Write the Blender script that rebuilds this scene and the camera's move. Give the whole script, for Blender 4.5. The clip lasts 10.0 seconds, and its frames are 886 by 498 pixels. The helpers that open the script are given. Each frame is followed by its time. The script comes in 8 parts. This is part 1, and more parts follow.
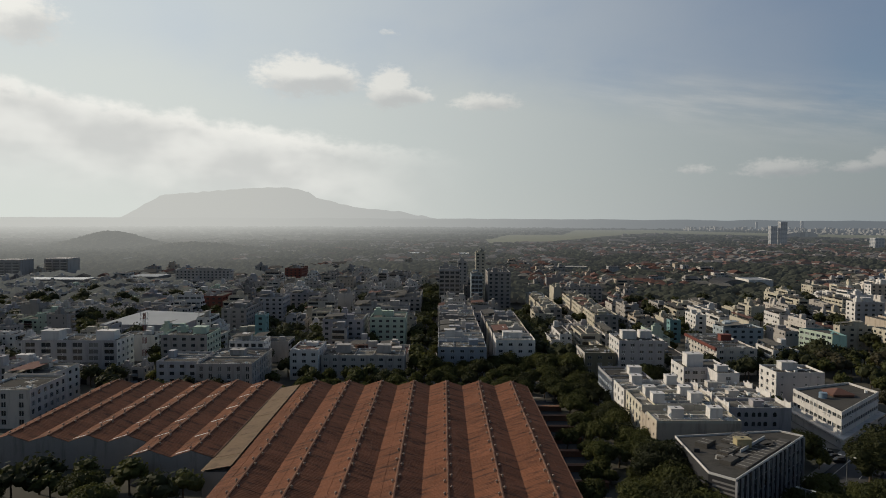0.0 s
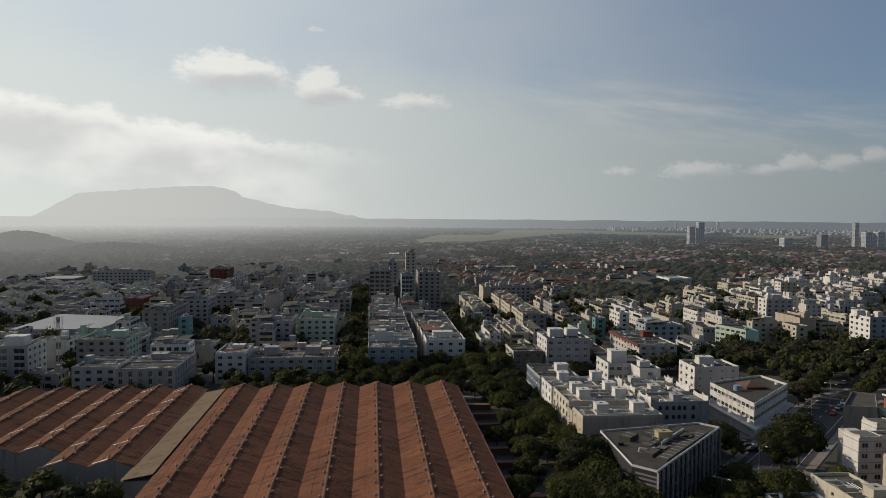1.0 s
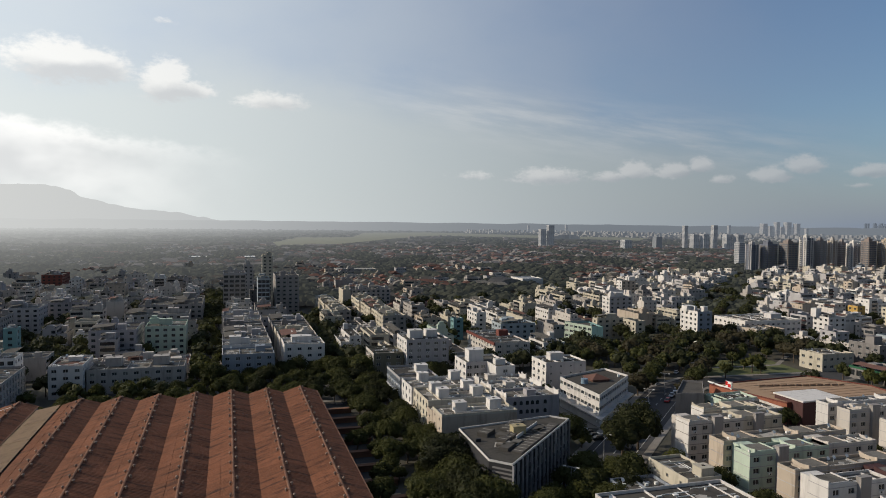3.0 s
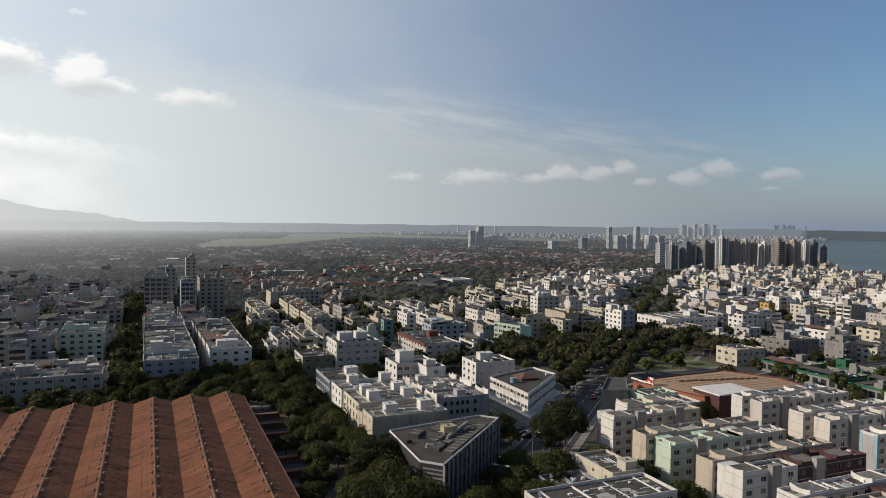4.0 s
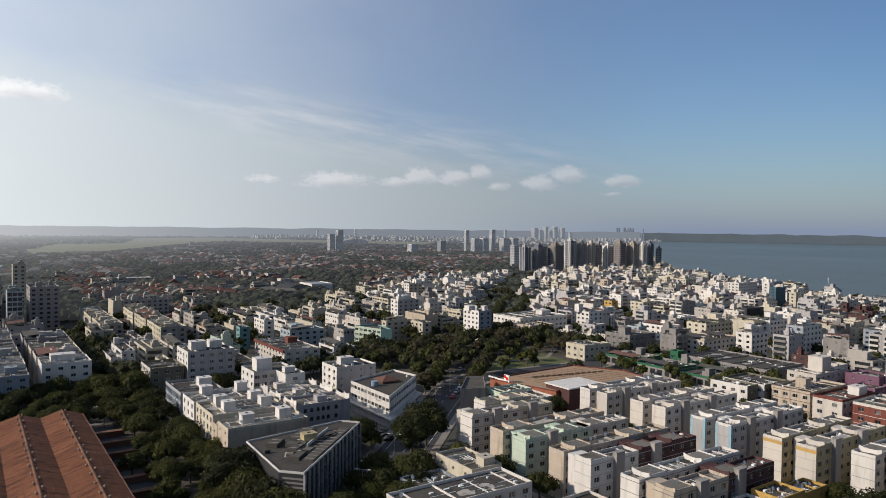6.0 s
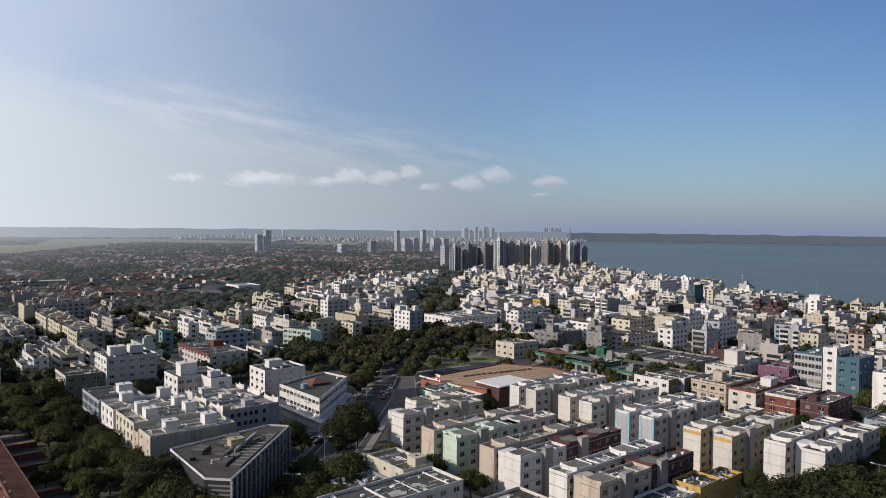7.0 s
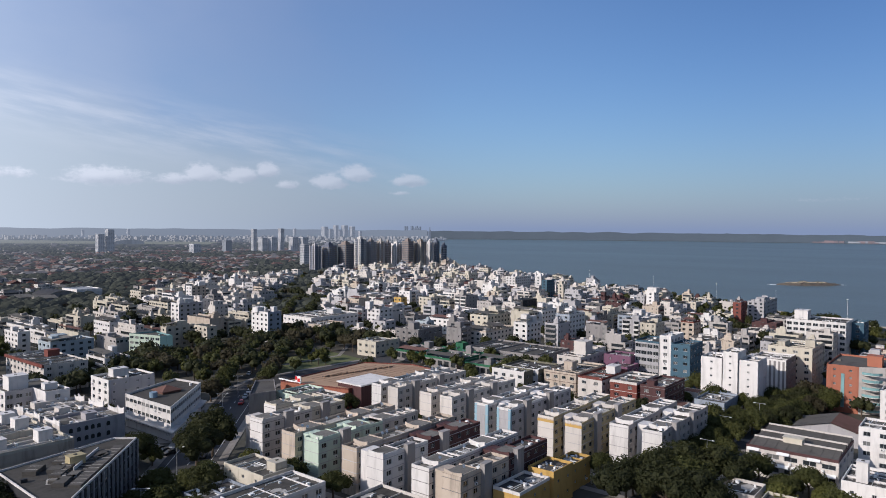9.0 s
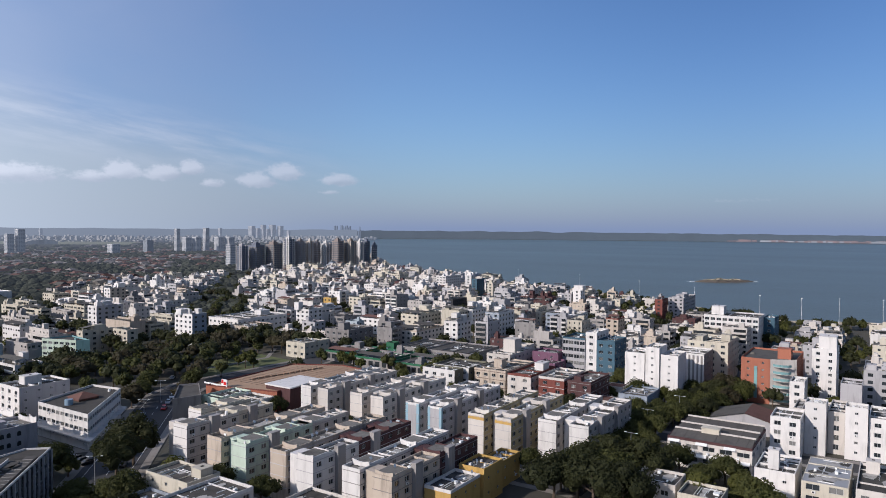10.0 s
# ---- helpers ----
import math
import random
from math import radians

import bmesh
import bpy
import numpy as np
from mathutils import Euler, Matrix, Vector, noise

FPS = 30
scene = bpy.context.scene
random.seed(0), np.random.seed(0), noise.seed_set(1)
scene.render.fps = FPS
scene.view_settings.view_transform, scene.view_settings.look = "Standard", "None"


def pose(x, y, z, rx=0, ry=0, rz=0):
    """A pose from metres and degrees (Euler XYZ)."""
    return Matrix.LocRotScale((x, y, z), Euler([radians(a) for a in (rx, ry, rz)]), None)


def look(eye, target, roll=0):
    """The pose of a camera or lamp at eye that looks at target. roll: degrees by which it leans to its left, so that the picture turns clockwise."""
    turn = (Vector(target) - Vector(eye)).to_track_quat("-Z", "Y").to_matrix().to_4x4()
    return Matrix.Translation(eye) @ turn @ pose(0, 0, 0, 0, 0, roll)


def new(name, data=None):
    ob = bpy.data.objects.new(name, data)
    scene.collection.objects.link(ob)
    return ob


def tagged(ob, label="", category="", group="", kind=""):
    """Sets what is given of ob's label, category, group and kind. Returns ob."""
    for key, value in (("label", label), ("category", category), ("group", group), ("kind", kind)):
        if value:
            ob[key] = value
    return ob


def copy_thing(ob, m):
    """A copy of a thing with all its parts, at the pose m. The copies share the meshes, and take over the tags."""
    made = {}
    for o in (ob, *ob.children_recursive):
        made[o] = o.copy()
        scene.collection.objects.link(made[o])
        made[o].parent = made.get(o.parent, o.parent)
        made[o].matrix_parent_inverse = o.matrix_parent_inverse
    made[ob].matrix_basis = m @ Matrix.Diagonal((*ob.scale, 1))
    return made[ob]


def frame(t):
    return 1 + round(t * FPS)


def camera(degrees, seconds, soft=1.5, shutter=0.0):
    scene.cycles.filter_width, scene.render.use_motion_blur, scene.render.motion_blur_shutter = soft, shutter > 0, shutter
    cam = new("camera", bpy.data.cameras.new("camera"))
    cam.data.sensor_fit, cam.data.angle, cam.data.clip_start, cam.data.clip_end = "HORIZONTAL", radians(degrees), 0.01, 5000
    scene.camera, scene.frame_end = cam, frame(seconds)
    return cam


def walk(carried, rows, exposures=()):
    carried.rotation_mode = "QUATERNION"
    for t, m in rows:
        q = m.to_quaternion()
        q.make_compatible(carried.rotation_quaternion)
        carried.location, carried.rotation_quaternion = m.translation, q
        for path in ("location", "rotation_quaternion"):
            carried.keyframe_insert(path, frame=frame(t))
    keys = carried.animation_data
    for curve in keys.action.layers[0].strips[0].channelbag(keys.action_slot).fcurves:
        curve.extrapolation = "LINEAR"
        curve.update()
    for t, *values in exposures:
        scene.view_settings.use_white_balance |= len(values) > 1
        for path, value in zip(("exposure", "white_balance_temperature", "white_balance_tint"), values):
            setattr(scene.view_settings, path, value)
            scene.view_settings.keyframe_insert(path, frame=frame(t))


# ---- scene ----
# A drone hovers 70 m over a coastal town and turns slowly to the right.
EYE = (0.0, 0.0, 70.0)
cam = camera(64.62, 10.0, 0.95)
# seconds, yaw, pitch, roll
TURN = [
    (0.0, 0.00, -2.67, -0.28), (0.5, -2.86, -2.65, -0.38), (1.0, -5.70, -2.63, -0.44), (1.5, -8.55, -2.56, -0.50),
    (2.0, -11.42, -2.46, -0.53), (2.5, -14.28, -2.39, -0.61), (4.0, -22.84, -2.15, -0.71), (4.5, -25.70, -2.02, -0.70),
    (5.0, -28.54, -1.90, -0.68), (5.5, -31.40, -1.82, -0.67), (7.0, -39.94, -1.67, -0.58), (7.5, -42.77, -1.69, -0.55),
    (8.0, -45.62, -1.67, -0.52), (8.5, -48.46, -1.66, -0.47), (9.0, -51.30, -1.70, -0.42), (9.5, -54.14, -1.67, -0.44),
    (10.0, -56.98, -1.70, -0.42),
]
walk(cam, [(t, pose(*EYE, 90 + p, r, y)) for t, y, p, r in TURN],
     exposures=[(0.0, -0.74, 6780, 8), (2.5, -0.50, 6600, 9.5), (5.0, -0.28, 6580, 10.5), (7.5, -0.16, 6080, 14), (10.0, -0.13, 5760, 16)])

# ---- light ----
SUN_AZ, SUN_EL = -67.0, 26.0
sun = new("sun", bpy.data.lights.new("sun", "SUN"))
sun.data.energy, sun.data.angle, sun.data.color = 5.0, radians(0.6), (1.0, 0.88, 0.71)
_a, _e = radians(SUN_AZ), radians(SUN_EL)
SUN_DIR = Vector((math.sin(_a) * math.cos(_e), math.cos(_a) * math.cos(_e), math.sin(_e)))
sun.matrix_world = look(SUN_DIR * 900, (0, 0, 0))


class Nodes:
    """Short hand for a node tree."""

    def __init__(self, tree):
        self.t = tree
        tree.nodes.clear()

    def add(self, kind, **sets):
        n = self.t.nodes.new(kind)
        for k, v in sets.items():
            setattr(n, k, v)
        return n

    def link(self, a, b):
        self.t.links.new(a, b)

    def put(self, socket, v):
        if isinstance(v, bpy.types.NodeSocket):
            self.t.links.new(v, socket)
        else:
            socket.default_value = v

    def math(self, op, a, b=0.0, c=0.0, clamp=False):
        n = self.add("ShaderNodeMath", operation=op, use_clamp=clamp)
        for i, v in enumerate((a, b, c)):
            self.put(n.inputs[i], v)
        return n.outputs[0]

    def mix(self, f, a, b, mode="MIX"):
        n = self.add("ShaderNodeMix", data_type="RGBA", blend_type=mode)
        self.put(n.inputs[0], f)
        self.put(n.inputs[6], a)
        self.put(n.inputs[7], b)
        return n.outputs[2]

    def ramp(self, f, lo, hi):
        n = self.add("ShaderNodeMapRange", interpolation_type="SMOOTHSTEP")
        self.put(n.inputs[0], f)
        n.inputs[1].default_value, n.inputs[2].default_value = lo, hi
        return n.outputs[0]

    def noise(self, vec, scale, detail=4.0, rough=0.55, stretch=None):
        if stretch:
            m = self.add("ShaderNodeMapping")
            m.inputs["Scale"].default_value = stretch
            self.link(vec, m.inputs[0])
            vec = m.outputs[0]
        n = self.add("ShaderNodeTexNoise")
        n.inputs["Scale"].default_value, n.inputs["Detail"].default_value, n.inputs["Roughness"].default_value = scale, detail, rough
        self.link(vec, n.inputs["Vector"])
        return n.outputs["Fac"]


def rgb(r, g, b):
    return (r, g, b, 1.0)


def make_world():
    w = bpy.data.worlds.new("sky")
    scene.world = w
    w.use_nodes = True
    n = Nodes(w.node_tree)
    sky = n.add("ShaderNodeTexSky", sky_type="NISHITA", sun_disc=False)
    sky.sun_elevation, sky.sun_rotation = radians(SUN_EL), radians(SUN_AZ) % (2 * math.pi)
    sky.air_density, sky.dust_density, sky.ozone_density, sky.altitude = 1.25, 0.3, 3.0, 60
    tc = n.add("ShaderNodeTexCoord")
    sep = n.add("ShaderNodeSeparateXYZ")
    n.link(tc.outputs["Generated"], sep.inputs[0])
    x, y, z = sep.outputs
    az = n.math("MULTIPLY", n.math("ARCTAN2", x, y), 57.2958)
    el = n.math("MULTIPLY", n.math("ARCSINE", z), 57.2958)
    # how far a direction lies towards the sun's side
    dot = n.math("ADD", n.math("MULTIPLY", x, math.sin(_a)), n.math("MULTIPLY", y, math.cos(_a)))
    side = n.ramp(dot, -0.52, 0.92)
    # billows: noise over azimuth and height, in degrees
    comb = n.add("ShaderNodeCombineXYZ")
    n.link(az, comb.inputs[0])
    n.link(n.math("MULTIPLY", el, 1.7), comb.inputs[1])
    puff = n.noise(comb.outputs[0], 0.42, 3.0, 0.45)
    wisp = n.noise(comb.outputs[0], 0.09, 5.0, 0.5)
    # each cloud: azimuth, height, half width, half height, weight
    clouds = [(-11.9, 11.0, 2.9, 1.5, 1.0), (-9.3, 10.8, 2.6, 1.2, 0.95), (-4.4, 10.2, 1.7, 1.5, 1.05), (-3.2, 9.5, 2.1, 0.9, 0.95), (3.4, 9.0, 2.7, 0.95, 0.85),
              (25.6, 3.5, 3.3, 0.85, 0.9), (30.4, 3.5, 1.6, 0.6, 0.85), (32.4, 4.0, 1.2, 0.85, 1.05), (35.4, 3.9, 1.5, 0.7, 0.95), (37.2, 4.3, 0.9, 0.7, 1.0), (38.8, 3.3, 0.9, 0.4, 0.9),
              (42.2, 3.5, 1.5, 0.7, 1.0), (44.3, 4.2, 1.3, 0.8, 1.0), (48.5, 3.7, 1.4, 0.6, 1.0), (47.8, 2.8, 0.8, 0.25, 0.7), (19.5, 3.6, 1.8, 0.5, 0.7),
              (-31.0, 13.5, 2.6, 1.8, 0.95), (-4.6, 14.4, 1.0, 0.4, 0.5), (80.0, 2.2, 4.0, 0.4, 0.4)]
    # the long bank on the sunny side and the thin veil that falls off towards the bay
    bank_top = n.math("MINIMUM", n.math("SUBTRACT", 9.4, n.math("MULTIPLY", n.math("ADD", az, 32.0), 0.13)), 10.0)
    ahead = n.ramp(az, -88.0, -50.0)
    total, lean = None, None
    for ca, ce, wa, we, k in clouds:
        da = n.math("DIVIDE", n.math("SUBTRACT", az, ca), wa * 1.15)
        de = n.math("DIVIDE", n.math("SUBTRACT", el, ce), we * 1.15)
        de = n.math("MAXIMUM", de, n.math("MULTIPLY", de, -1.7)) if we < 1.2 else de
        r = n.math("ADD", n.math("MULTIPLY", da, da), n.math("MULTIPLY", de, de))
        g = n.math("MULTIPLY", n.math("EXPONENT", n.math("MULTIPLY", r, -1.0)), k)
        total = g if total is None else n.math("MAXIMUM", total, g)
        up = n.math("MULTIPLY", g, n.math("SUBTRACT", n.math("DIVIDE", n.math("SUBTRACT", el, ce), we), n.math("MULTIPLY", da, 0.35)))
        lean = up if lean is None else n.math("ADD", lean, up)
    fluff = n.noise(comb.outputs[0], 1.5, 5.0, 0.62)
    body = n.math("ADD", total, n.math("ADD", n.math("MULTIPLY", n.math("SUBTRACT", puff, 0.5), 0.6), n.math("MULTIPLY", n.math("SUBTRACT", fluff, 0.5), 0.8)))
    mask = n.math("MULTIPLY", n.ramp(body, 0.26, 0.72), n.ramp(total, 0.06, 0.4))
    puff = n.math("ADD", n.math("MULTIPLY", puff, 0.7), n.math("MULTIPLY", fluff, 0.3))
    # high thin streaks that sink towards the bay
    slope = n.add("ShaderNodeCombineXYZ")
    n.link(n.math("MULTIPLY", az, 0.16), slope.inputs[0])
    n.link(n.math("ADD", el, n.math("MULTIPLY", az, 0.16)), slope.inputs[1])
    streaks = n.noise(slope.outputs[0], 0.75, 5.0, 0.6)
    off = n.math("SUBTRACT", n.math("ADD", el, n.math("MULTIPLY", n.math("SUBTRACT", az, 22.0), 0.15)), 8.4)
    off = n.math("DIVIDE", off, 1.9)
    band = n.math("MULTIPLY", n.math("EXPONENT", n.math("MULTIPLY", n.math("MULTIPLY", off, off), -1.0)), n.math("MULTIPLY", n.ramp(az, 6.0, 22.0), n.ramp(az, 54.0, 36.0)))
    streak = n.math("MULTIPLY", band, n.ramp(streaks, 0.36, 0.72))
    veil = n.math("MULTIPLY", n.math("MULTIPLY", n.ramp(wisp, 0.05, 0.65), 0.46), n.ramp(dot, -0.75, 0.1))
    # bright air: low over the land, and wide round the sun
    low = n.math("EXPONENT", n.math("MULTIPLY", n.math("MAXIMUM", el, 0.0), -0.17))
    near_sun = n.math("ADD", n.math("MULTIPLY", dot, math.cos(_e)), n.math("MULTIPLY", z, math.sin(_e)))
    high = n.math("ADD", n.math("MULTIPLY", n.ramp(el, 58.0, 20.0), 0.8), 0.2)
    glow = n.math("MULTIPLY", n.math("MULTIPLY", n.ramp(near_sun, -0.66, 0.8), 0.94), high)
    # the bright air thins out behind the sun, where the sky is clear
    clear_back = n.math("ADD", n.math("MULTIPLY", n.ramp(az, -115.0, -58.0), 0.85), 0.15)
    glow = n.math("MULTIPLY", glow, clear_back)
    side = n.math("MULTIPLY", side, clear_back)
    thin = n.math("EXPONENT", n.math("MULTIPLY", n.math("MAXIMUM", el, 0.0), -0.28))
    haze = n.math("MAXIMUM", n.math("MULTIPLY", thin, 0.84), n.math("MULTIPLY", low, n.math("ADD", n.math("MULTIPLY", side, 0.95), 0.0)), clamp=True)
    lit = n.mix(side, rgb(*HAZE_COOL), rgb(*HAZE_WARM))
    behind = n.ramp(n.math("ABSOLUTE", az), 95.0, 140.0)
    clear = n.mix(1.0, sky.outputs[0], n.mix(behind, n.mix(n.ramp(az, 46.0, 84.0), rgb(0.90, 1.06, 1.26), rgb(0.56, 0.68, 0.88)), rgb(0.74, 0.70, 0.65)), "MULTIPLY")
    col = n.mix(glow, clear, n.mix(side, rgb(*HAZE_COOL), rgb(9.4, 10.7, 12.3)))
    col = n.mix(haze, col, lit)
    col = n.mix(veil, col, lit)
    soft = n.math("MULTIPLY", n.math("SUBTRACT", wisp, 0.5), 5.0)
    billow = n.math("MULTIPLY", n.math("SUBTRACT", puff, 0.5), 3.0)
    edge = n.math("SUBTRACT", 11.5, n.math("MULTIPLY", n.math("MAXIMUM", n.math("SUBTRACT", az, 10.0), 0.0), 0.2))
    sheet = n.math("MULTIPLY", n.ramp(n.math("ADD", n.math("SUBTRACT", edge, el), soft), -2.0, 3.5), n.math("MULTIPLY", n.ramp(az, 58.0, 34.0), ahead))
    col = n.mix(n.math("MULTIPLY", sheet, 0.68), col, n.mix(side, rgb(3.8, 4.35, 4.55), rgb(*HAZE_WARM)))
    deep = n.math("ADD", n.math("SUBTRACT", bank_top, el), billow)
    bank = n.math("MULTIPLY", n.math("MULTIPLY", n.ramp(deep, -0.3, 1.0), n.math("MULTIPLY", n.ramp(az, 4.0, -14.0), ahead)), n.ramp(deep, 8.5, 3.0))
    rim = n.math("MULTIPLY", n.ramp(deep, 1.9, 0.4), n.ramp(n.math("ADD", puff, n.math("MULTIPLY", wisp, 0.4)), 0.4, 0.8))
    lumps = n.mix(n.ramp(n.noise(comb.outputs[0], 0.16, 3.0, 0.5), 0.35, 0.68), rgb(10.0, 10.2, 10.4), rgb(13.2, 13.3, 13.3))
    col = n.mix(n.math("MULTIPLY", bank, 0.85), col, n.mix(rim, lumps, rgb(15.2, 15.1, 14.9)))
    under = n.ramp(n.math("ADD", n.math("MULTIPLY", n.math("SUBTRACT", puff, 0.5), 1.2), lean), -0.55, 0.35)
    cloud_col = n.mix(under, n.mix(side, rgb(4.0, 4.4, 5.0), rgb(9.8, 10.0, 10.2)), n.mix(side, rgb(6.6, 6.8, 7.1), rgb(15.0, 14.9, 14.5)))
    col = n.mix(n.math("MULTIPLY", mask, n.math("ADD", n.math("MULTIPLY", side, 0.25), 0.6)), col, cloud_col)
    col = n.mix(n.math("MULTIPLY", streak, 0.5), col, n.mix(side, rgb(5.6, 6.0, 6.5), rgb(14.0, 14.0, 13.8)))
    bg = n.add("ShaderNodeBackground")
    n.link(col, bg.inputs[0])
    bg.inputs[1].default_value = 0.1
    out = n.add("ShaderNodeOutputWorld")
    n.link(bg.outputs[0], out.inputs[0])


HAZE_COOL, HAZE_WARM = (2.4, 3.1, 4.75), (11.3, 12.0, 11.8)
make_world()

# ---- materials ----


def material(name, color, rough=0.8, grain=0.25, scale=0.6, stain=0.3, stain_scale=0.09, stain_color=None, stretch=None,
             bump=0.0, bump_scale=8.0, per_object=0.0, per_island=0.0, metal=0.0, spec=0.3):
    """A surface with grain, larger stains, bump and a shift from piece to piece."""
    m = bpy.data.materials.new(name)
    m.use_nodes = True
    n = Nodes(m.node_tree)
    geo = n.add("ShaderNodeNewGeometry")
    p = geo.outputs["Position"]
    c = rgb(*color)
    dark = rgb(*(v * (1 - grain) for v in color))
    light = rgb(*(min(0.95, v * (1 + grain * 0.6)) for v in color))
    col = n.mix(n.noise(p, scale, 5.0, 0.65), dark, light)
    st = stain_color or tuple(v * 0.45 for v in color)
    f = n.math("MULTIPLY", n.ramp(n.noise(p, stain_scale, 6.0, 0.62, stretch), 0.48, 0.72), stain)
    col = n.mix(f, col, rgb(*st))
    if per_object:
        info = n.add("ShaderNodeObjectInfo")
        k = n.math("ADD", n.math("MULTIPLY", info.outputs["Random"], 2 * per_object), 1 - per_object)
        g = n.add("ShaderNodeCombineXYZ")
        for i in range(3):
            n.link(k, g.inputs[i])
        col = n.mix(1.0, col, g.outputs[0], "MULTIPLY")
    if per_island:
        k = n.math("ADD", n.math("MULTIPLY", geo.outputs["Random Per Island"], 2 * per_island), 1 - per_island)
        g = n.add("ShaderNodeCombineXYZ")
        for i in range(3):
            n.link(k, g.inputs[i])
        col = n.mix(1.0, col, g.outputs[0], "MULTIPLY")
    b = n.add("ShaderNodeBsdfPrincipled")
    n.link(col, b.inputs["Base Color"])
    b.inputs["Roughness"].default_value = rough
    b.inputs["Metallic"].default_value = metal
    b.inputs["Specular IOR Level"].default_value = spec
    if bump:
        bp = n.add("ShaderNodeBump")
        bp.inputs["Strength"].default_value, bp.inputs["Distance"].default_value = bump, 0.1
        n.link(n.noise(p, bump_scale, 4.0), bp.inputs["Height"])
        n.link(bp.outputs[0], b.inputs["Normal"])
    out = n.add("ShaderNodeOutputMaterial")
    n.link(b.outputs[0], out.inputs[0])
    return m


RAIN = (1.0, 1.0, 0.16)     # stains run down walls


def paint(name, color, stain=0.3):
    color = tuple(v * 0.77 for v in color)
    return material(name, color, rough=0.75, grain=0.1, scale=0.5, stain=stain + 0.18, stain_scale=0.5, stretch=RAIN,
                    stain_color=tuple(v * 0.42 for v in color), per_object=0.09, spec=0.2)


WHITE = paint("white_paint", (0.80, 0.768, 0.74), 0.25)
OFFWHITE = paint("offwhite_paint", (0.68, 0.63, 0.58), 0.3)
CREAM = paint("cream_paint", (0.63, 0.575, 0.47), 0.3)
TAN = paint("tan_paint", (0.58, 0.49, 0.40), 0.5)
GREY = paint("grey_paint", (0.285, 0.268, 0.262), 0.35)
BLUEGREY = paint("bluegrey_paint", (0.32, 0.36, 0.42), 0.3)
DARK = paint("dark_paint", (0.05, 0.05, 0.055), 0.3)
MINT = paint("mint_paint", (0.56, 0.66, 0.55), 0.25)
TEAL = paint("teal_paint", (0.22, 0.39, 0.40), 0.25)
SKYBLUE = paint("skyblue_paint", (0.42, 0.48, 0.52), 0.2)
STRIPE_BLUE = paint("stripe_blue_paint", (0.36, 0.55, 0.66), 0.15)
NAVY = paint("blue_paint", (0.07, 0.135, 0.185), 0.25)
OCHRE = paint("ochre_paint", (0.60, 0.385, 0.12), 0.25)
BROWN = paint("maroon_paint", (0.10, 0.05, 0.05), 0.3)
BRICKRED = paint("red_paint", (0.21, 0.07, 0.055), 0.3)
PURPLE = paint("purple_paint", (0.22, 0.11, 0.17), 0.25)
ORANGE = paint("orange_paint", (0.42, 0.16, 0.10), 0.25)
PALE_OCHRE = paint("pale_ochre_paint", (0.50, 0.42, 0.25), 0.3)
OLIVE = paint("olive_paint", (0.20, 0.19, 0.14), 0.35)
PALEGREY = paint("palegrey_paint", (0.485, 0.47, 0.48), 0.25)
PINK = paint("pink_paint", (0.62, 0.40, 0.35), 0.25)
# worn grey walls; on some fronts it stands in for shade and haze
WORN_HAZE_SHADE = paint("worn_haze_shade_grey", (0.375, 0.35, 0.335), 0.4)
WORN_PALE = paint("worn_pale_paint", (0.485, 0.452, 0.428), 0.4)
LILAC = paint("lilac_paint", (0.44, 0.415, 0.43), 0.3)

ROOF = material("stained_roof_screed", (0.088, 0.082, 0.074), 0.95, 0.4, 0.9, 0.75, 0.16, (0.035, 0.033, 0.031), per_object=0.25, spec=0.1)
ROOF_MID = material("grey_brown_roof_screed", (0.175, 0.165, 0.15), 0.95, 0.45, 0.9, 0.8, 0.18, (0.05, 0.047, 0.043), per_object=0.2, spec=0.1)
ROOF_PALE = material("pale_roof_screed", (0.165, 0.155, 0.138), 0.95, 0.4, 0.9, 0.9, 0.22, (0.045, 0.042, 0.038), per_object=0.3, spec=0.1)
ROOF_PATCH = material("pale_roof_patch", (0.40, 0.38, 0.35), 0.95, 0.3, 1.5, 0.8, 0.5, (0.14, 0.13, 0.12), spec=0.1)
ROOF_SHEET = material("weathered_fibre_cement", (0.095, 0.088, 0.08), 0.9, 0.3, 1.4, 0.6, 0.2, (0.05, 0.047, 0.044), per_object=0.2, spec=0.15)
METAL_ROOF = material("bright_metal_sheet", (0.30, 0.30, 0.30), 0.5, 0.08, 0.5, 0.15, 0.05, spec=0.4)
CLAY = material("clay_roof_tiles", (0.135, 0.075, 0.062), 0.9, 0.35, 1.2, 0.5, 0.15, (0.07, 0.04, 0.03), per_island=0.3, spec=0.1)
RUST = material("red_corrugated_sheets", (0.185, 0.074, 0.040), 0.85, 0.5, 0.7, 1.0, 0.34, (0.052, 0.026, 0.018), stretch=(0.28, 1.5, 1.0),
                bump=0.5, bump_scale=3.0, per_object=0.16, spec=0.15)
RUST_CAP = material("red_ridge_caps", (0.20, 0.105, 0.068), 0.85, 0.3, 1.0, 0.6, 0.3, (0.16, 0.07, 0.05), per_object=0.2, spec=0.15)
VENT = material("weathered_vent_metal", (0.30, 0.21, 0.155), 0.7, 0.3, 2.0, 0.5, 0.5)
KHAKI = material("khaki_sheets", (0.175, 0.115, 0.068), 0.85, 0.35, 0.9, 0.8, 0.3, per_object=0.1)
MARKET_ROOF = material("brown_market_roof", (0.36, 0.24, 0.155), 0.9, 0.15, 0.3, 0.35, 0.06, (0.22, 0.13, 0.08))
GREEN_ROOF = material("green_sheet_roof", (0.02, 0.11, 0.055), 0.6, 0.2, 0.4, 0.4, 0.1)
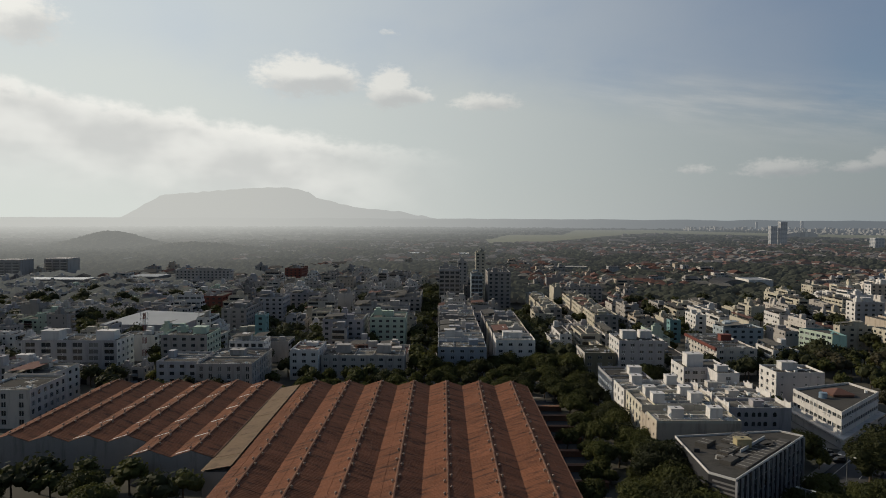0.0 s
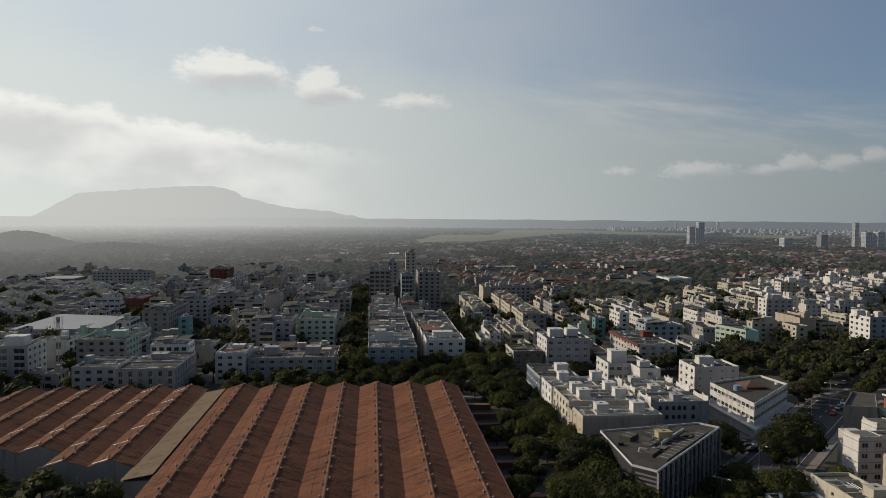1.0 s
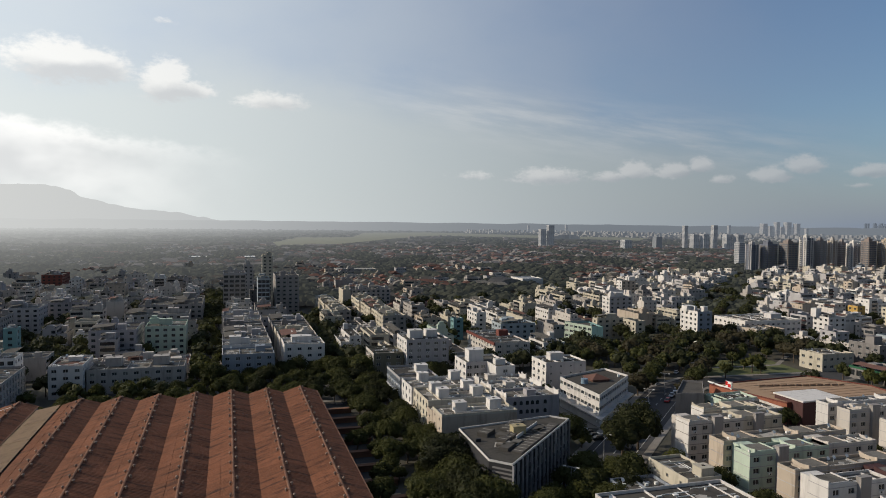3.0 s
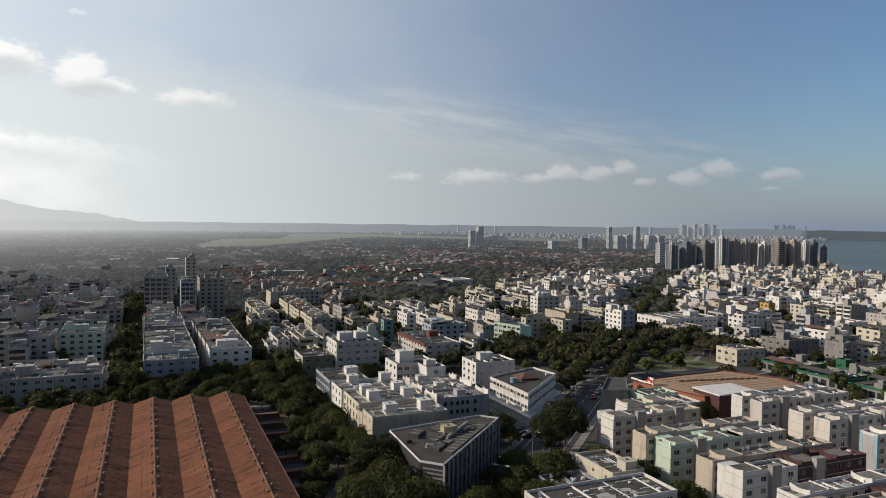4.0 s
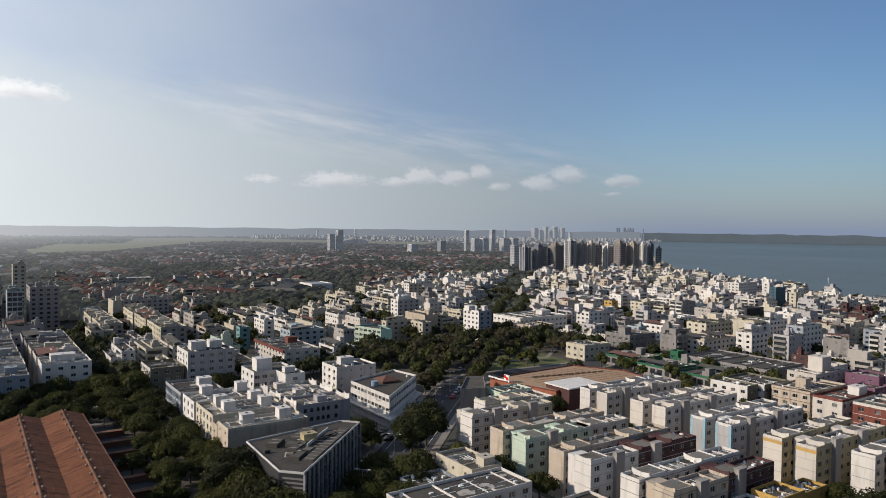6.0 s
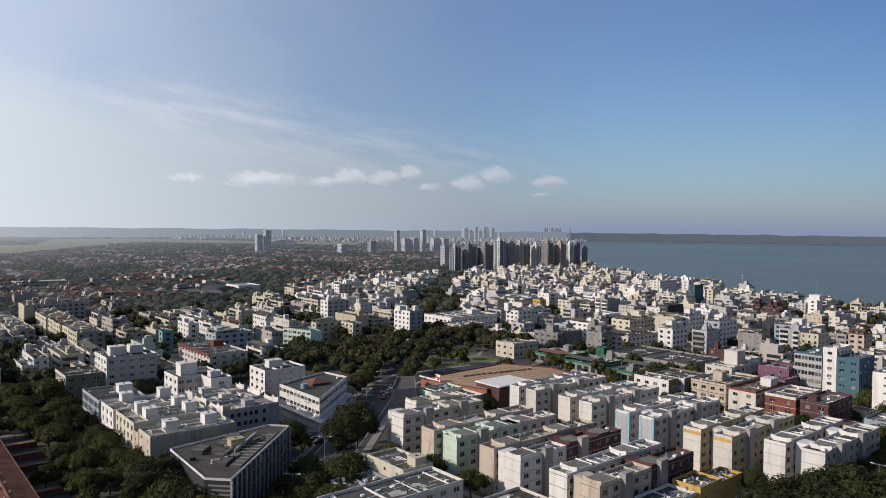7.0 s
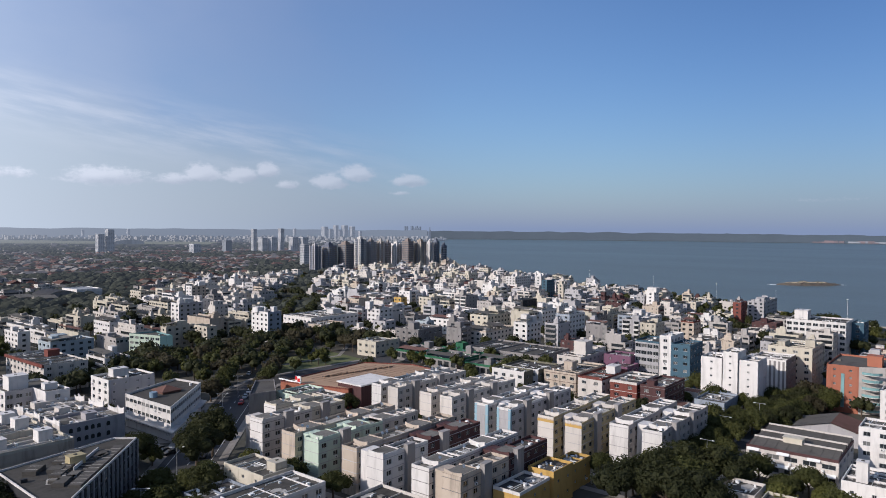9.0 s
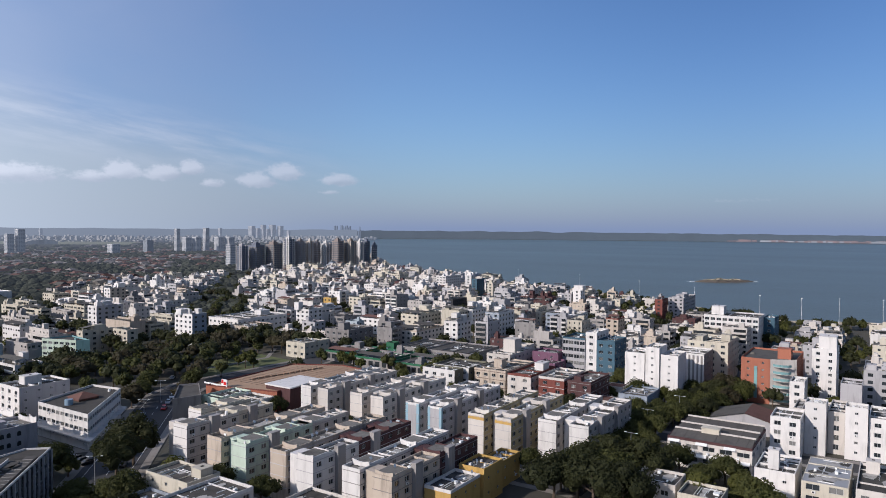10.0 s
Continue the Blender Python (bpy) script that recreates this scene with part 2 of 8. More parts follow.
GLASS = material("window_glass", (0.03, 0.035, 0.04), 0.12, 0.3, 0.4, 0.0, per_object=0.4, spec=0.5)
GLASS_PALE = material("curtained_window_glass", (0.15, 0.15, 0.145), 0.25, 0.3, 0.4, 0.0, per_object=0.5, spec=0.5)
ALU = material("aluminium", (0.55, 0.56, 0.57), 0.4, 0.1, 2.0, 0.1, 0.5, metal=0.6)
STEEL = material("galvanised_steel", (0.35, 0.36, 0.37), 0.5, 0.2, 2.0, 0.2, 0.5, metal=0.5)
PLASTIC = material("white_plastic", (0.74, 0.74, 0.72), 0.5, 0.05, 1.0, 0.2, 0.4)
TANK_BLUE = material("blue_plastic_tank", (0.20, 0.28, 0.36), 0.5, 0.1, 1.0, 0.2, 0.4)
ASPHALT = material("asphalt", (0.055, 0.055, 0.058), 0.9, 0.3, 1.5, 0.4, 0.06, (0.03, 0.03, 0.03), bump=0.2)
PAVING = material("concrete_paving", (0.24, 0.22, 0.20), 0.9, 0.25, 1.0, 0.5, 0.1, (0.11, 0.10, 0.09))
MARK = material("road_paint", (0.6, 0.6, 0.58), 0.8, 0.3, 3.0, 0.4, 0.8)
GROUND = material("town_ground", (0.075, 0.070, 0.057), 0.95, 0.4, 0.12, 0.8, 0.012, (0.025, 0.032, 0.015), bump=0.3, bump_scale=1.0)
GRASS = material("dry_grass", (0.13, 0.14, 0.06), 0.95, 0.35, 0.3, 0.6, 0.02, (0.06, 0.08, 0.03))
SAND = material("beach_sand", (0.46, 0.38, 0.27), 0.95, 0.15, 0.3, 0.3, 0.03, (0.30, 0.25, 0.18))
DIRT = material("sandy_yard_dirt", (0.27, 0.215, 0.15), 0.95, 0.3, 0.8, 0.6, 0.2, (0.08, 0.065, 0.045))
ROCK = material("dark_rock", (0.12, 0.10, 0.08), 0.9, 0.4, 0.5, 0.6, 0.1, (0.03, 0.03, 0.03), bump=0.6, bump_scale=1.0)
BARK = material("bark", (0.10, 0.075, 0.055), 0.95, 0.4, 4.0, 0.4, 0.8)
RED = material("red_sign_paint", (0.55, 0.02, 0.02), 0.5, 0.05, 1.0, 0.1)
TYRE = material("tyre_rubber", (0.02, 0.02, 0.02), 0.8)
CARS = [material("car_paint_" + k, c, 0.3, 0.03, 1.0, 0.05, 0.5, spec=0.5) for k, c in
        (("white", (0.75, 0.75, 0.75)), ("silver", (0.42, 0.43, 0.45)), ("black", (0.02, 0.02, 0.022)), ("red", (0.30, 0.02, 0.02)), ("grey", (0.14, 0.14, 0.15)))]


def leaf_material(name, color, dry):
    m = bpy.data.materials.new(name)
    m.use_nodes = True
    n = Nodes(m.node_tree)
    geo = n.add("ShaderNodeNewGeometry")
    info = n.add("ShaderNodeObjectInfo")
    k = n.math("ADD", n.math("MULTIPLY", geo.outputs["Random Per Island"], 0.4), n.math("MULTIPLY", info.outputs["Random"], 0.6))
    col = n.mix(k, rgb(*(v * 0.55 for v in color)), rgb(*dry))
    col = n.mix(n.math("MULTIPLY", n.noise(geo.outputs["Position"], 0.35), 0.6), col, rgb(*(v * 0.5 for v in color)))
    b = n.add("ShaderNodeBsdfPrincipled")
    n.link(col, b.inputs["Base Color"])
    b.inputs["Roughness"].default_value = 0.7
    b.inputs["Specular IOR Level"].default_value = 0.2
    tr = n.add("ShaderNodeBsdfTranslucent")
    n.link(col, tr.inputs[0])
    s = n.add("ShaderNodeMixShader")
    s.inputs[0].default_value = 0.35
    n.link(b.outputs[0], s.inputs[1])
    n.link(tr.outputs[0], s.inputs[2])
    out = n.add("ShaderNodeOutputMaterial")
    n.link(s.outputs[0], out.inputs[0])
    return m


LEAF = leaf_material("dark_leaves", (0.056, 0.066, 0.020), (0.126, 0.130, 0.040))
LEAF_DARK = leaf_material("deep_green_leaves", (0.030, 0.037, 0.015), (0.070, 0.074, 0.027))
LEAF_LIGHT = leaf_material("yellowish_leaves", (0.07, 0.08, 0.018), (0.15, 0.15, 0.04))
LEAF_BROWN = leaf_material("brownish_leaves", (0.055, 0.047, 0.026), (0.095, 0.082, 0.042))


def water_material():
    m = bpy.data.materials.new("sea_water")
    m.use_nodes = True
    n = Nodes(m.node_tree)
    geo = n.add("ShaderNodeNewGeometry")
    p = geo.outputs["Position"]
    streak = n.noise(p, 0.004, 5.0, 0.6, (1.0, 0.35, 1.0))
    col = n.mix(streak, rgb(0.074, 0.086, 0.074), rgb(0.102, 0.112, 0.094))
    b = n.add("ShaderNodeBsdfPrincipled")
    n.link(col, b.inputs["Base Color"])
    n.put(b.inputs["Roughness"], n.math("ADD", n.math("MULTIPLY", streak, 0.12), 0.26))
    b.inputs["IOR"].default_value = 1.33
    b.inputs["Specular IOR Level"].default_value = 0.25
    bp = n.add("ShaderNodeBump")
    bp.inputs["Strength"].default_value, bp.inputs["Distance"].default_value = 0.6, 0.6
    n.link(n.noise(p, 0.12, 5.0, 0.6), bp.inputs["Height"])
    n.link(bp.outputs[0], b.inputs["Normal"])
    out = n.add("ShaderNodeOutputMaterial")
    n.link(b.outputs[0], out.inputs[0])
    return m


WATER = water_material()


def distance_material(name, color, grain=0.004, islands=0.0, reach=6000.0, sun_reach=2500.0):
    """Land kilometres away: its own colour gives way to painted, emitted haze, most of all on the sun's side."""
    m = bpy.data.materials.new(name)
    m.use_nodes = True
    n = Nodes(m.node_tree)
    geo = n.add("ShaderNodeNewGeometry")
    p = geo.outputs["Position"]
    col = n.mix(n.noise(p, grain, 6.0, 0.65), rgb(*(v * 0.6 for v in color)), rgb(*(v * 1.4 for v in color)))
    if islands:
        k = n.math("ADD", n.math("MULTIPLY", geo.outputs["Random Per Island"], 2 * islands), 1 - islands)
        g = n.add("ShaderNodeCombineXYZ")
        for i in range(3):
            n.link(k, g.inputs[i])
        col = n.mix(1.0, col, g.outputs[0], "MULTIPLY")
    b = n.add("ShaderNodeBsdfDiffuse")
    n.link(col, b.inputs[0])
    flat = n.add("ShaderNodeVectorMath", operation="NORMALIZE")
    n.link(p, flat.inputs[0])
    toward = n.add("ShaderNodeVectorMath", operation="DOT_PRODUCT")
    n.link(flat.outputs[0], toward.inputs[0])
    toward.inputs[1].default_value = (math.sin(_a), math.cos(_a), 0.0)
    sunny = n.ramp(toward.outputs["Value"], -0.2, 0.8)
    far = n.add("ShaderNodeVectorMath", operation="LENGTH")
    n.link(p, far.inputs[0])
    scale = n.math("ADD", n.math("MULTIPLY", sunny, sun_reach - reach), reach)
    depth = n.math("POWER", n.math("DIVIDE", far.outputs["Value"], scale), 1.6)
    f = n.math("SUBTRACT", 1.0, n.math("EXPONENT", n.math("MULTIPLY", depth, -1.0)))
    # the surface itself emits the colour of the bright air
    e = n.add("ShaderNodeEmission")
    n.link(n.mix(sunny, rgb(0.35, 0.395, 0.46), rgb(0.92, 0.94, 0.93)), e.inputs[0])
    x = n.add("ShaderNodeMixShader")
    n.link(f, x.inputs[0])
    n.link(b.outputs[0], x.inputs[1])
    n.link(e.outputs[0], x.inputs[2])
    out = n.add("ShaderNodeOutputMaterial")
    n.link(x.outputs[0], out.inputs[0])
    return m


# each carries the air's haze as emission that grows with range
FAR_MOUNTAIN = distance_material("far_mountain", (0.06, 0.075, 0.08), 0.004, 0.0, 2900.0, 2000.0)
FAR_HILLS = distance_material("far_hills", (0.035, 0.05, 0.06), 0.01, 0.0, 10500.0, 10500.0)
HAZED_HILLS = distance_material("hazed_hills", (0.045, 0.055, 0.055), 0.004, 0.0, 4500.0, 2150.0)
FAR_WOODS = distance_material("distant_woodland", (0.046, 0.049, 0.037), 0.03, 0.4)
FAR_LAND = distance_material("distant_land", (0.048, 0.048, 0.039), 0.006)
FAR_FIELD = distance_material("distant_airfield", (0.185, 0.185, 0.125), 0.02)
HAZE_TOWER = distance_material("hazed_tower_walls", (0.42, 0.42, 0.43), 0.05)
HAZE_BAND = distance_material("hazed_tower_windows", (0.20, 0.215, 0.235), 0.05)
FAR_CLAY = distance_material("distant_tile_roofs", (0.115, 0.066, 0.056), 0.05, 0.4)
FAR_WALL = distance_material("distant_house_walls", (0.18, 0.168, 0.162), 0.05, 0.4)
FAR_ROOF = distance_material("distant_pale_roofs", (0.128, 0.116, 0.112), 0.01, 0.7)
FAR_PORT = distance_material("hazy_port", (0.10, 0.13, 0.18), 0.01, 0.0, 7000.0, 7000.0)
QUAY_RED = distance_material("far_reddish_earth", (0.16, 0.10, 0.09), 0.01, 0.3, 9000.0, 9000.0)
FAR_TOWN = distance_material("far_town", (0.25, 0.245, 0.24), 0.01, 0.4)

# ---- mesh helpers ----


class Geo:
    """Faces gathered for one mesh."""

    def __init__(self):
        self.v, self.f, self.m = [], [], []

    def quad(self, a, b, c, d, mat=0):
        i = len(self.v)
        self.v += [a, b, c, d]
        self.f.append((i, i + 1, i + 2, i + 3))
        self.m.append(mat)

    def poly(self, pts, mat=0):
        i = len(self.v)
        self.v += list(pts)
        self.f.append(tuple(range(i, i + len(pts))))
        self.m.append(mat)

    def box(self, x0, x1, y0, y1, z0, z1, mat=0, bottom=False):
        i = len(self.v)
        self.v += [(x0, y0, z0), (x1, y0, z0), (x1, y1, z0), (x0, y1, z0), (x0, y0, z1), (x1, y0, z1), (x1, y1, z1), (x0, y1, z1)]
        fs = [(0, 1, 5, 4), (1, 2, 6, 5), (2, 3, 7, 6), (3, 0, 4, 7), (4, 5, 6, 7)] + ([(3, 2, 1, 0)] if bottom else [])
        self.f += [tuple(i + k for k in q) for q in fs]
        self.m += [mat] * len(fs)

    def prism(self, pts, z0, z1, mat=0, cap=True):
        for k in range(len(pts)):
            a, b = pts[k], pts[(k + 1) % len(pts)]
            self.quad((*a, z0), (*b, z0), (*b, z1), (*a, z1), mat)
        if cap:
            self.poly([(*p, z1) for p in pts], mat)

    def tube(self, x, y, z0, z1, r0, r1, sides=8, mat=0, cap=True):
        lo = [(x + r0 * math.cos(k * math.tau / sides), y + r0 * math.sin(k * math.tau / sides), z0) for k in range(sides)]
        hi = [(x + r1 * math.cos(k * math.tau / sides), y + r1 * math.sin(k * math.tau / sides), z1) for k in range(sides)]
        for k in range(sides):
            j = (k + 1) % sides
            self.quad(lo[k], lo[j], hi[j], hi[k], mat)
        if cap:
            self.poly(hi, mat)

    def mesh(self, name, mats, smooth=False):
        me = bpy.data.meshes.new(name)
        me.from_pydata(self.v, [], self.f)
        for m in mats:
            me.materials.append(m)
        if len(mats) > 1:
            me.polygons.foreach_set("material_index", self.m)
        if smooth:
            me.polygons.foreach_set("use_smooth", [True] * len(me.polygons))
        me.update()
        return me


def part(name, data, parent, label="", at=None):
    """A mesh object under a thing."""
    ob = new(name, data)
    ob.parent = parent
    if at is not None:
        ob.matrix_basis = at
    if label:
        ob["label"] = label
    return ob


def thing(name, label, category, group="", kind="", x=0, y=0, z=0, turn=0):
    ob = new(name)
    ob.empty_display_size = 0.5
    ob.matrix_basis = pose(x, y, z, 0, 0, turn)
    return tagged(ob, label, category, group, kind)


def setting(name, geo, mats, label, category, kind="structure", smooth=False):
    ob = new(name, geo.mesh(name, mats, smooth))
    return tagged(ob, label, category, "", kind)


rnd = random.Random(7)

# ---- ground, sea and distance ----

COAST = [(400, -900), (560, -300), (625, -60), (628, 20), (602, 70), (640, 130), (705, 200), (760, 300), (806, 400), (832, 455),
         (890, 570), (965, 715), (1030, 790), (1105, 850), (1195, 930), (1500, 1215), (1760, 1460), (2130, 1800), (2640, 2280), (3120, 2740)]


def coast_x(y):
    for (xa, ya), (xb, yb) in zip(COAST, COAST[1:]):
        if ya <= y <= yb:
            return xa + (xb - xa) * (y - ya) / (yb - ya)
    return COAST[-1][0] if y > COAST[-1][1] else COAST[0][0]


def build_ground():
    g = Geo()
    far = [(4900 * math.sin(radians(a)), 4900 * math.cos(radians(a)), 0) for a in range(50, -181, -5)]
    pts = [(x, y, 0) for x, y in COAST] + far + [(100, -4600, 0)]
    g.poly(pts)
    setting("ground", g, [GROUND], "dark town ground of earth, yards and worn tarmac", "ground")
    f = Geo()
    arc = [radians(a) for a in range(-60, 40, 3)]
    for p, q in zip(arc, arc[1:]):
        for r0, r1 in ((1000, 1600), (1600, 2300), (2300, 3200), (3200, 4500)):
            f.quad(*((r * math.sin(t), r * math.cos(t), 0.12) for r, t in ((r0, p), (r0, q), (r1, q), (r1, p))))
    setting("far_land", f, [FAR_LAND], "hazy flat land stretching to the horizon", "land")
    s = Geo()
    for (xa, ya), (xb, yb) in zip(COAST, COAST[1:]):
        n = Vector((yb - ya, xa - xb)).normalized()
        wi, wo = 16 + 6 * math.sin(ya * 0.01), 9
        i0, i1 = (xa - n.x * wi, ya - n.y * wi, 0.05), (xb - n.x * wi, yb - n.y * wi, 0.05)
        m0, m1 = (xa, ya, 0.05), (xb, yb, 0.05)
        o0, o1 = (xa + n.x * wo, ya + n.y * wo, -2.2), (xb + n.x * wo, yb + n.y * wo, -2.2)
        s.quad(i0, m0, m1, i1)
        s.quad(m0, o0, o1, m1)
    setting("beach", s, [SAND], "pale sand beach along the bay", "beach")
    w = Geo()
    w.poly([(5600 * math.sin(radians(-a)), 5600 * math.cos(radians(-a)), -1.6) for a in range(0, 360, 6)])
    setting("water", w, [WATER], "grey-green bay water with light ripples", "sea")


def ridge(name, mat, a0, a1, radius, height, base, label, depth=150, seed=1.0, step=0.4):
    """A far ridge: a strip of land that rises to a crest and falls away behind it."""
    g, rows, a = Geo(), [], a0
    while a <= a1 + 1e-6:
        s, c = math.sin(radians(a)), math.cos(radians(a))
        h = height(a) + base
        r1 = radius + depth * 0.5
        rows.append(((s * radius, c * radius, -3), (s * (radius + 0.3 * depth), c * (radius + 0.3 * depth), h * 0.72), (s * r1, c * r1, h), (s * (radius + depth), c * (radius + depth), -3)))
        a += step
    for p, q in zip(rows, rows[1:]):
        for k in range(3):
            g.quad(p[k], q[k], q[k + 1], p[k + 1])
    return setting(name, g, [mat], label, "hills", smooth=True)


def fbm(a, seed=0.0):
    return noise.fractal(Vector((a * 0.35, seed, 0)), 1.0, 2.0, 5)


def build_distance():
    # the massif, half lost in bright air
    knots = [(-34, 24), (-25.6, 26), (-24.6, 58), (-23.3, 122), (-22, 192), (-20.1, 212), (-17.6, 230), (-15, 252), (-12.4, 256), (-10.9, 232),
             (-10.2, 190), (-8.3, 150), (-6.2, 118), (-4, 107), (-2.3, 82), (-0.7, 56), (2, 36)]

    def massif(a):
        for (pa, ph), (qa, qh) in zip(knots, knots[1:]):
            if pa <= a <= qa:
                k = (a - pa) / (qa - pa)
                return ph + (qh - ph) * k + 7 * fbm(a * 3.0, 3.0)
        return 36.0
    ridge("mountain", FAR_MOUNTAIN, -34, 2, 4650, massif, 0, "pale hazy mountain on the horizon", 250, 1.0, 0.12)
    ridge("far_hill_belt", HAZED_HILLS, -60, 50, 4450, lambda a: 55 + 5 * fbm(a, 7.0), 0, "low dark hills along the horizon", 350)
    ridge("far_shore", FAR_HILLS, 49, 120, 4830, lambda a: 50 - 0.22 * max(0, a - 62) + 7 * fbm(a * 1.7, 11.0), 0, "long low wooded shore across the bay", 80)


def build_port():
    # a hazy port on the horizon, low quays on the far shore and a thin pier
    rr, g, q = random.Random(3), Geo(), Geo()
    for _ in range(26):
        a, r = radians(rr.gauss(49.3, 0.5)), 4760
        x, y, w, h = r * math.sin(a), r * math.cos(a), rr.uniform(2, 7), rr.uniform(48, 84)
        g.box(x - w, x + w, y - w, y + w, 0, h)
    # the port's own material emits its haze
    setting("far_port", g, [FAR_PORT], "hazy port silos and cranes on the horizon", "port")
    for k in range(60):
        a, r = radians(rr.uniform(79, 90)), 4790
        x, y, w = r * math.sin(a), r * math.cos(a), rr.uniform(8, 45)
        q.box(x - 10, x + 10, y - w, y + w, -1, rr.uniform(4, 13), rr.choice((0, 1, 1, 1)))
    setting("far_quays", q, [FAR_TOWN, QUAY_RED], "low pale and reddish quay sheds on the far shore", "quays")


build_ground()
build_distance()
build_port()


def build_islet():
    g, k = Geo(), 40
    cx, cy, rows = 1028, 203, []
    ux, uy = 0.62, -0.78
    for i in range(9):
        r = i / 8
        row = []
        for j in range(k):
            a = j * math.tau / k
            u = 46 * r * math.cos(a) * (1 + 0.14 * noise.noise(Vector((math.cos(a) * 2, math.sin(a) * 2, 4))))
            v = 17 * r * math.sin(a) * (1 + 0.3 * noise.noise(Vector((math.cos(a) * 3, math.sin(a) * 3, 1))))
            z = -2.3 + 5.4 * (1 - r ** 3) * (0.8 + 0.5 * noise.noise(Vector((u * 0.09, v * 0.12, 2)))) + 0.9 * noise.noise(Vector((u * 0.5, v * 0.5, 7)))
            row.append((cx + u * ux + v * uy, cy + u * uy - v * ux, z))
        rows.append(row)
    for i, (p, q) in enumerate(zip(rows, rows[1:])):
        for j in range(k):
            l = (j + 1) % k
            g.quad(p[j], q[j], q[l], p[l], 0 if i > 4 or (i * 7 + j) % 5 < 2 else (1 if (j + i) % 3 else 2))
    setting("islet", g, [ROCK, SAND, GRASS], "low sandy islet with dark rocks in the bay", "islet")
    f = Geo()
    for e in (-1, 1):
        for j in range(7):
            u, v, w = e * (43 + j * 1.6), 3 * math.sin(j * 2.1), 3.2 - j * 0.36
            x, y = cx + u * ux + v * uy, cy + u * uy - v * ux
            f.poly([(x + w * math.cos(c) * 1.4, y + w * math.sin(c), -1.5 + j * 0.004) for c in (i * math.tau / 7 for i in range(7))])
    setting("surf", f, [PLASTIC], "white surf at both ends of the islet", "surf")


build_islet()

# ---- roads ----


def strip(g, pts, width, z):
    """A ribbon along a line of points."""
    sides = []
    for i, p in enumerate(pts):
        a, b = pts[max(0, i - 1)], pts[min(len(pts) - 1, i + 1)]
        d = Vector((b[0] - a[0], b[1] - a[1])).normalized()
        sides.append(((p[0] - d.y * width / 2, p[1] + d.x * width / 2, z), (p[0] + d.y * width / 2, p[1] - d.x * width / 2, z)))
    for (l0, r0), (l1, r1) in zip(sides, sides[1:]):
        g.quad(r0, r1, l1, l0)


def build_roads():
    # the diagonal avenue and the straight streets
    lines = [("avenue", [(40, 113), (120, 193), (176, 249), (196, 259), (262, 254), (310, 262)], 16, 0.05), ("street", [(300, 372), (367, 462), (497, 596), (677, 779)], 14, 0.05),
             ("street", [(-9, 262), (-9, 900)], 8, 0.04), ("street", [(-170, 262), (60, 262)], 9, 0.036),
             ("street", [(176, 20), (176, 190)], 8, 0.044), ("street", [(238, 0), (238, 240)], 9, 0.048),
             ("street", [(118, 90), (118, 165)], 7, 0.052), ("street", [(46, 262), (46, 600)], 8, 0.056), ("street", [(232, 63), (420, 63)], 9, 0.06), ("street", [(110, 60), (232, 63)], 8, 0.064)]
    for name, pts, w, z in lines:
        g = Geo()
        strip(g, pts, w, z)
        setting("road", g, [ASPHALT], "worn dark asphalt street" if name == "street" else "wide dark asphalt avenue", "road")
        for s in (-1, 1):
            k = Geo()
            off = []
            for i, p in enumerate(pts):
                a, b = pts[max(0, i - 1)], pts[min(len(pts) - 1, i + 1)]
                d = Vector((b[0] - a[0], b[1] - a[1])).normalized()
                off.append((p[0] - d.y * s * (w / 2 + 1.3), p[1] + d.x * s * (w / 2 + 1.3)))
            strip(k, off, 2.4, z + 0.13)
            strip(k, off, 2.44, z + 0.02)
            setting("pavement", k, [PAVING], "raised concrete pavement beside the street", "pavement")
    m = Geo()
    for i in range(18):
        t = 60 + i * 6.5
        c = t / 1.0
        strip(m, [(c, c + 73), (c + 2.2, c + 75.2)], 0.18, 0.06)
    for s in (-4.2, 4.2):
        strip(m, [(60 + s, 133 - s), (176 + s, 249 - s)], 0.14, 0.06)
    setting("road_marking", m, [MARK], "worn white lane lines on the avenue", "road marking")


build_roads()


def build_yards():
    # paved yards along the shed, parted by low brown walls
    for k in range(10):
        y = 142 + k * 12.0
        g = Geo()
        g.quad((31.6, y + 0.6, 0.06), (42.5, y + 0.6, 0.06), (42.5, y + 6.2, 0.06), (31.6, y + 6.2, 0.06), 0)
        g.quad((31.6, y + 6.2, 0.05), (42.5, y + 6.2, 0.05), (42.5, y + 11.6, 0.05), (31.6, y + 11.6, 0.05), 1)
        setting("yard_paving", g, [DIRT, ASPHALT], "sandy and tarred yard beside the factory shed", "yard")
        w = Geo()
        w.box(31.6, 43.0, y - 0.7, y + 0.7, 0, 1.7)
        w.box(31.4, 43.2, y - 0.95, y + 0.95, 1.7, 1.85, 0, True)
        tagged(new("yard_wall", w.mesh("yard_wall", [RUST_CAP])), "low brown yard wall with a flat coping", "wall", "yard walls")


build_yards()

# ---- windows and facades ----

WINDOW_MESHES = {}


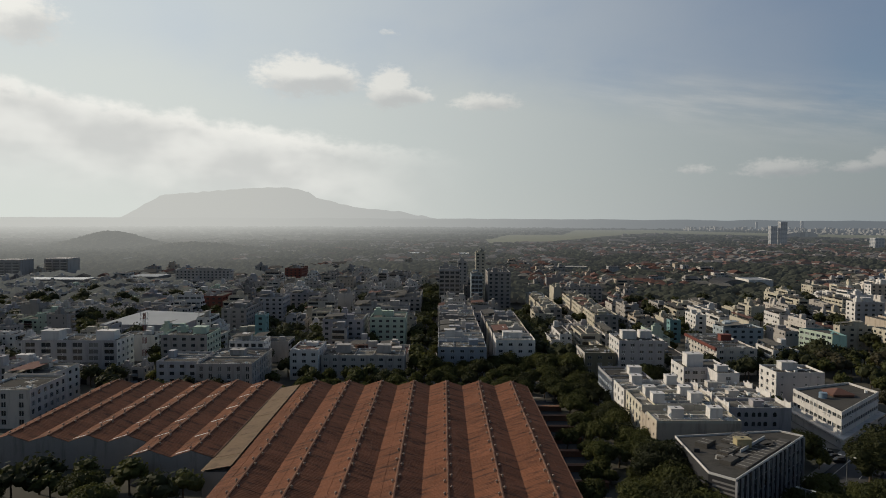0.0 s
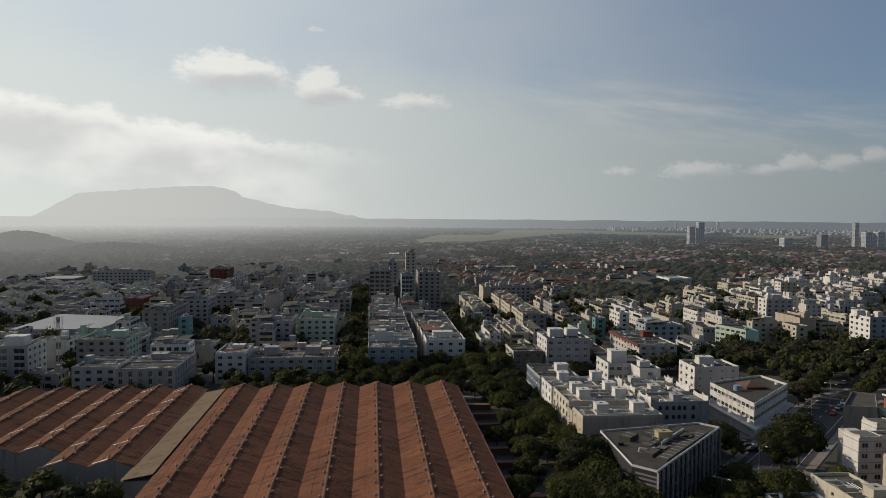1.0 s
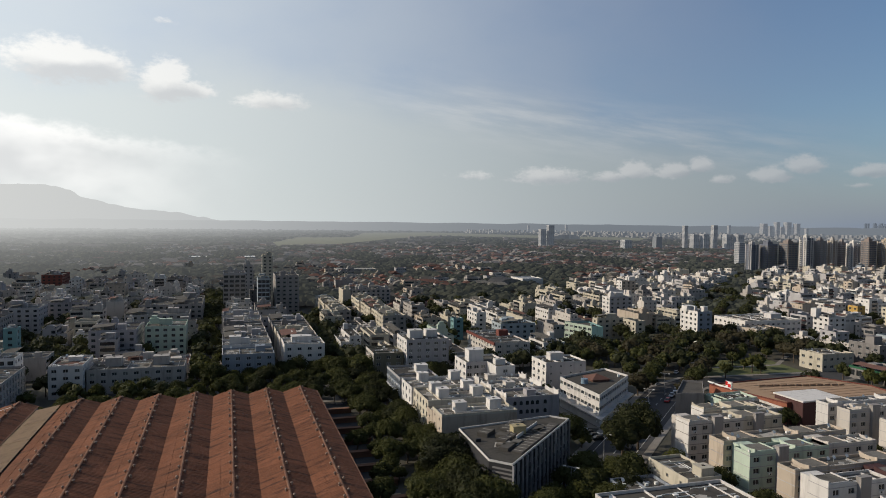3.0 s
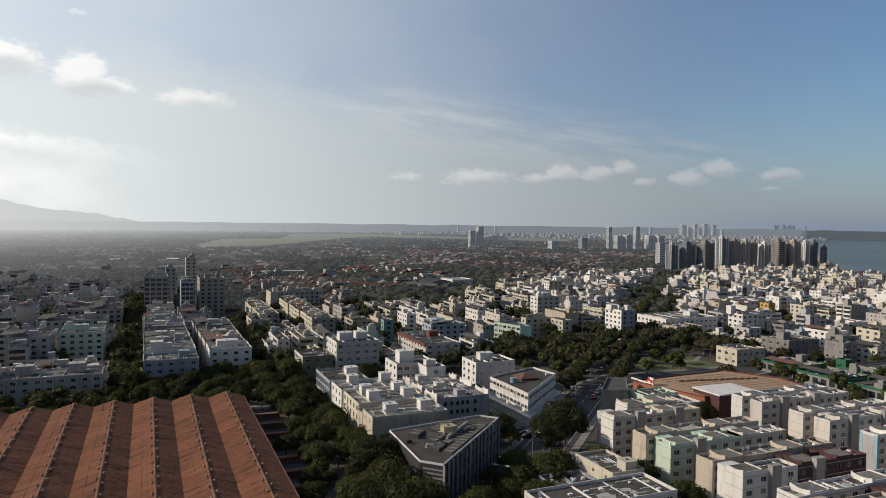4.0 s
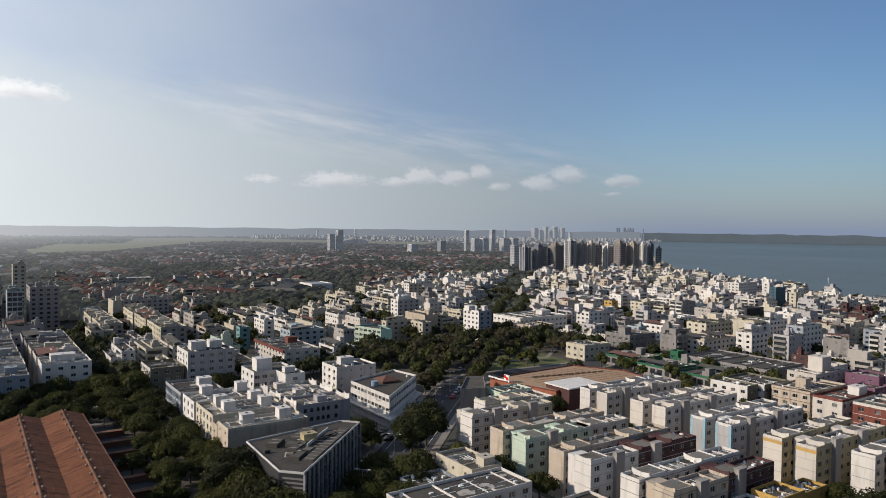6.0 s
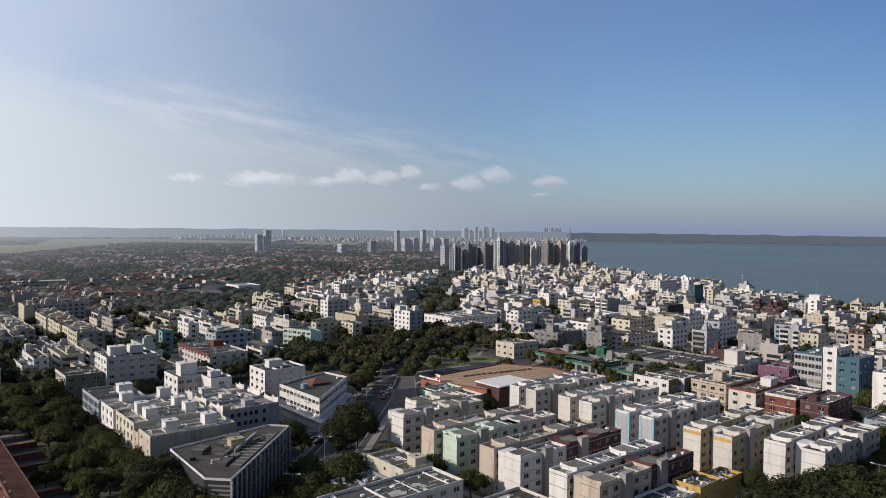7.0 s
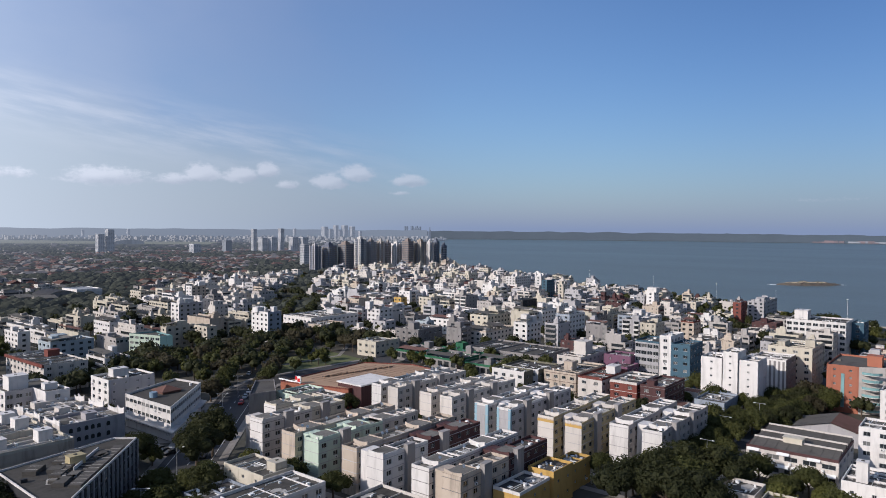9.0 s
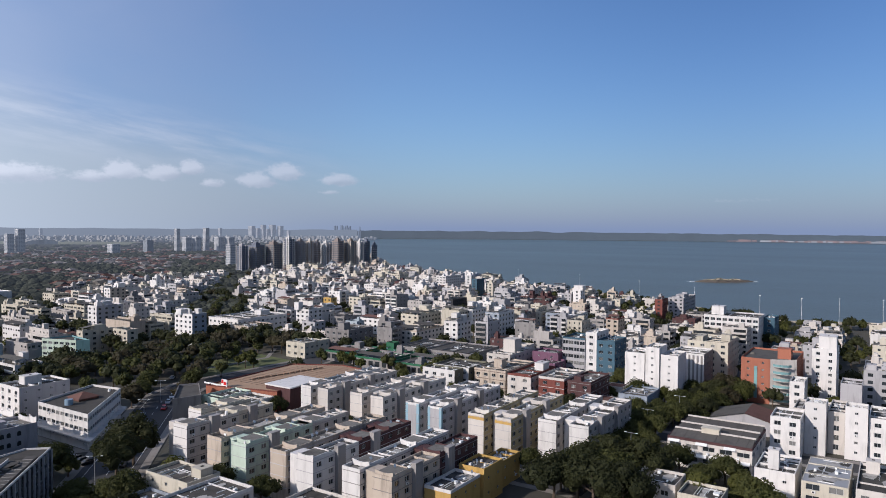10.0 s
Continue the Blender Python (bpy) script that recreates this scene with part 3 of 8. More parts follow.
def window_mesh(w, h, glass=GLASS, rim=ALU):
    key = (round(w, 2), round(h, 2), glass.name, rim.name)
    if key not in WINDOW_MESHES:
        g, t = Geo(), 0.07
        g.quad((-w / 2, 0.05, 0), (w / 2, 0.05, 0), (w / 2, 0.05, h), (-w / 2, 0.05, h), 0)
        for x0, x1, z0, z1 in ((-w / 2, w / 2, 0, t), (-w / 2, w / 2, h - t, h), (-w / 2, -w / 2 + t, t, h - t), (w / 2 - t, w / 2, t, h - t), (-t / 2, t / 2, t, h - t)):
            g.box(x0, x1, 0.0, 0.05, z0, z1, 1)
        WINDOW_MESHES[key] = g.mesh("window", [glass, rim])
    return WINDOW_MESHES[key]


def ac_mesh():
    if "ac" not in WINDOW_MESHES:
        g = Geo()
        g.box(-0.4, 0.4, -0.35, 0.0, 0, 0.5, 0, True)
        g.box(-0.32, 0.1, -0.37, -0.35, 0.07, 0.43, 1)
        WINDOW_MESHES["ac"] = g.mesh("air_conditioner", [PLASTIC, DARK])
    return WINDOW_MESHES["ac"]


def inset(pts, d):
    """A convex outline drawn in by d."""
    out, k = [], len(pts)
    for i in range(k):
        p, a, b = Vector(pts[i]), Vector(pts[i - 1]), Vector(pts[(i + 1) % k])
        u, v = (p - a).normalized(), (b - p).normalized()
        n1, n2 = Vector((-u.y, u.x)), Vector((-v.y, v.x))
        s = n1 + n2
        out.append(tuple(p + s * (d / max(0.3, s.dot(n1)))))
    return out


def facade(g, panes, a, b, z0, floors, fh, spec, mat=0):
    """One wall from a to b, with recessed openings. spec: (pitch, width, height, sill) or None for a blank wall.
    panes takes (middle, angle, width, height, z) of each opening."""
    L = math.hypot(b[0] - a[0], b[1] - a[1])
    u = ((b[0] - a[0]) / L, (b[1] - a[1]) / L)
    n = (u[1], -u[0])
    top = z0 + floors * fh

    def at(s, z, d=0.0):
        return (a[0] + u[0] * s - n[0] * d, a[1] + u[1] * s - n[1] * d, z)
    cols = int((L - 0.6) // spec[0]) if spec else 0
    if not cols:
        g.quad(at(0, z0), at(L, z0), at(L, top), at(0, top), mat)
        return
    pitch, w, h, sill = spec
    w, h = w * 1.16, min(h * 1.12, fh - sill - 0.3)
    w = min(w, L / cols - 0.3)
    step, d = L / cols, 0.22
    for f in range(floors):
        zb = z0 + f * fh
        zs, zt, ze = zb + sill, zb + sill + h, zb + fh
        g.quad(at(0, zb), at(L, zb), at(L, zs), at(0, zs), mat)
        g.quad(at(0, zt), at(L, zt), at(L, ze), at(0, ze), mat)
        s0 = 0.0
        for c in range(cols):
            m = (c + 0.5) * step
            l, r = m - w / 2, m + w / 2
            g.quad(at(s0, zs), at(l, zs), at(l, zt), at(s0, zt), mat)
            g.quad(at(l, zs), at(l, zs, d), at(l, zt, d), at(l, zt), mat)
            g.quad(at(r, zs, d), at(r, zs), at(r, zt), at(r, zt, d), mat)
            g.quad(at(l, zs), at(r, zs), at(r, zs, d), at(l, zs, d), mat)
            g.quad(at(l, zt, d), at(r, zt, d), at(r, zt), at(l, zt), mat)
            panes.append((at(m, zs, d), math.atan2(u[1], u[0]), w, h, f))
            s0 = r
        g.quad(at(s0, zs), at(L, zs), at(L, zt), at(s0, zt), mat)


def pane_pose(p):
    return Matrix.Translation((p[0][0], p[0][1], p[0][2])) @ Matrix.Rotation(p[1], 4, "Z") @ Matrix.Translation((0, -0.06, 0))


def tank(root, x, y, z, w, d, h, mat, name="water_tank"):
    """A roof-top tank house with a lid that overhangs it."""
    g = Geo()
    g.box(x - w / 2, x + w / 2, y - d / 2, y + d / 2, z, z + h, 0)
    g.box(x - w / 2 - 0.12, x + w / 2 + 0.12, y - d / 2 - 0.12, y + d / 2 + 0.12, z + h, z + h + 0.16, 0, True)
    g.box(x - 0.35, x + 0.35, y - 0.35, y + 0.35, z + h + 0.16, z + h + 0.3, 1)
    return part(name, g.mesh(name, [mat, ROOF]), root)


def scallop(root, x0, x1, y, z, h, mat, along="x"):
    """A short roof wall with a curved top, as on the tank houses here."""
    g, k = Geo(), 8
    for s in (0.0, 0.25):
        pts = [(0.0, 0.0), (1.0, 0.0)] + [(1 - i / k, 0.72 + 0.28 * (2 * (i / k) - 1) ** 2) for i in range(k + 1)]
        row = [((x0 + (x1 - x0) * p, y + s, z + h * q) if along == "x" else (y + s, x0 + (x1 - x0) * p, z + h * q)) for p, q in pts]
        g.poly(row if (s == 0.0) == (along == "x") else row[::-1])
        if s == 0.0:
            first = row
    for i in range(len(row)):
        j = (i + 1) % len(row)
        g.quad(first[i], first[j], row[j], row[i])
    return part("roof_wall", g.mesh("roof_wall", [mat]), root)


PALETTE = [WHITE, OFFWHITE, CREAM, PALEGREY, GREY, TAN, BLUEGREY, MINT, PINK, BROWN, SKYBLUE, LILAC, WORN_HAZE_SHADE, WORN_PALE]
CHEAP_MATS = PALETTE + [GLASS, GLASS_PALE, ROOF, ROOF_PALE, ROOF_SHEET, CLAY]
GLASS_I, ROOF_I = len(PALETTE), len(PALETTE) + 2


def roof_things(g, X0, X1, Y0, Y1, h, mi, rr):
    """Tank houses, stair heads, low party walls, lean-to sheets and loose boxes."""
    W, D = X1 - X0, Y1 - Y0
    for _ in range(rr.choice((1, 1, 2))):
        w, d, th = rr.uniform(2.2, 4.6), rr.uniform(2.2, 4.2), rr.uniform(1.6, 3.6)
        if W > w + 1.6 and D > d + 1.6:
            x, y = rr.uniform(X0 + 0.5, X1 - 0.5 - w), rr.uniform(Y0 + 0.5, Y1 - 0.5 - d)
            g.box(x, x + w, y, y + d, h + 0.25, h + 0.25 + th, mi)
            if rr.random() < 0.45:
                g.box(x + w * 0.2, x + w * 0.8, y + d * 0.15, y + d * 0.75, h + 0.25 + th, h + 1.5 + th, mi)
    for _ in range(rr.choice((0, 1, 2))):
        if rr.random() < 0.5:
            x = X0 + W * rr.uniform(0.2, 0.8)
            g.box(x - 0.12, x + 0.12, Y0 + 0.3, Y1 - 0.3, h + 0.25, h + rr.uniform(0.7, 1.5), mi)
        else:
            y = Y0 + D * rr.uniform(0.2, 0.8)
            g.box(X0 + 0.3, X1 - 0.3, y - 0.12, y + 0.12, h + 0.25, h + rr.uniform(0.7, 1.5), mi)
    if rr.random() < 0.4 and W > 6:
        m = CHEAP_MATS.index(rr.choice([ROOF_SHEET, ROOF_SHEET, CLAY, ROOF_PALE]))
        a, z = X0 + W * rr.uniform(0.35, 0.6), h + rr.uniform(1.6, 2.6)
        g.quad((X0 + 0.4, Y0 + 0.6, z), (a, Y0 + 0.6, z + 0.7), (a, Y1 - 0.6, z + 0.7), (X0 + 0.4, Y1 - 0.6, z), m)
        for x, y in ((X0 + 0.6, Y0 + 0.8), (a - 0.2, Y0 + 0.8), (X0 + 0.6, Y1 - 0.8)):
            g.box(x - 0.1, x + 0.1, y - 0.1, y + 0.1, h + 0.25, z + 0.05, mi)
    for _ in range(rr.randrange(2, 6)):
        x, y, q = rr.uniform(X0 + 0.8, X1 - 0.8), rr.uniform(Y0 + 0.8, Y1 - 0.8), rr.uniform(0.25, 0.65)
        g.box(x - q, x + q, y - q * 0.8, y + q * 0.8, h + 0.25, h + 0.4 + q * 1.4, rr.choice((mi, ROOF_I + 1, 0)))


def building(pts, floors, wall, label, fh=2.85, base=0.6, specs=None, default=(3.2, 1.5, 1.15, 1.0), roof=ROOF, trim=None, parapet=0.8, tanks=(), detail=2,
             bands=False, name="apartment_building", category="apartment building", group="town blocks", edge_mats=None, glass=GLASS, ac=0.09, clutter=2, seed=0, cap=None):
    """A flat-roofed block on the outline pts (counter-clockwise). specs: openings for single sides; detail 2: every window is a part."""
    cx, cy = sum(p[0] for p in pts) / len(pts), sum(p[1] for p in pts) / len(pts)
    root = thing(name, label, category, group, "", cx, cy)
    loc = [(p[0] - cx, p[1] - cy) for p in pts]
    rr = random.Random(int(cx * 13 + cy * 7 + seed))
    g, panes, top = Geo(), [], base + floors * fh
    mats = [wall]
    for m in (edge_mats or {}).values():
        if m not in mats:
            mats.append(m)
    if cap and cap not in mats:
        mats.append(cap)
    k = len(loc)
    inner = inset(loc, 0.2)
    for i in range(k):
        a, b = loc[i], loc[(i + 1) % k]
        mi = mats.index((edge_mats or {}).get(i, wall))
        g.quad((*a, 0), (*b, 0), (*b, base), (*a, base), mi)
        facade(g, panes, a, b, base, floors, fh, (specs or {}).get(i, default), mi)
        ia, ib = inner[i], inner[(i + 1) % k]
        ci = mats.index(cap) if cap else mi
        g.quad((*a, top), (*b, top), (*b, top + parapet), (*a, top + parapet), ci)
        g.quad((*a, top + parapet), (*b, top + parapet), (*ib, top + parapet), (*ia, top + parapet), ci)
        g.quad((*ib, top), (*ia, top), (*ia, top + parapet), (*ib, top + parapet), ci)
    part("wall", g.mesh("wall", mats), root)
    r = Geo()
    r.poly([(*p, top + 0.05) for p in inner])
    part("roof", r.mesh("roof", [roof]), root)
    if trim:
        t = Geo()
        out = inset(loc, -0.08)
        for f in range(1, floors + 1):
            z = base + f * fh
            for i in range(k):
                a, b, c, d = out[i], out[(i + 1) % k], loc[i], loc[(i + 1) % k]
                t.quad((*a, z - 0.14), (*b, z - 0.14), (*b, z), (*a, z))
                t.quad((*a, z), (*b, z), (*d, z), (*c, z))
                t.quad((*d, z - 0.14), (*b, z - 0.14), (*a, z - 0.14), (*c, z - 0.14))
        tagged(part("floor_ledge", t.mesh("floor_ledge", [trim]), root), kind="stuff")
    if detail >= 2:
        for p in panes:
            part("window", window_mesh(p[2], p[3], GLASS_PALE if glass is GLASS and rr.random() < 0.28 else glass), root, "", pane_pose(p))
            if rr.random() < ac:
                m = Matrix.Translation(p[0]) @ Matrix.Rotation(p[1], 4, "Z")
                part("air_conditioner", ac_mesh(), root, "", m @ Matrix.Translation((rr.uniform(-0.3, 0.3), -0.23, -0.6)))
    elif panes:
        rows = {}
        for p in panes:
            rows.setdefault((round(p[1], 2), p[4]) if detail == 1 else 0, []).append(p)
        for row in rows.values():
            w = Geo()
            for p in row:
                c, s = math.cos(p[1]) * p[2] / 2, math.sin(p[1]) * p[2] / 2
                x, y, z = p[0]
                nx, ny = math.sin(p[1]) * 0.03, -math.cos(p[1]) * 0.03
                w.quad((x - c + nx, y - s + ny, z), (x + c + nx, y + s + ny, z), (x + c + nx, y + s + ny, z + p[3]), (x - c + nx, y - s + ny, z + p[3]))
            tagged(part("glazing", w.mesh("glazing", [glass]), root), kind="stuff")
    for tx, ty, tw, td, th in tanks:
        tank(root, tx - cx, ty - cy, top + 0.05, tw, td, th, WHITE if cap else wall)
    # hatches, pipes and patches left on the roof
    xs, ys = [p[0] for p in inner], [p[1] for p in inner]
    for _ in range((clutter + 1) // 2 if detail >= 2 else 0):
        x, y = rr.uniform(min(xs) + 1, max(xs) - 1), rr.uniform(min(ys) + 1, max(ys) - 1)
        ok = all((loc[(i + 1) % k][0] - loc[i][0]) * (y - loc[i][1]) - (loc[(i + 1) % k][1] - loc[i][1]) * (x - loc[i][0]) > 2 for i in range(k))
        if ok:
            b = Geo()
            w, d, h = rr.uniform(0.4, 1.4), rr.uniform(0.4, 1.6), rr.uniform(0.25, 0.9)
            b.box(x - w / 2, x + w / 2, y - d / 2, y + d / 2, top + 0.05, top + h, 0)
            part("roof_hatch", b.mesh("roof_hatch", [rr.choice([PLASTIC, ROOF_PALE, wall])]), root)
    # low walls that part the roof, and pale mended patches
    if clutter:
        xa, xb, ya, yb = min(xs), max(xs), min(ys), max(ys)
        if detail < 2 and k == 4:
            q = Geo()
            nx, ny = max(1, round((xb - xa) / 15)), max(1, round((yb - ya) / 15))
            for i in range(nx * ny):
                u, v = i % nx, i // nx
                roof_things(q, xa + (xb - xa) * u / nx, xa + (xb - xa) * (u + 1) / nx, ya + (yb - ya) * v / ny, ya + (yb - ya) * (v + 1) / ny, top - 0.2,
                            PALETTE.index(wall if wall in PALETTE else WORN_PALE), rr)
            used = sorted(set(q.m))
            q.m = [used.index(m) for m in q.m]
            tagged(part("roof_clutter", q.mesh("roof_clutter", [CHEAP_MATS[m] for m in used]), root), kind="stuff")
        if detail >= 1 and k == 4 and abs(loc[0][1] - loc[1][1]) < 0.1 and abs(loc[1][0] - loc[2][0]) < 0.1:
            long_x = xb - xa > yb - ya
            n = max(1, int(max(xb - xa, yb - ya) / (7.5 if detail >= 2 else 14)))
            for i in range(1, n + 1):
                t = (i - rr.uniform(0.25, 0.6)) / n
                w = Geo()
                hh = rr.uniform(0.22, 0.6)
                if long_x:
                    x = xa + (xb - xa) * t
                    w.box(x - 0.1, x + 0.1, ya, yb, top + 0.05, top + hh)
                else:
                    y = ya + (yb - ya) * t
                    w.box(xa, xb, y - 0.1, y + 0.1, top + 0.05, top + hh)
                part("roof_wall", w.mesh("roof_wall", [cap or wall]), root)
            q = Geo()
            for _ in range(4 * n + 6):
                x, y = rr.uniform(xa + 1, xb - 1), rr.uniform(ya + 1, yb - 1)
                w, d = min(rr.uniform(0.8, 3.0), xb - x - 0.2, x - xa - 0.2), min(rr.uniform(0.8, 2.5), yb - y - 0.2, y - ya - 0.2)
                z = top + 0.07 + 0.006 * len(q.f)
                q.poly([(x - w, y - d * 0.6, z), (x + w * 0.4, y - d, z), (x + w, y + d * 0.3, z), (x + w * 0.2, y + d, z), (x - w * 0.8, y + d * 0.7, z)], rr.choice((0, 1, 1)))
            for _ in range(3 * n + 4):
                # loose pipes, cable runs, small boxes and dish aerials
                x, y = rr.uniform(xa + 1, xb - 1), rr.uniform(ya + 1, yb - 1)
                kind = rr.random()
                if kind < 0.35:
                    l = rr.uniform(1.0, 4.0)
                    q.box(max(xa, x - l), min(xb, x + l), y - 0.06, y + 0.06, top + 0.05, top + 0.22, 2)
                elif kind < 0.6:
                    l = rr.uniform(0.8, 3.0)
                    q.box(x - 0.06, x + 0.06, max(ya, y - l), min(yb, y + l), top + 0.05, top + 0.2, 2)
                elif kind < 0.85:
                    s = rr.uniform(0.25, 0.6)
                    q.box(x - s, x + s, y - s * 0.7, y + s * 0.7, top + 0.05, top + rr.uniform(0.3, 0.9), 2)
                else:
                    q.tube(x, y, top + 0.05, top + 1.5, 0.04, 0.04, 4, 2)
                    q.poly([(x + 0.5 * math.cos(i * 0.785), y - 0.12 + 0.25 * math.sin(i * 0.785), top + 1.4 + 0.42 * math.sin(i * 0.785)) for i in range(8)], 2)
            tagged(part("roof_patch", q.mesh("roof_patch", [ROOF_PATCH, ROOF, PLASTIC]), root), kind="stuff")
    return root


def rect(x0, x1, y0, y1):
    return [(x0, y0), (x1, y0), (x1, y1), (x0, y1)]

CLEAR = [(255, 306, 30, 100)]      # gardens and trees among the flats
RESERVED = []      # outlines that the filled-in town keeps clear of


def keep(x0, x1, y0, y1):
    RESERVED.append((x0, x1, y0, y1))


def is_free(x0, x1, y0, y1):
    return not any(x0 < b and a < x1 and y0 < d and c < y1 for a, b, c, d in RESERVED)


def place(pts, floors, wall, label, **kw):
    xs, ys = [p[0] for p in pts], [p[1] for p in pts]
    keep(min(xs), max(xs), min(ys), max(ys))
    return building(pts, floors, wall, label, **kw)


# ---- the long factory sheds ----

def vent_mesh():
    """A squat round cowl on a short neck."""
    g = Geo()
    g.tube(0, 0, -0.5, 0.3, 0.17, 0.17, 8)
    g.tube(0, 0, 0.3, 0.44, 0.34, 0.35, 8)
    g.tube(0, 0, 0.44, 0.66, 0.35, 0.06, 8)
    return g.mesh("roof_vent", [VENT])


def panel_mesh(run, rise, length, seed, mat):
    """A roof field of lapped corrugated sheets: waves down the slope, one lap in the middle, edges a little uneven."""
    g, n, rr = Geo(), 18, random.Random(seed)
    rows = []
    for j, (s, lift) in enumerate(((0.0, 0.05), (0.5, 0.02), (0.5, 0.07), (1.0, 0.03))):
        row = []
        for i in range(n + 1):
            t = i / n
            wave = 0.035 * (1 if i % 2 else -1)
            sag = -0.09 * math.sin(math.pi * t) * (1 - 0.5 * s) + rr.uniform(-0.02, 0.02)
            row.append((run * s, length * t, -rise * s + lift + wave + sag))
        rows.append(row)
    for a, b in zip(rows, rows[1:]):
        for i in range(n):
            g.quad(a[i], b[i], b[i + 1], a[i + 1])
    return g.mesh("roof_panel", [mat])


def cap_mesh(length, mat):
    g = Geo()
    for s in (-1, 1):
        g.quad((0, 0, 0.17), (s * 0.28, 0, 0.08), (s * 0.28, length, 0.08), (0, length, 0.17))
        g.quad((s * 0.28, 0, 0.08), (s * 0.28, 0, -0.08), (s * 0.28, length, -0.08), (s * 0.28, length, 0.08))
    return g.mesh("ridge_cap", [mat])


def shed(name, label, xs, half, y0, y1, zr, zv, section, skylights=()):
    """Rows of low gables side by side. xs: the ridges; y0: one near end for each ridge."""
    x_mid = sum(xs) / len(xs)
    root = thing(name, label, "factory shed", "factory sheds", "", x_mid, y1)
    keep(min(xs) - half, max(xs) + half, min(y0), y1)
    g = Geo()
    vent = vent_mesh()
    rise = zr - zv
    for b, x in enumerate(xs):
        lx, ya, L = x - x_mid, y0[b] - y1, y1 - y0[b]
        # end walls with their gables and the long walls below the gutters
        for y, flip in ((ya, 1), (0.0, -1)):
            gable = [(lx - half, y, 0), (lx + half, y, 0), (lx + half, y, zv - 0.1), (lx, y, zr - 0.1), (lx - half, y, zv - 0.1)]
            g.poly(gable[::flip])
        if b == 0 or y0[b - 1] != y0[b] or b == len(xs) - 1:
            for s in (-1, 1):
                q = [(lx + s * half, ya, 0), (lx + s * half, 0, 0), (lx + s * half, 0, zv - 0.1), (lx + s * half, ya, zv - 0.1)]
                g.poly(q if s > 0 else q[::-1])
        n = max(1, round(L / section))
        step = L / n
        variants = [[panel_mesh(s * half, rise, step + 0.05, b * 31 + v, RUST) for v in range(3)] for s in (-1, 1)]
        cap = cap_mesh(step + 0.05, RUST_CAP)
        gut = Geo()
        gut.box(lx + half - 0.3, lx + half + 0.3, ya, 0, zv - 0.12, zv - 0.02)
        part("gutter", gut.mesh("gutter", [RUST_CAP]), root, "rusty valley gutter")
        for k in range(n):
            y = ya + k * step
            for si in (0, 1):
                dz = rnd.uniform(-0.02, 0.02)
                part("roof_panel", variants[si][rnd.randrange(3)], root, "", Matrix.Translation((lx, y, zr + dz)))
            part("ridge_cap", cap, root, "", Matrix.Translation((lx, y, zr)))
            part("roof_vent", vent, root, "small round ridge vent", Matrix.Translation((lx - 0.7, y + step * 0.25, zr - 0.12)))
            part("roof_vent", vent, root, "small round ridge vent", Matrix.Translation((lx + 0.8, y + step * 0.75, zr - 0.14)))
            if b in skylights and k % 2 == 0:
                s, slope = Geo(), rise / half
                for v0, v1 in ((0.0, 0.3), (0.34, 0.62)):
                    s.quad((-0.6, v0, 0.15 - 0.6 * slope), (-0.6, v1, 0.15 - 0.6 * slope), (-4.6, v1 + 0.5, 0.15 - 4.6 * slope), (-4.6, v0 + 0.5, 0.15 - 4.6 * slope))
                part("skylight", s.mesh("skylight", [PLASTIC]), root, "pale translucent roof light", Matrix.Translation((lx, y + 0.4, zr)))
    part("wall", g.mesh("wall", [WORN_HAZE_SHADE]), root)
    return root


def build_sheds():
    shed("factory_shed", "long factory shed with seven red corrugated gable roofs", [-45.6 + 11.75 * i for i in range(7)], 5.87, [104] * 7, 252.5, 10.3, 8.4, 7.1)
    shed("factory_shed", "older factory shed with six low rusty red gable roofs", [-119.2 + 10.9 * i for i in range(6)], 5.45, [190] * 4 + [178] * 2, 256.5, 9.4, 7.6, 7.4, (2, 3, 4, 5))
    # lean-to between them
    root = thing("factory_annex", "narrow khaki lean-to between the factory sheds", "factory annex", "", "", -55.4, 252)
    g, w = Geo(), Geo()
    n = 9
    for k in range(n):
        p = Geo()
        p.quad((-3.8, 0, -0.7), (3.7, 0, 0.7), (3.7, 9.2, 0.7), (-3.8, 9.2, -0.7))
        p.quad((-3.8, 0, -0.8), (-3.8, 9.2, -0.8), (3.7, 9.2, 0.6), (3.7, 0, 0.6))
        p.quad((-3.8, 0, -0.7), (-3.8, 0, -0.8), (3.7, 0, 0.6), (3.7, 0, 0.7))
        part("roof_panel", p.mesh("roof_panel", [KHAKI]), root, "", Matrix.Translation((0, -83 + k * 9.22, 8.0 + 0.05 * (k % 2))))
    w.box(-3.6, 3.5, -82.5, -0.2, 0, 6.9)
    part("wall", w.mesh("wall", [WORN_HAZE_SHADE]), root)
    keep(-62, -52, 168, 252)


build_sheds()

# ---- blocks of flats and single buildings ----

WIN = (3.6, 1.55, 1.15, 1.0)
SMALL = (4.2, 0.8, 0.7, 1.4)


def raised_deck(root, x0, x1, y0, y1, z, mat):
    """The roof over a stair and its tank: a low deck with a kerb behind the curved wall."""
    g = Geo()
    g.box(x0, x1, y0, y1, z + 0.05, z + 1.05, 0)
    g.quad((x0 + 0.2, y0 + 0.2, z + 1.07), (x1 - 0.2, y0 + 0.2, z + 1.07), (x1 - 0.2, y1 - 0.2, z + 1.07), (x0 + 0.2, y1 - 0.2, z + 1.07), 1)
    g.box(x1 - 0.2, x1, y0, y1, z + 1.05, z + 1.35, 0)
    part("roof_deck", g.mesh("roof_deck", [mat, ROOF_MID]), root)


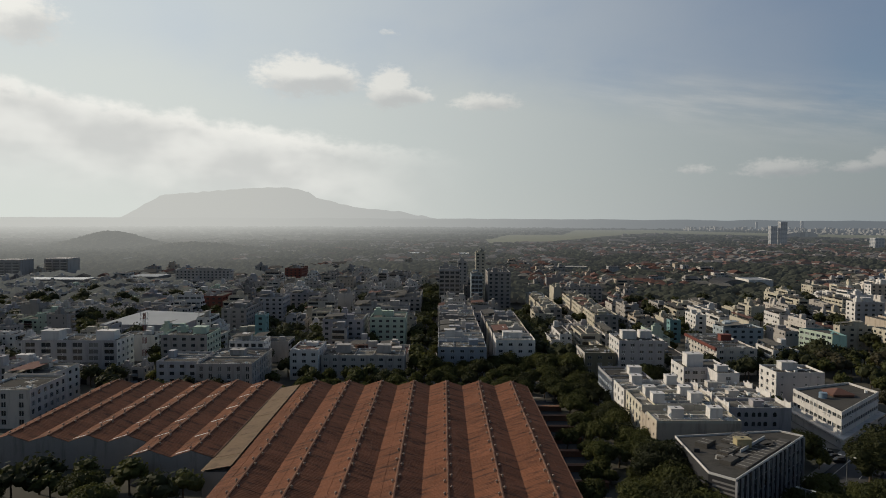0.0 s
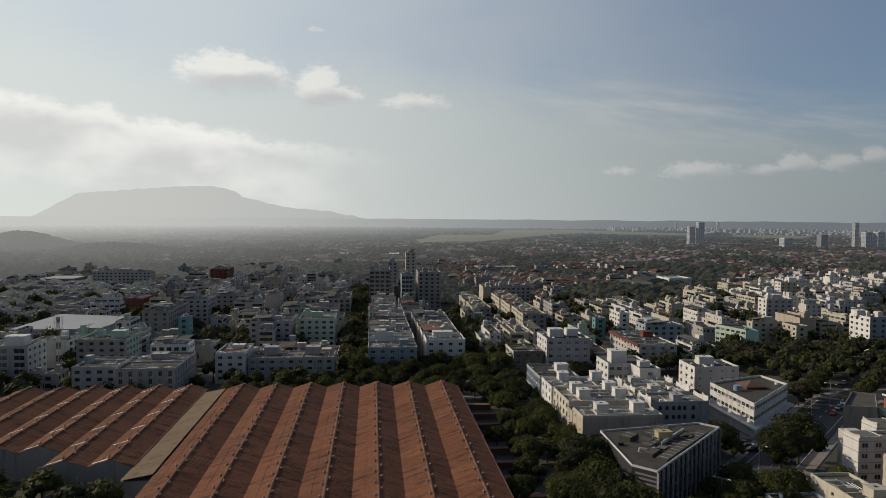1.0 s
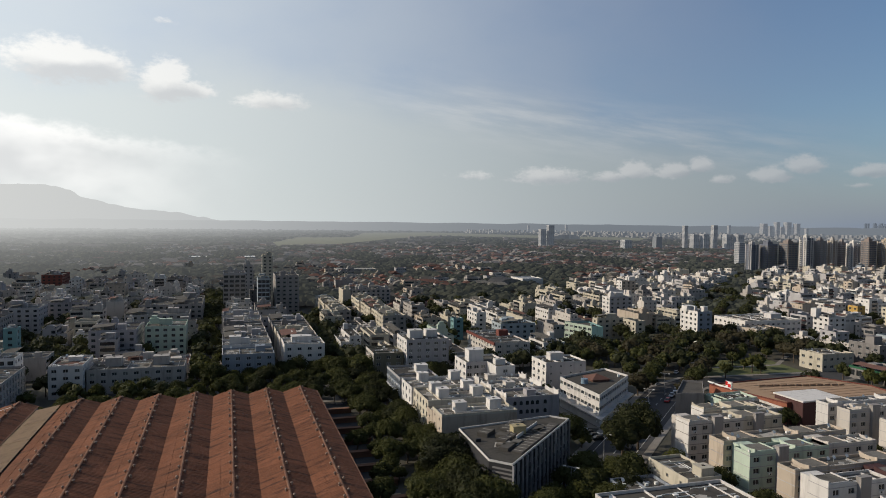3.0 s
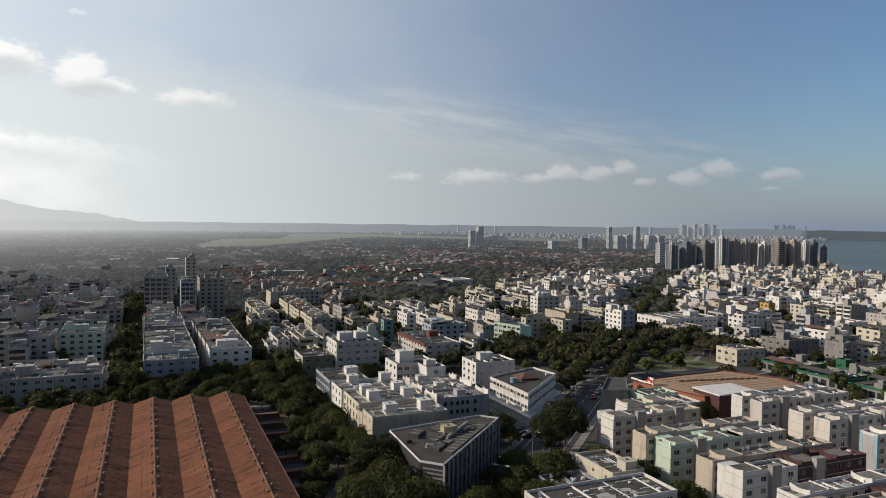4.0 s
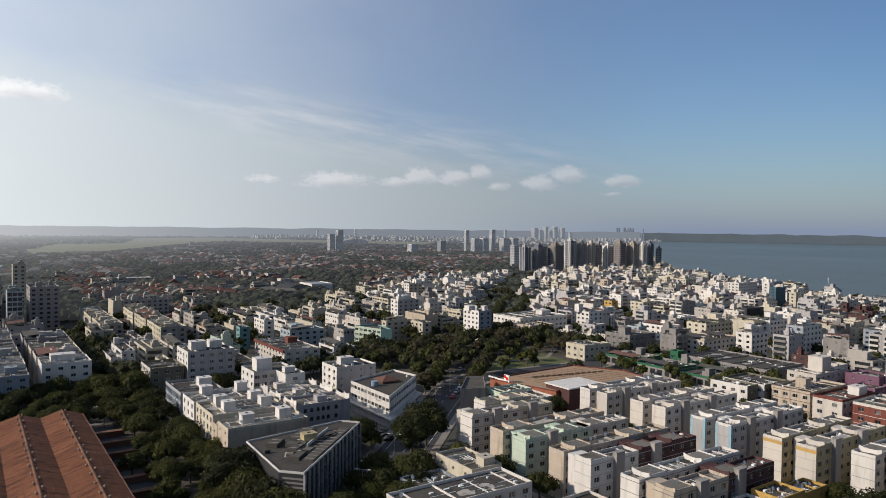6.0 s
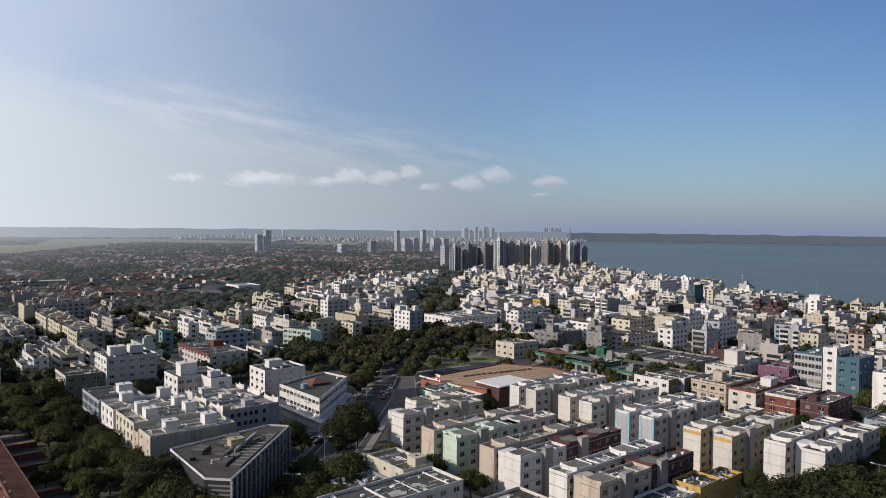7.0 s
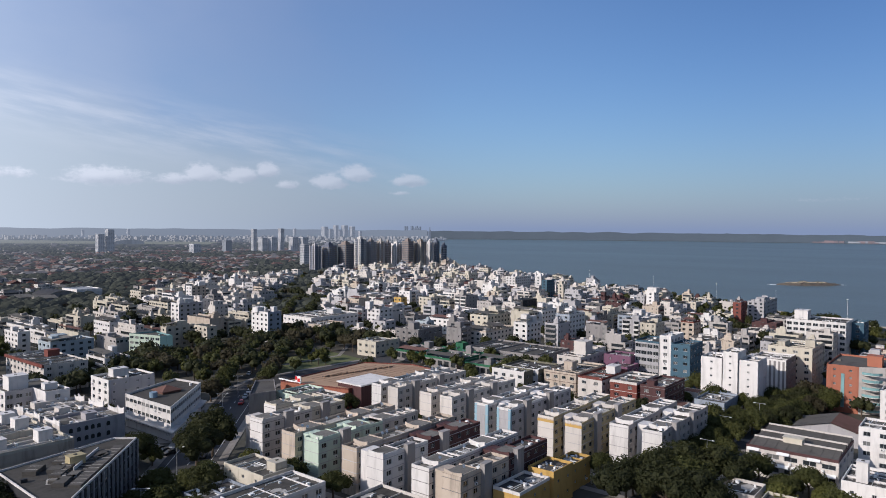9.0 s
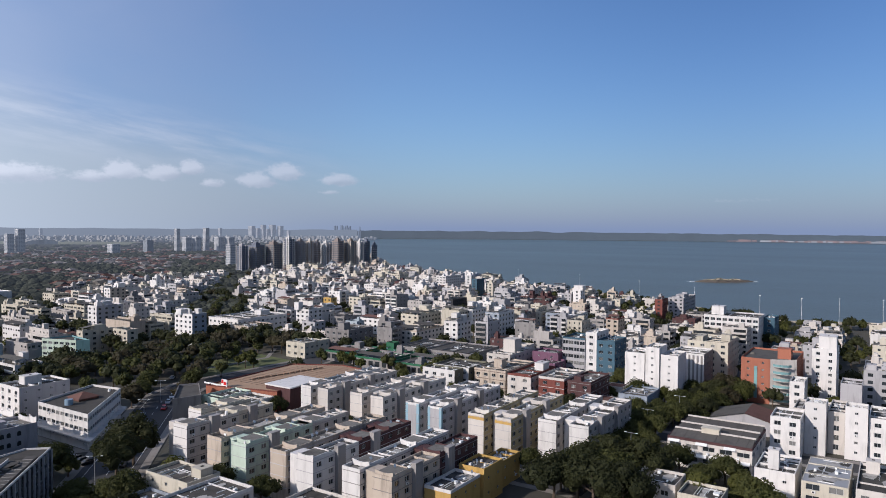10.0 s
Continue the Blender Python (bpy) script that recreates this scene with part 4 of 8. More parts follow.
def twin_block(x0, x1, y0, y1, floors, front, rear, label, mats=None, cap=None, trim=None, step=None, roof=ROOF_MID, stripe=None, band=None, shift=0.0):
    """Two parallel bars of flats with stair cores between them and curved tank walls on top."""
    w = (y1 - y0) * 0.37
    trim = trim or PALEGREY
    first = {3: None, 1: None, 2: None, 0: WIN}
    segs = [(x0, x1, front)] if not step else [(x0, step[0], front), (step[0], x1, step[1])]
    for a, b, m in segs:
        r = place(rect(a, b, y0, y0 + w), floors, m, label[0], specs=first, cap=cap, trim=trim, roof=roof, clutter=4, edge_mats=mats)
        h = 0.6 + floors * 2.85
        cx = (a + b) / 2
        for k in range(2 if b - a > 22 else 1):
            x = -(b - a) * 0.3 + k * (b - a) * 0.5
            g = Geo()
            g.box(x - 2.4, x + 2.4, w / 2 - 0.3, w / 2 + (y1 - y0 - 2 * w) - 0.3, 0, h + 0.4)
            part("stair_core", g.mesh("stair_core", [m]), r)
            scallop(r, -w / 2 + 0.15, w / 2 - 0.15, x - 3.4, h + 0.05, 1.6, m, "y")
            raised_deck(r, x - 3.2, x + 2.6, -w / 2 + 0.25, w / 2 - 0.25, h, m)
        for x in (x0 + 9.5, x0 + 24):
            if a + 2 < x < b - 2:
                g = Geo()
                g.box(x - cx - 1.5, x - cx + 1.5, -w / 2 - 1.1, -w / 2 + 0.3, 0, h + 1.9)
                g.box(x - cx - 1.7, x - cx + 1.7, -w / 2 - 1.25, -w / 2 + 0.4, h + 1.9, h + 2.1)
                part("stair_column", g.mesh("stair_column", [WORN_HAZE_SHADE]), r)
        if stripe:
            for yy in (-w / 2 - 0.06, w / 2 - 0.9):
                g = Geo()
                g.box(-(b - a) / 2 - 0.06, -(b - a) / 2 + 0.8, yy, yy + 0.95, 0.4, h + 0.5)
                part("corner_stripe", g.mesh("corner_stripe", [stripe]), r)
    x0 += shift
    r = place(rect(x0, x1, y1 - w, y1), floors, rear, label[1], specs={3: None, 1: None, 2: None, 0: WIN}, cap=cap, trim=trim, roof=roof, clutter=4, edge_mats=mats)
    if stripe:
        for yy in (-w / 2 - 0.06, w / 2 - 0.9):
            g = Geo()
            g.box(-(x1 - x0) / 2 - 0.06, -(x1 - x0) / 2 + 0.8, yy, yy + 0.95, 0.4, h + 0.5)
            part("corner_stripe", g.mesh("corner_stripe", [stripe]), r)
    if band:
        for m0, m1 in ((y0, y0 + w), (y1 - w, y1)):
            g = Geo()
            g.box(x0 - 0.07, x0 + 0.05, m0 - 0.05, m1 + 0.05, h - 1.0, h + 0.05)
            ob = part("roof_band", g.mesh("roof_band", [band]), r)
            ob.location = (-(x0 + x1) / 2, -(y1 - w / 2), 0)
    for k in (-0.32, 0.18):
        x = (x1 - x0) * k
        scallop(r, -w / 2 + 0.15, w / 2 - 0.15, x - 3.4, h + 0.05, 1.6, rear, "y")
        raised_deck(r, x - 3.2, x + 2.6, -w / 2 + 0.25, w / 2 - 0.25, h, rear)


def build_flats():
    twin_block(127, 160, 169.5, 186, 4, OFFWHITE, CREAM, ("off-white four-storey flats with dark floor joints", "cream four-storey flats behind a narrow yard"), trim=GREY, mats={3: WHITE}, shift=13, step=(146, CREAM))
    twin_block(125, 166, 142.5, 158, 4, MINT, TAN, ("pale mint-green four-storey flats", "stained tan four-storey flats beside the green ones"), step=(150, OFFWHITE))
    twin_block(126.5, 168, 120, 135, 4, WHITE, TAN, ("four-storey flats with a dark flat roof", "tan four-storey flats with a blank end wall"), step=(144, BROWN))
    twin_block(127, 166, 96, 111, 4, TAN, WHITE, ("tan and maroon four-storey flats with a worn roof", "white four-storey flats with dark floor joints"), step=(147, BROWN), trim=GREY)
    twin_block(184.5, 225, 168, 181, 4, OFFWHITE, WHITE, ("off-white four-storey flats with blank end walls", "white four-storey flats with curved tank walls"))
    twin_block(186, 225, 144.5, 159, 4, OFFWHITE, OFFWHITE, ("off-white four-storey flats with fluted end walls", "off-white four-storey flats with curved tank walls"))
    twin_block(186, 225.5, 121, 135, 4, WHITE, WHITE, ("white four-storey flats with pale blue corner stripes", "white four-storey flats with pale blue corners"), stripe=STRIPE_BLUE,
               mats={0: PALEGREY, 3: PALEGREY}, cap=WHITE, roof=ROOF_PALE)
    twin_block(186, 225, 96, 111, 4, OFFWHITE, OFFWHITE, ("cream four-storey flats with an ochre long side", "cream four-storey flats with an ochre band"), mats={0: PALE_OCHRE}, stripe=None, band=OCHRE)
    twin_block(192, 231, 74, 90, 4, WHITE, WHITE, ("white four-storey flats with a grey-green long side", "white four-storey flats with curved tank walls"), mats={0: WORN_PALE})


build_flats()


def build_avenue():
    # the dark triangular office with concrete fins
    pts = [(59, 152.5), (63.2, 148), (93.5, 178.7), (89.4, 183), (60, 178)]
    r = place(pts, 4, DARK, "dark concrete office with a pale roof edge and vertical fins", fh=3.2, parapet=0.5, default=None, specs={1: (2.6, 1.9, 2.2, 0.5)}, cap=WHITE,
              name="office_building", category="office building", clutter=6, glass=GLASS, ac=0)
    cx, cy = sum(p[0] for p in pts) / 5, sum(p[1] for p in pts) / 5
    a, b = Vector((63.2 - cx, 148 - cy)), Vector((93.5 - cx, 178.7 - cy))
    fin = Geo()
    fin.box(-0.11, 0.11, -0.4, 0.05, 0, 13.4)
    me = fin.mesh("fin", [PALEGREY])
    n = 14
    for i in range(n + 1):
        p = a.lerp(b, i / n)
        part("fin", me, r, "", pose(p.x, p.y, 0, 0, 0, 45))
    lo = Geo()
    for k in range(9):
        z = 4 + k * 1.0
        lo.box(-2.2, 3.6, -0.12, 0.1, z, z + 0.45)
    part("louvre", lo.mesh("louvre", [GREY]), r, "", pose(59 - cx + 2.2, 152.5 - cy - 2.2, 0, 0, 0, -46.9))
    # added box stands in for the lit cream wall of a sunken well
    tank(r, 1.0, 2.2, 13.4, 3.6, 2.6, 2.3, PALE_OCHRE, "stair_house")
    rr = random.Random(9)
    for k in range(34):
        d = Geo()
        w, l = rr.uniform(0.4, 2.6), rr.uniform(0.4, 1.6)
        d.box(-w, w, -l, l, 13.44, 13.44 + rr.choice((0.06, 0.1, 0.3, 0.6, 0.9)))
        u, v = rr.uniform(-11, 13), rr.uniform(-4, 7)
        if v < 4.5 - abs(u) * 0.3 + 1.5:
            part("roof_debris", d.mesh("roof_debris", [rr.choice((ROOF_PATCH, ROOF, ROOF_SHEET, ROOF_SHEET, ROOF_MID, TAN))]), r, "", pose((u - v) * 0.707, (u + v) * 0.707, 0, 0, 0, 45 + rr.choice((0, 0, 0, 20, -30))))
    wall = Geo()
    wall.box(-6.5, 8.5, -0.12, 0.12, 13.4, 14.5)
    part("roof_wall", wall.mesh("roof_wall", [WHITE]), r, "", pose(3.2, 2.2, 0, 0, 0, 45))
    # raised decks, kerbs and the open light well on its roof
    for k, (x0, x1, y0, y1, z, m) in enumerate(((-13, 15, -6.2, -3.6, 0.55, ROOF_SHEET), (-8, 15, -3.4, -0.6, 0.3, ROOF), (-7, 1, 0.4, 3.0, 0.8, ROOF_SHEET), (3, 13, 3.4, 6.5, 0.5, ROOF_SHEET), (-5, 0, 6.5, 9.5, 1.1, ROOF))):
        d = Geo()
        d.box(x0, x1, y0, y1, 13.42, 13.42 + z, 0)
        for j in range(int((x1 - x0) // 2.4)):
            d.box(x0 + 1.2 + j * 2.4, x0 + 1.3 + j * 2.4, y0 + 0.1, y1 - 0.1, 13.42 + z, 13.5 + z, 1)
        part("roof_deck", d.mesh("roof_deck", [m, ROOF_PATCH]), r, "", pose(0, 0, 0, 0, 0, 45))
    # flats with white tanks on dark, patched roofs
    tk = lambda *at: [(x, y, 3.6, 3.4, 3.0) for x, y in at]
    low = (3.4, 1.3, 1.5, 0.9)
    q = []
    q.append(place(rect(60.5, 84.5, 195, 205), 4, TAN, "beige four-storey flats with white roof tanks", specs={3: SMALL}, default=None, tanks=tk((67.5, 200), (79, 201)), roof=ROOF_PATCH, cap=CREAM, clutter=3))
    q.append(place(rect(61, 84.5, 211.5, 229.8), 4, CREAM, "cream four-storey flats with white roof tanks", specs={3: low}, default=None, tanks=tk((67.5, 217.5), (67.5, 225.8), (79.5, 218), (79, 226.4)), roof=ROOF_PALE, cap=CREAM, clutter=5))
    q.append(place(rect(60.5, 82, 230.6, 244.6), 4, WHITE, "white four-storey flats with roof tanks", specs={3: low}, default=None, tanks=tk((67.5, 242), (79.5, 242)), roof=ROOF_PALE, clutter=5))
    q.append(place(rect(60, 74.5, 245.4, 267), 4, BLUEGREY, "blue and white patterned four-storey flats", specs={3: (1.6, 1.0, 1.7, 0.6), 0: WIN}, default=None, tanks=[(71, 257, 4.5, 4, 2.8)], roof=ROOF, ac=0.5, cap=PALEGREY))
    q.append(place(rect(60.5, 84.5, 205.4, 211.1), 3, TAN, "narrow stair block between beige flats", specs={3: SMALL}, default=None, roof=ROOF, fh=3.3, clutter=3))
    # low dividing walls and pale repair strips on these roofs
    rr = random.Random(44)
    for root, (w, d) in zip(q[:3], ((24, 10), (23.5, 18.3), (21.5, 14))):
        for k in range(int(d // 4)):
            y = -d / 2 + 2 + k * 4 + rr.uniform(-0.6, 0.6)
            x0 = -w / 2 + rr.uniform(2, 7)
            g = Geo()
            g.box(x0, x0 + rr.uniform(9, 15), y, y + 0.22, 12.02, 12.75)
            part("roof_wall", g.mesh("roof_wall", [OFFWHITE]), root)
            g = Geo()
            for i in range(7):
                x = -w / 2 + 1 + rr.uniform(0, w - 6)
                g.box(x, x + rr.uniform(1.2, 3.6), y + 0.5, y + 0.5 + rr.uniform(0.5, 1.8), 12.03, 12.05 + 0.02 * i)
            part("roof_patch", g.mesh("roof_patch", [ROOF_PATCH if root is not q[0] else ROOF]), root)
    # lilac flats: stepped bars whose gable walls rise in scallops at both ends
    arch = Geo()
    n = 8
    arch.poly([(-0.55, 0, 0), (0.55, 0, 0)] + [(0.55 * math.cos(math.pi * i / n), 0, 0.85 + 0.5 * math.sin(math.pi * i / n)) for i in range(n + 1)])
    arch = arch.mesh("arched_window", [GLASS])
    for k, (x0, x1, y0, y1, m) in enumerate(((86.5, 105.5, 208.8, 220, LILAC), (86, 105, 221, 232, OFFWHITE), (86, 104.5, 233, 241, OFFWHITE))):
        r = place(rect(x0, x1, y0, y1), 4, m, "lilac-grey flats with arched windows and scalloped roof walls" if k == 0 else "off-white flats with scalloped roof walls", specs={3: SMALL}, default=None, roof=ROOF_PALE,
                  clutter=4, edge_mats={3: OFFWHITE}, tanks=[((x0 + x1) / 2 + 1 - 2 * k, y0 + 5, 3.4, 3.2, 1.8)])
        w, d = (x1 - x0) / 2, (y1 - y0) / 2
        for side in (-w + 0.02, w - 0.3):
            scallop(r, -d + 0.1, -d + 4.2, side, 12.3, 2.3, WHITE, "y")
            scallop(r, -d + 4.3, d - 1.0, side, 12.3, 1.5, WHITE, "y")
        if k == 0:
            for fl in range(1, 4):
                for x in (-6.4, -4.2, -2.0, -0.2, 1.6, 4.4):
                    part("arched_window", arch, r, "", pose(x, -d - 0.03, 0.6 + fl * 2.85 + 0.9))
    # white corner building with ribbon windows on the avenue
    pts = [(121.3, 210), (148, 235), (145.7, 249), (121, 239)]
    r = place(pts, 3, WHITE, "white corner building with ribbon windows on the avenue", fh=3.3, specs={0: (2.2, 1.9, 1.1, 1.6), 3: (2.4, 1.8, 1.1, 1.6)}, default=None, name="corner_building",
              category="commercial building", roof=ROOF, clutter=2, ac=0.1)
    s = Geo()
    s.box(-4, 3, -3, 4, 10.6, 11.4, 0)
    s.poly([(-4.5, -3.5, 11.4), (3.5, -3.5, 11.4), (-0.5, 0.5, 13.0)])
    s.poly([(3.5, -3.5, 11.4), (3.5, 4.5, 11.4), (-0.5, 0.5, 13.0)])
    s.poly([(3.5, 4.5, 11.4), (-4.5, 4.5, 11.4), (-0.5, 0.5, 13.0)])
    s.poly([(-4.5, 4.5, 11.4), (-4.5, -3.5, 11.4), (-0.5, 0.5, 13.0)])
    part("tiled_hut", s.mesh("tiled_hut", [CLAY]), r, "small orange tiled roof hut")
    g = Geo()
    g.tube(-8, -4, 10.6, 12.4, 1.3, 1.3, 14)
    part("water_tank", g.mesh("water_tank", [TANK_BLUE]), r, "blue plastic water tank")
    # canopy round its foot
    c = Geo()
    out = inset([(p[0] - sum(q[0] for q in pts) / 4, p[1] - sum(q[1] for q in pts) / 4) for p in pts], -2.0)
    c.prism(out, 3.6, 4.1)
    part("canopy", c.mesh("canopy", [OFFWHITE]), r)
    # pale grey on these white flats' south fronts stands in for shade
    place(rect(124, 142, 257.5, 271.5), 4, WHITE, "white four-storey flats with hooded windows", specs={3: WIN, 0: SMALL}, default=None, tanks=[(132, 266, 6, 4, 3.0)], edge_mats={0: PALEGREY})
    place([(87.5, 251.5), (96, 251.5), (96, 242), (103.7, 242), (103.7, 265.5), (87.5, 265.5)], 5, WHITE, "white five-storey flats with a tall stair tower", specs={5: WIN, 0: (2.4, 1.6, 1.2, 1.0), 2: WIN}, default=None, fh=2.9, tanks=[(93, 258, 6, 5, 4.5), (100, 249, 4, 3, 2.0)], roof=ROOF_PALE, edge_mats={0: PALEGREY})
    place(rect(74, 93, 291, 309), 6, WHITE, "white six-storey flats with a front greyed for shade", specs={3: WIN, 0: WIN}, default=None, tanks=[(80, 300, 6, 5, 3.5), (88, 303, 5, 5, 3)], edge_mats={0: PALEGREY})
    # the olive front is paint standing in for its shadow
    place(rect(60, 73, 293, 311), 4, OLIVE, "four-storey flats with a front darkened for shadow and pale balconies", specs={3: (2.6, 1.6, 1.6, 0.8), 0: WIN}, default=None, edge_mats={3: OFFWHITE})
    # shops on the other side
    r = place([(153, 212), (163, 209.5), (175, 226), (169, 230)], 2, GREY, "grey shop house with a corrugated roof", fh=4, specs={0: None}, default=None, name="shop_building", category="shop", roof=ROOF_SHEET)
    place(rect(103.5, 113, 138, 154), 3, CREAM, "cream three-storey house with a stair tower", specs={3: SMALL, 0: WIN}, default=None, tanks=[(110, 141, 3.5, 3.5, 2.2)])
    place(rect(78, 111, 124, 136), 3, OFFWHITE, "off-white three-storey house with a stepped flat roof", specs={0: WIN, 3: WIN}, default=None, roof=ROOF, clutter=6, cap=WHITE)
    place(rect(90, 102, 140, 150), 2, BLUEGREY, "low grey-blue house with a worn sheet roof", specs={0: SMALL, 3: SMALL}, default=None, roof=ROOF_SHEET)
    place(rect(112, 124, 104, 118), 2, OFFWHITE, "low off-white house with a flat roof", specs={0: WIN, 3: WIN}, default=None)
    # supermarket
    pts = [(187, 196), (238, 196), (240, 210), (229, 230), (179, 227)]
    r = place(pts, 1, BRICKRED, "supermarket with a broad brown sheet roof and maroon wall", fh=7, base=0.4, default=None, parapet=0.5,
              name="supermarket", category="supermarket", roof=MARKET_ROOF, edge_mats={4: ORANGE}, cap=BRICKRED, clutter=0)
    cx, cy = sum(p[0] for p in pts) / 5, sum(p[1] for p in pts) / 5
    b = Geo()
    b.box(189 - cx, 207 - cx, 191 - cy, 204 - cy, 0, 9.0, 0)
    part("maroon_wall", b.mesh("maroon_wall", [BROWN]), r, "dark maroon wall")
    b = Geo()
    b.box(188.6 - cx, 207.4 - cx, 190.6 - cy, 204.4 - cy, 9.0, 9.5, 0, True)
    part("plant_roof", b.mesh("plant_roof", [WHITE]), r, "white flat roof")
    # long dark slot between the two roof fields, with its raised kerbs
    b = Geo()
    for i in range(12):
        t0, t1 = i / 12, (i + 0.98) / 12
        p0, p1 = Vector((196 - cx, 220 - cy)).lerp(Vector((231 - cx, 213 - cy)), t0), Vector((196 - cx, 220 - cy)).lerp(Vector((231 - cx, 213 - cy)), t1)
        b.quad((p0.x, p0.y, 7.6), (p1.x, p1.y, 7.6), (p1.x, p1.y + 1.6, 7.6), (p0.x, p0.y + 1.6, 7.6), 0)
        b.box(p0.x, p1.x, p0.y - 0.3, p0.y, 7.45, 8.1, 1)
    tagged(part("roof_gutter", b.mesh("roof_gutter", [DARK, MARKET_ROOF]), r, "long dark roof slot"), kind="stuff")
    b = Geo()
    for i in range(9):
        y = 199 + i * 3.2 - cy
        b.box(191 - cx + (0 if y > -12 else 18), 236 - cx - max(0, i - 5) * 3, y, y + 0.12, 7.45, 7.55)
    tagged(part("roof_seam", b.mesh("roof_seam", [MARKET_ROOF]), r), kind="stuff")
    # its red sign: a plain shape on a white board
    sgn = thing("sign", "red and white sign on a long white arm", "sign", "", "", 181.5, 219, 7.4)
    b = Geo()
    b.box(-0.2, 0.2, -1.6, 12, 0.2, 0.7, 0, True)
    part("arm", b.mesh("arm", [PLASTIC]), sgn)
    b = Geo()
    b.box(-0.25, 0.25, -1.6, 1.6, 0.7, 3.0, 0, True)
    b.box(-0.32, -0.25, -1.3, 0.2, 0.9, 2.2, 1, True)
    b.box(-0.32, -0.25, 0.4, 1.5, 1.5, 2.9, 1, True)
    part("board", b.mesh("board", [PLASTIC, RED]), sgn)
    # low shops between the avenue and the supermarket
    place(rect(165, 181, 191, 203), 2, OFFWHITE, "low shop row with a flat grey roof", specs={0: WIN, 3: WIN}, default=None, fh=3.2, roof=ROOF, name="shop_building", category="shop")
    place(rect(166, 181.5, 204, 213), 2, MINT, "low yellow-green shop with roof walls", specs={3: WIN}, default=None, fh=3.4, roof=ROOF_SHEET, name="shop_building", category="shop")
    place(rect(158, 168, 188, 199), 2, GREY, "small grey yard building", specs={3: SMALL}, default=None, fh=3.2, roof=ROOF_SHEET, name="shop_building", category="shop")


build_avenue()


def tall(x0, x1, y0, y1, floors, wall, label, tw=(0, 0, 5, 5, 4), win=WIN, **kw):
    t = [((x0 + x1) / 2 + tw[0], (y0 + y1) / 2 + tw[1], tw[2], tw[3], tw[4])] if tw else []
    specs = kw.pop("specs", {0: win, 3: win, 1: None, 2: None})
    return place(rect(x0, x1, y0, y1), floors, wall, label, specs=specs, tanks=t, **kw)


def balconies(root, x, y0, y1, z0, floors, fh, depth, mat, rail):
    """A stack of curved-edge balcony slabs with rails, facing west from x."""
    for f in range(floors):
        z = z0 + f * fh
        g = Geo()
        pts = [(x, y0), (x, y1)] + [(x - depth * math.sin(math.pi * k / 8) ** 0.5, y1 + (y0 - y1) * k / 8) for k in range(1, 8)]
        g.prism([p for p in pts][::-1], z, z + 0.25)
        b = part("balcony", g.mesh("balcony", [mat]), root)
        r = Geo()
        edge = [(x - depth * math.sin(math.pi * k / 8) ** 0.5 * 0.98, y1 + (y0 - y1) * k / 8) for k in range(0, 9)]
        for p, q in zip(edge, edge[1:]):
            r.quad((*q, z + 0.25), (*p, z + 0.25), (*p, z + 1.2), (*q, z + 1.2))
        part("railing", r.mesh("railing", [rail]), b)


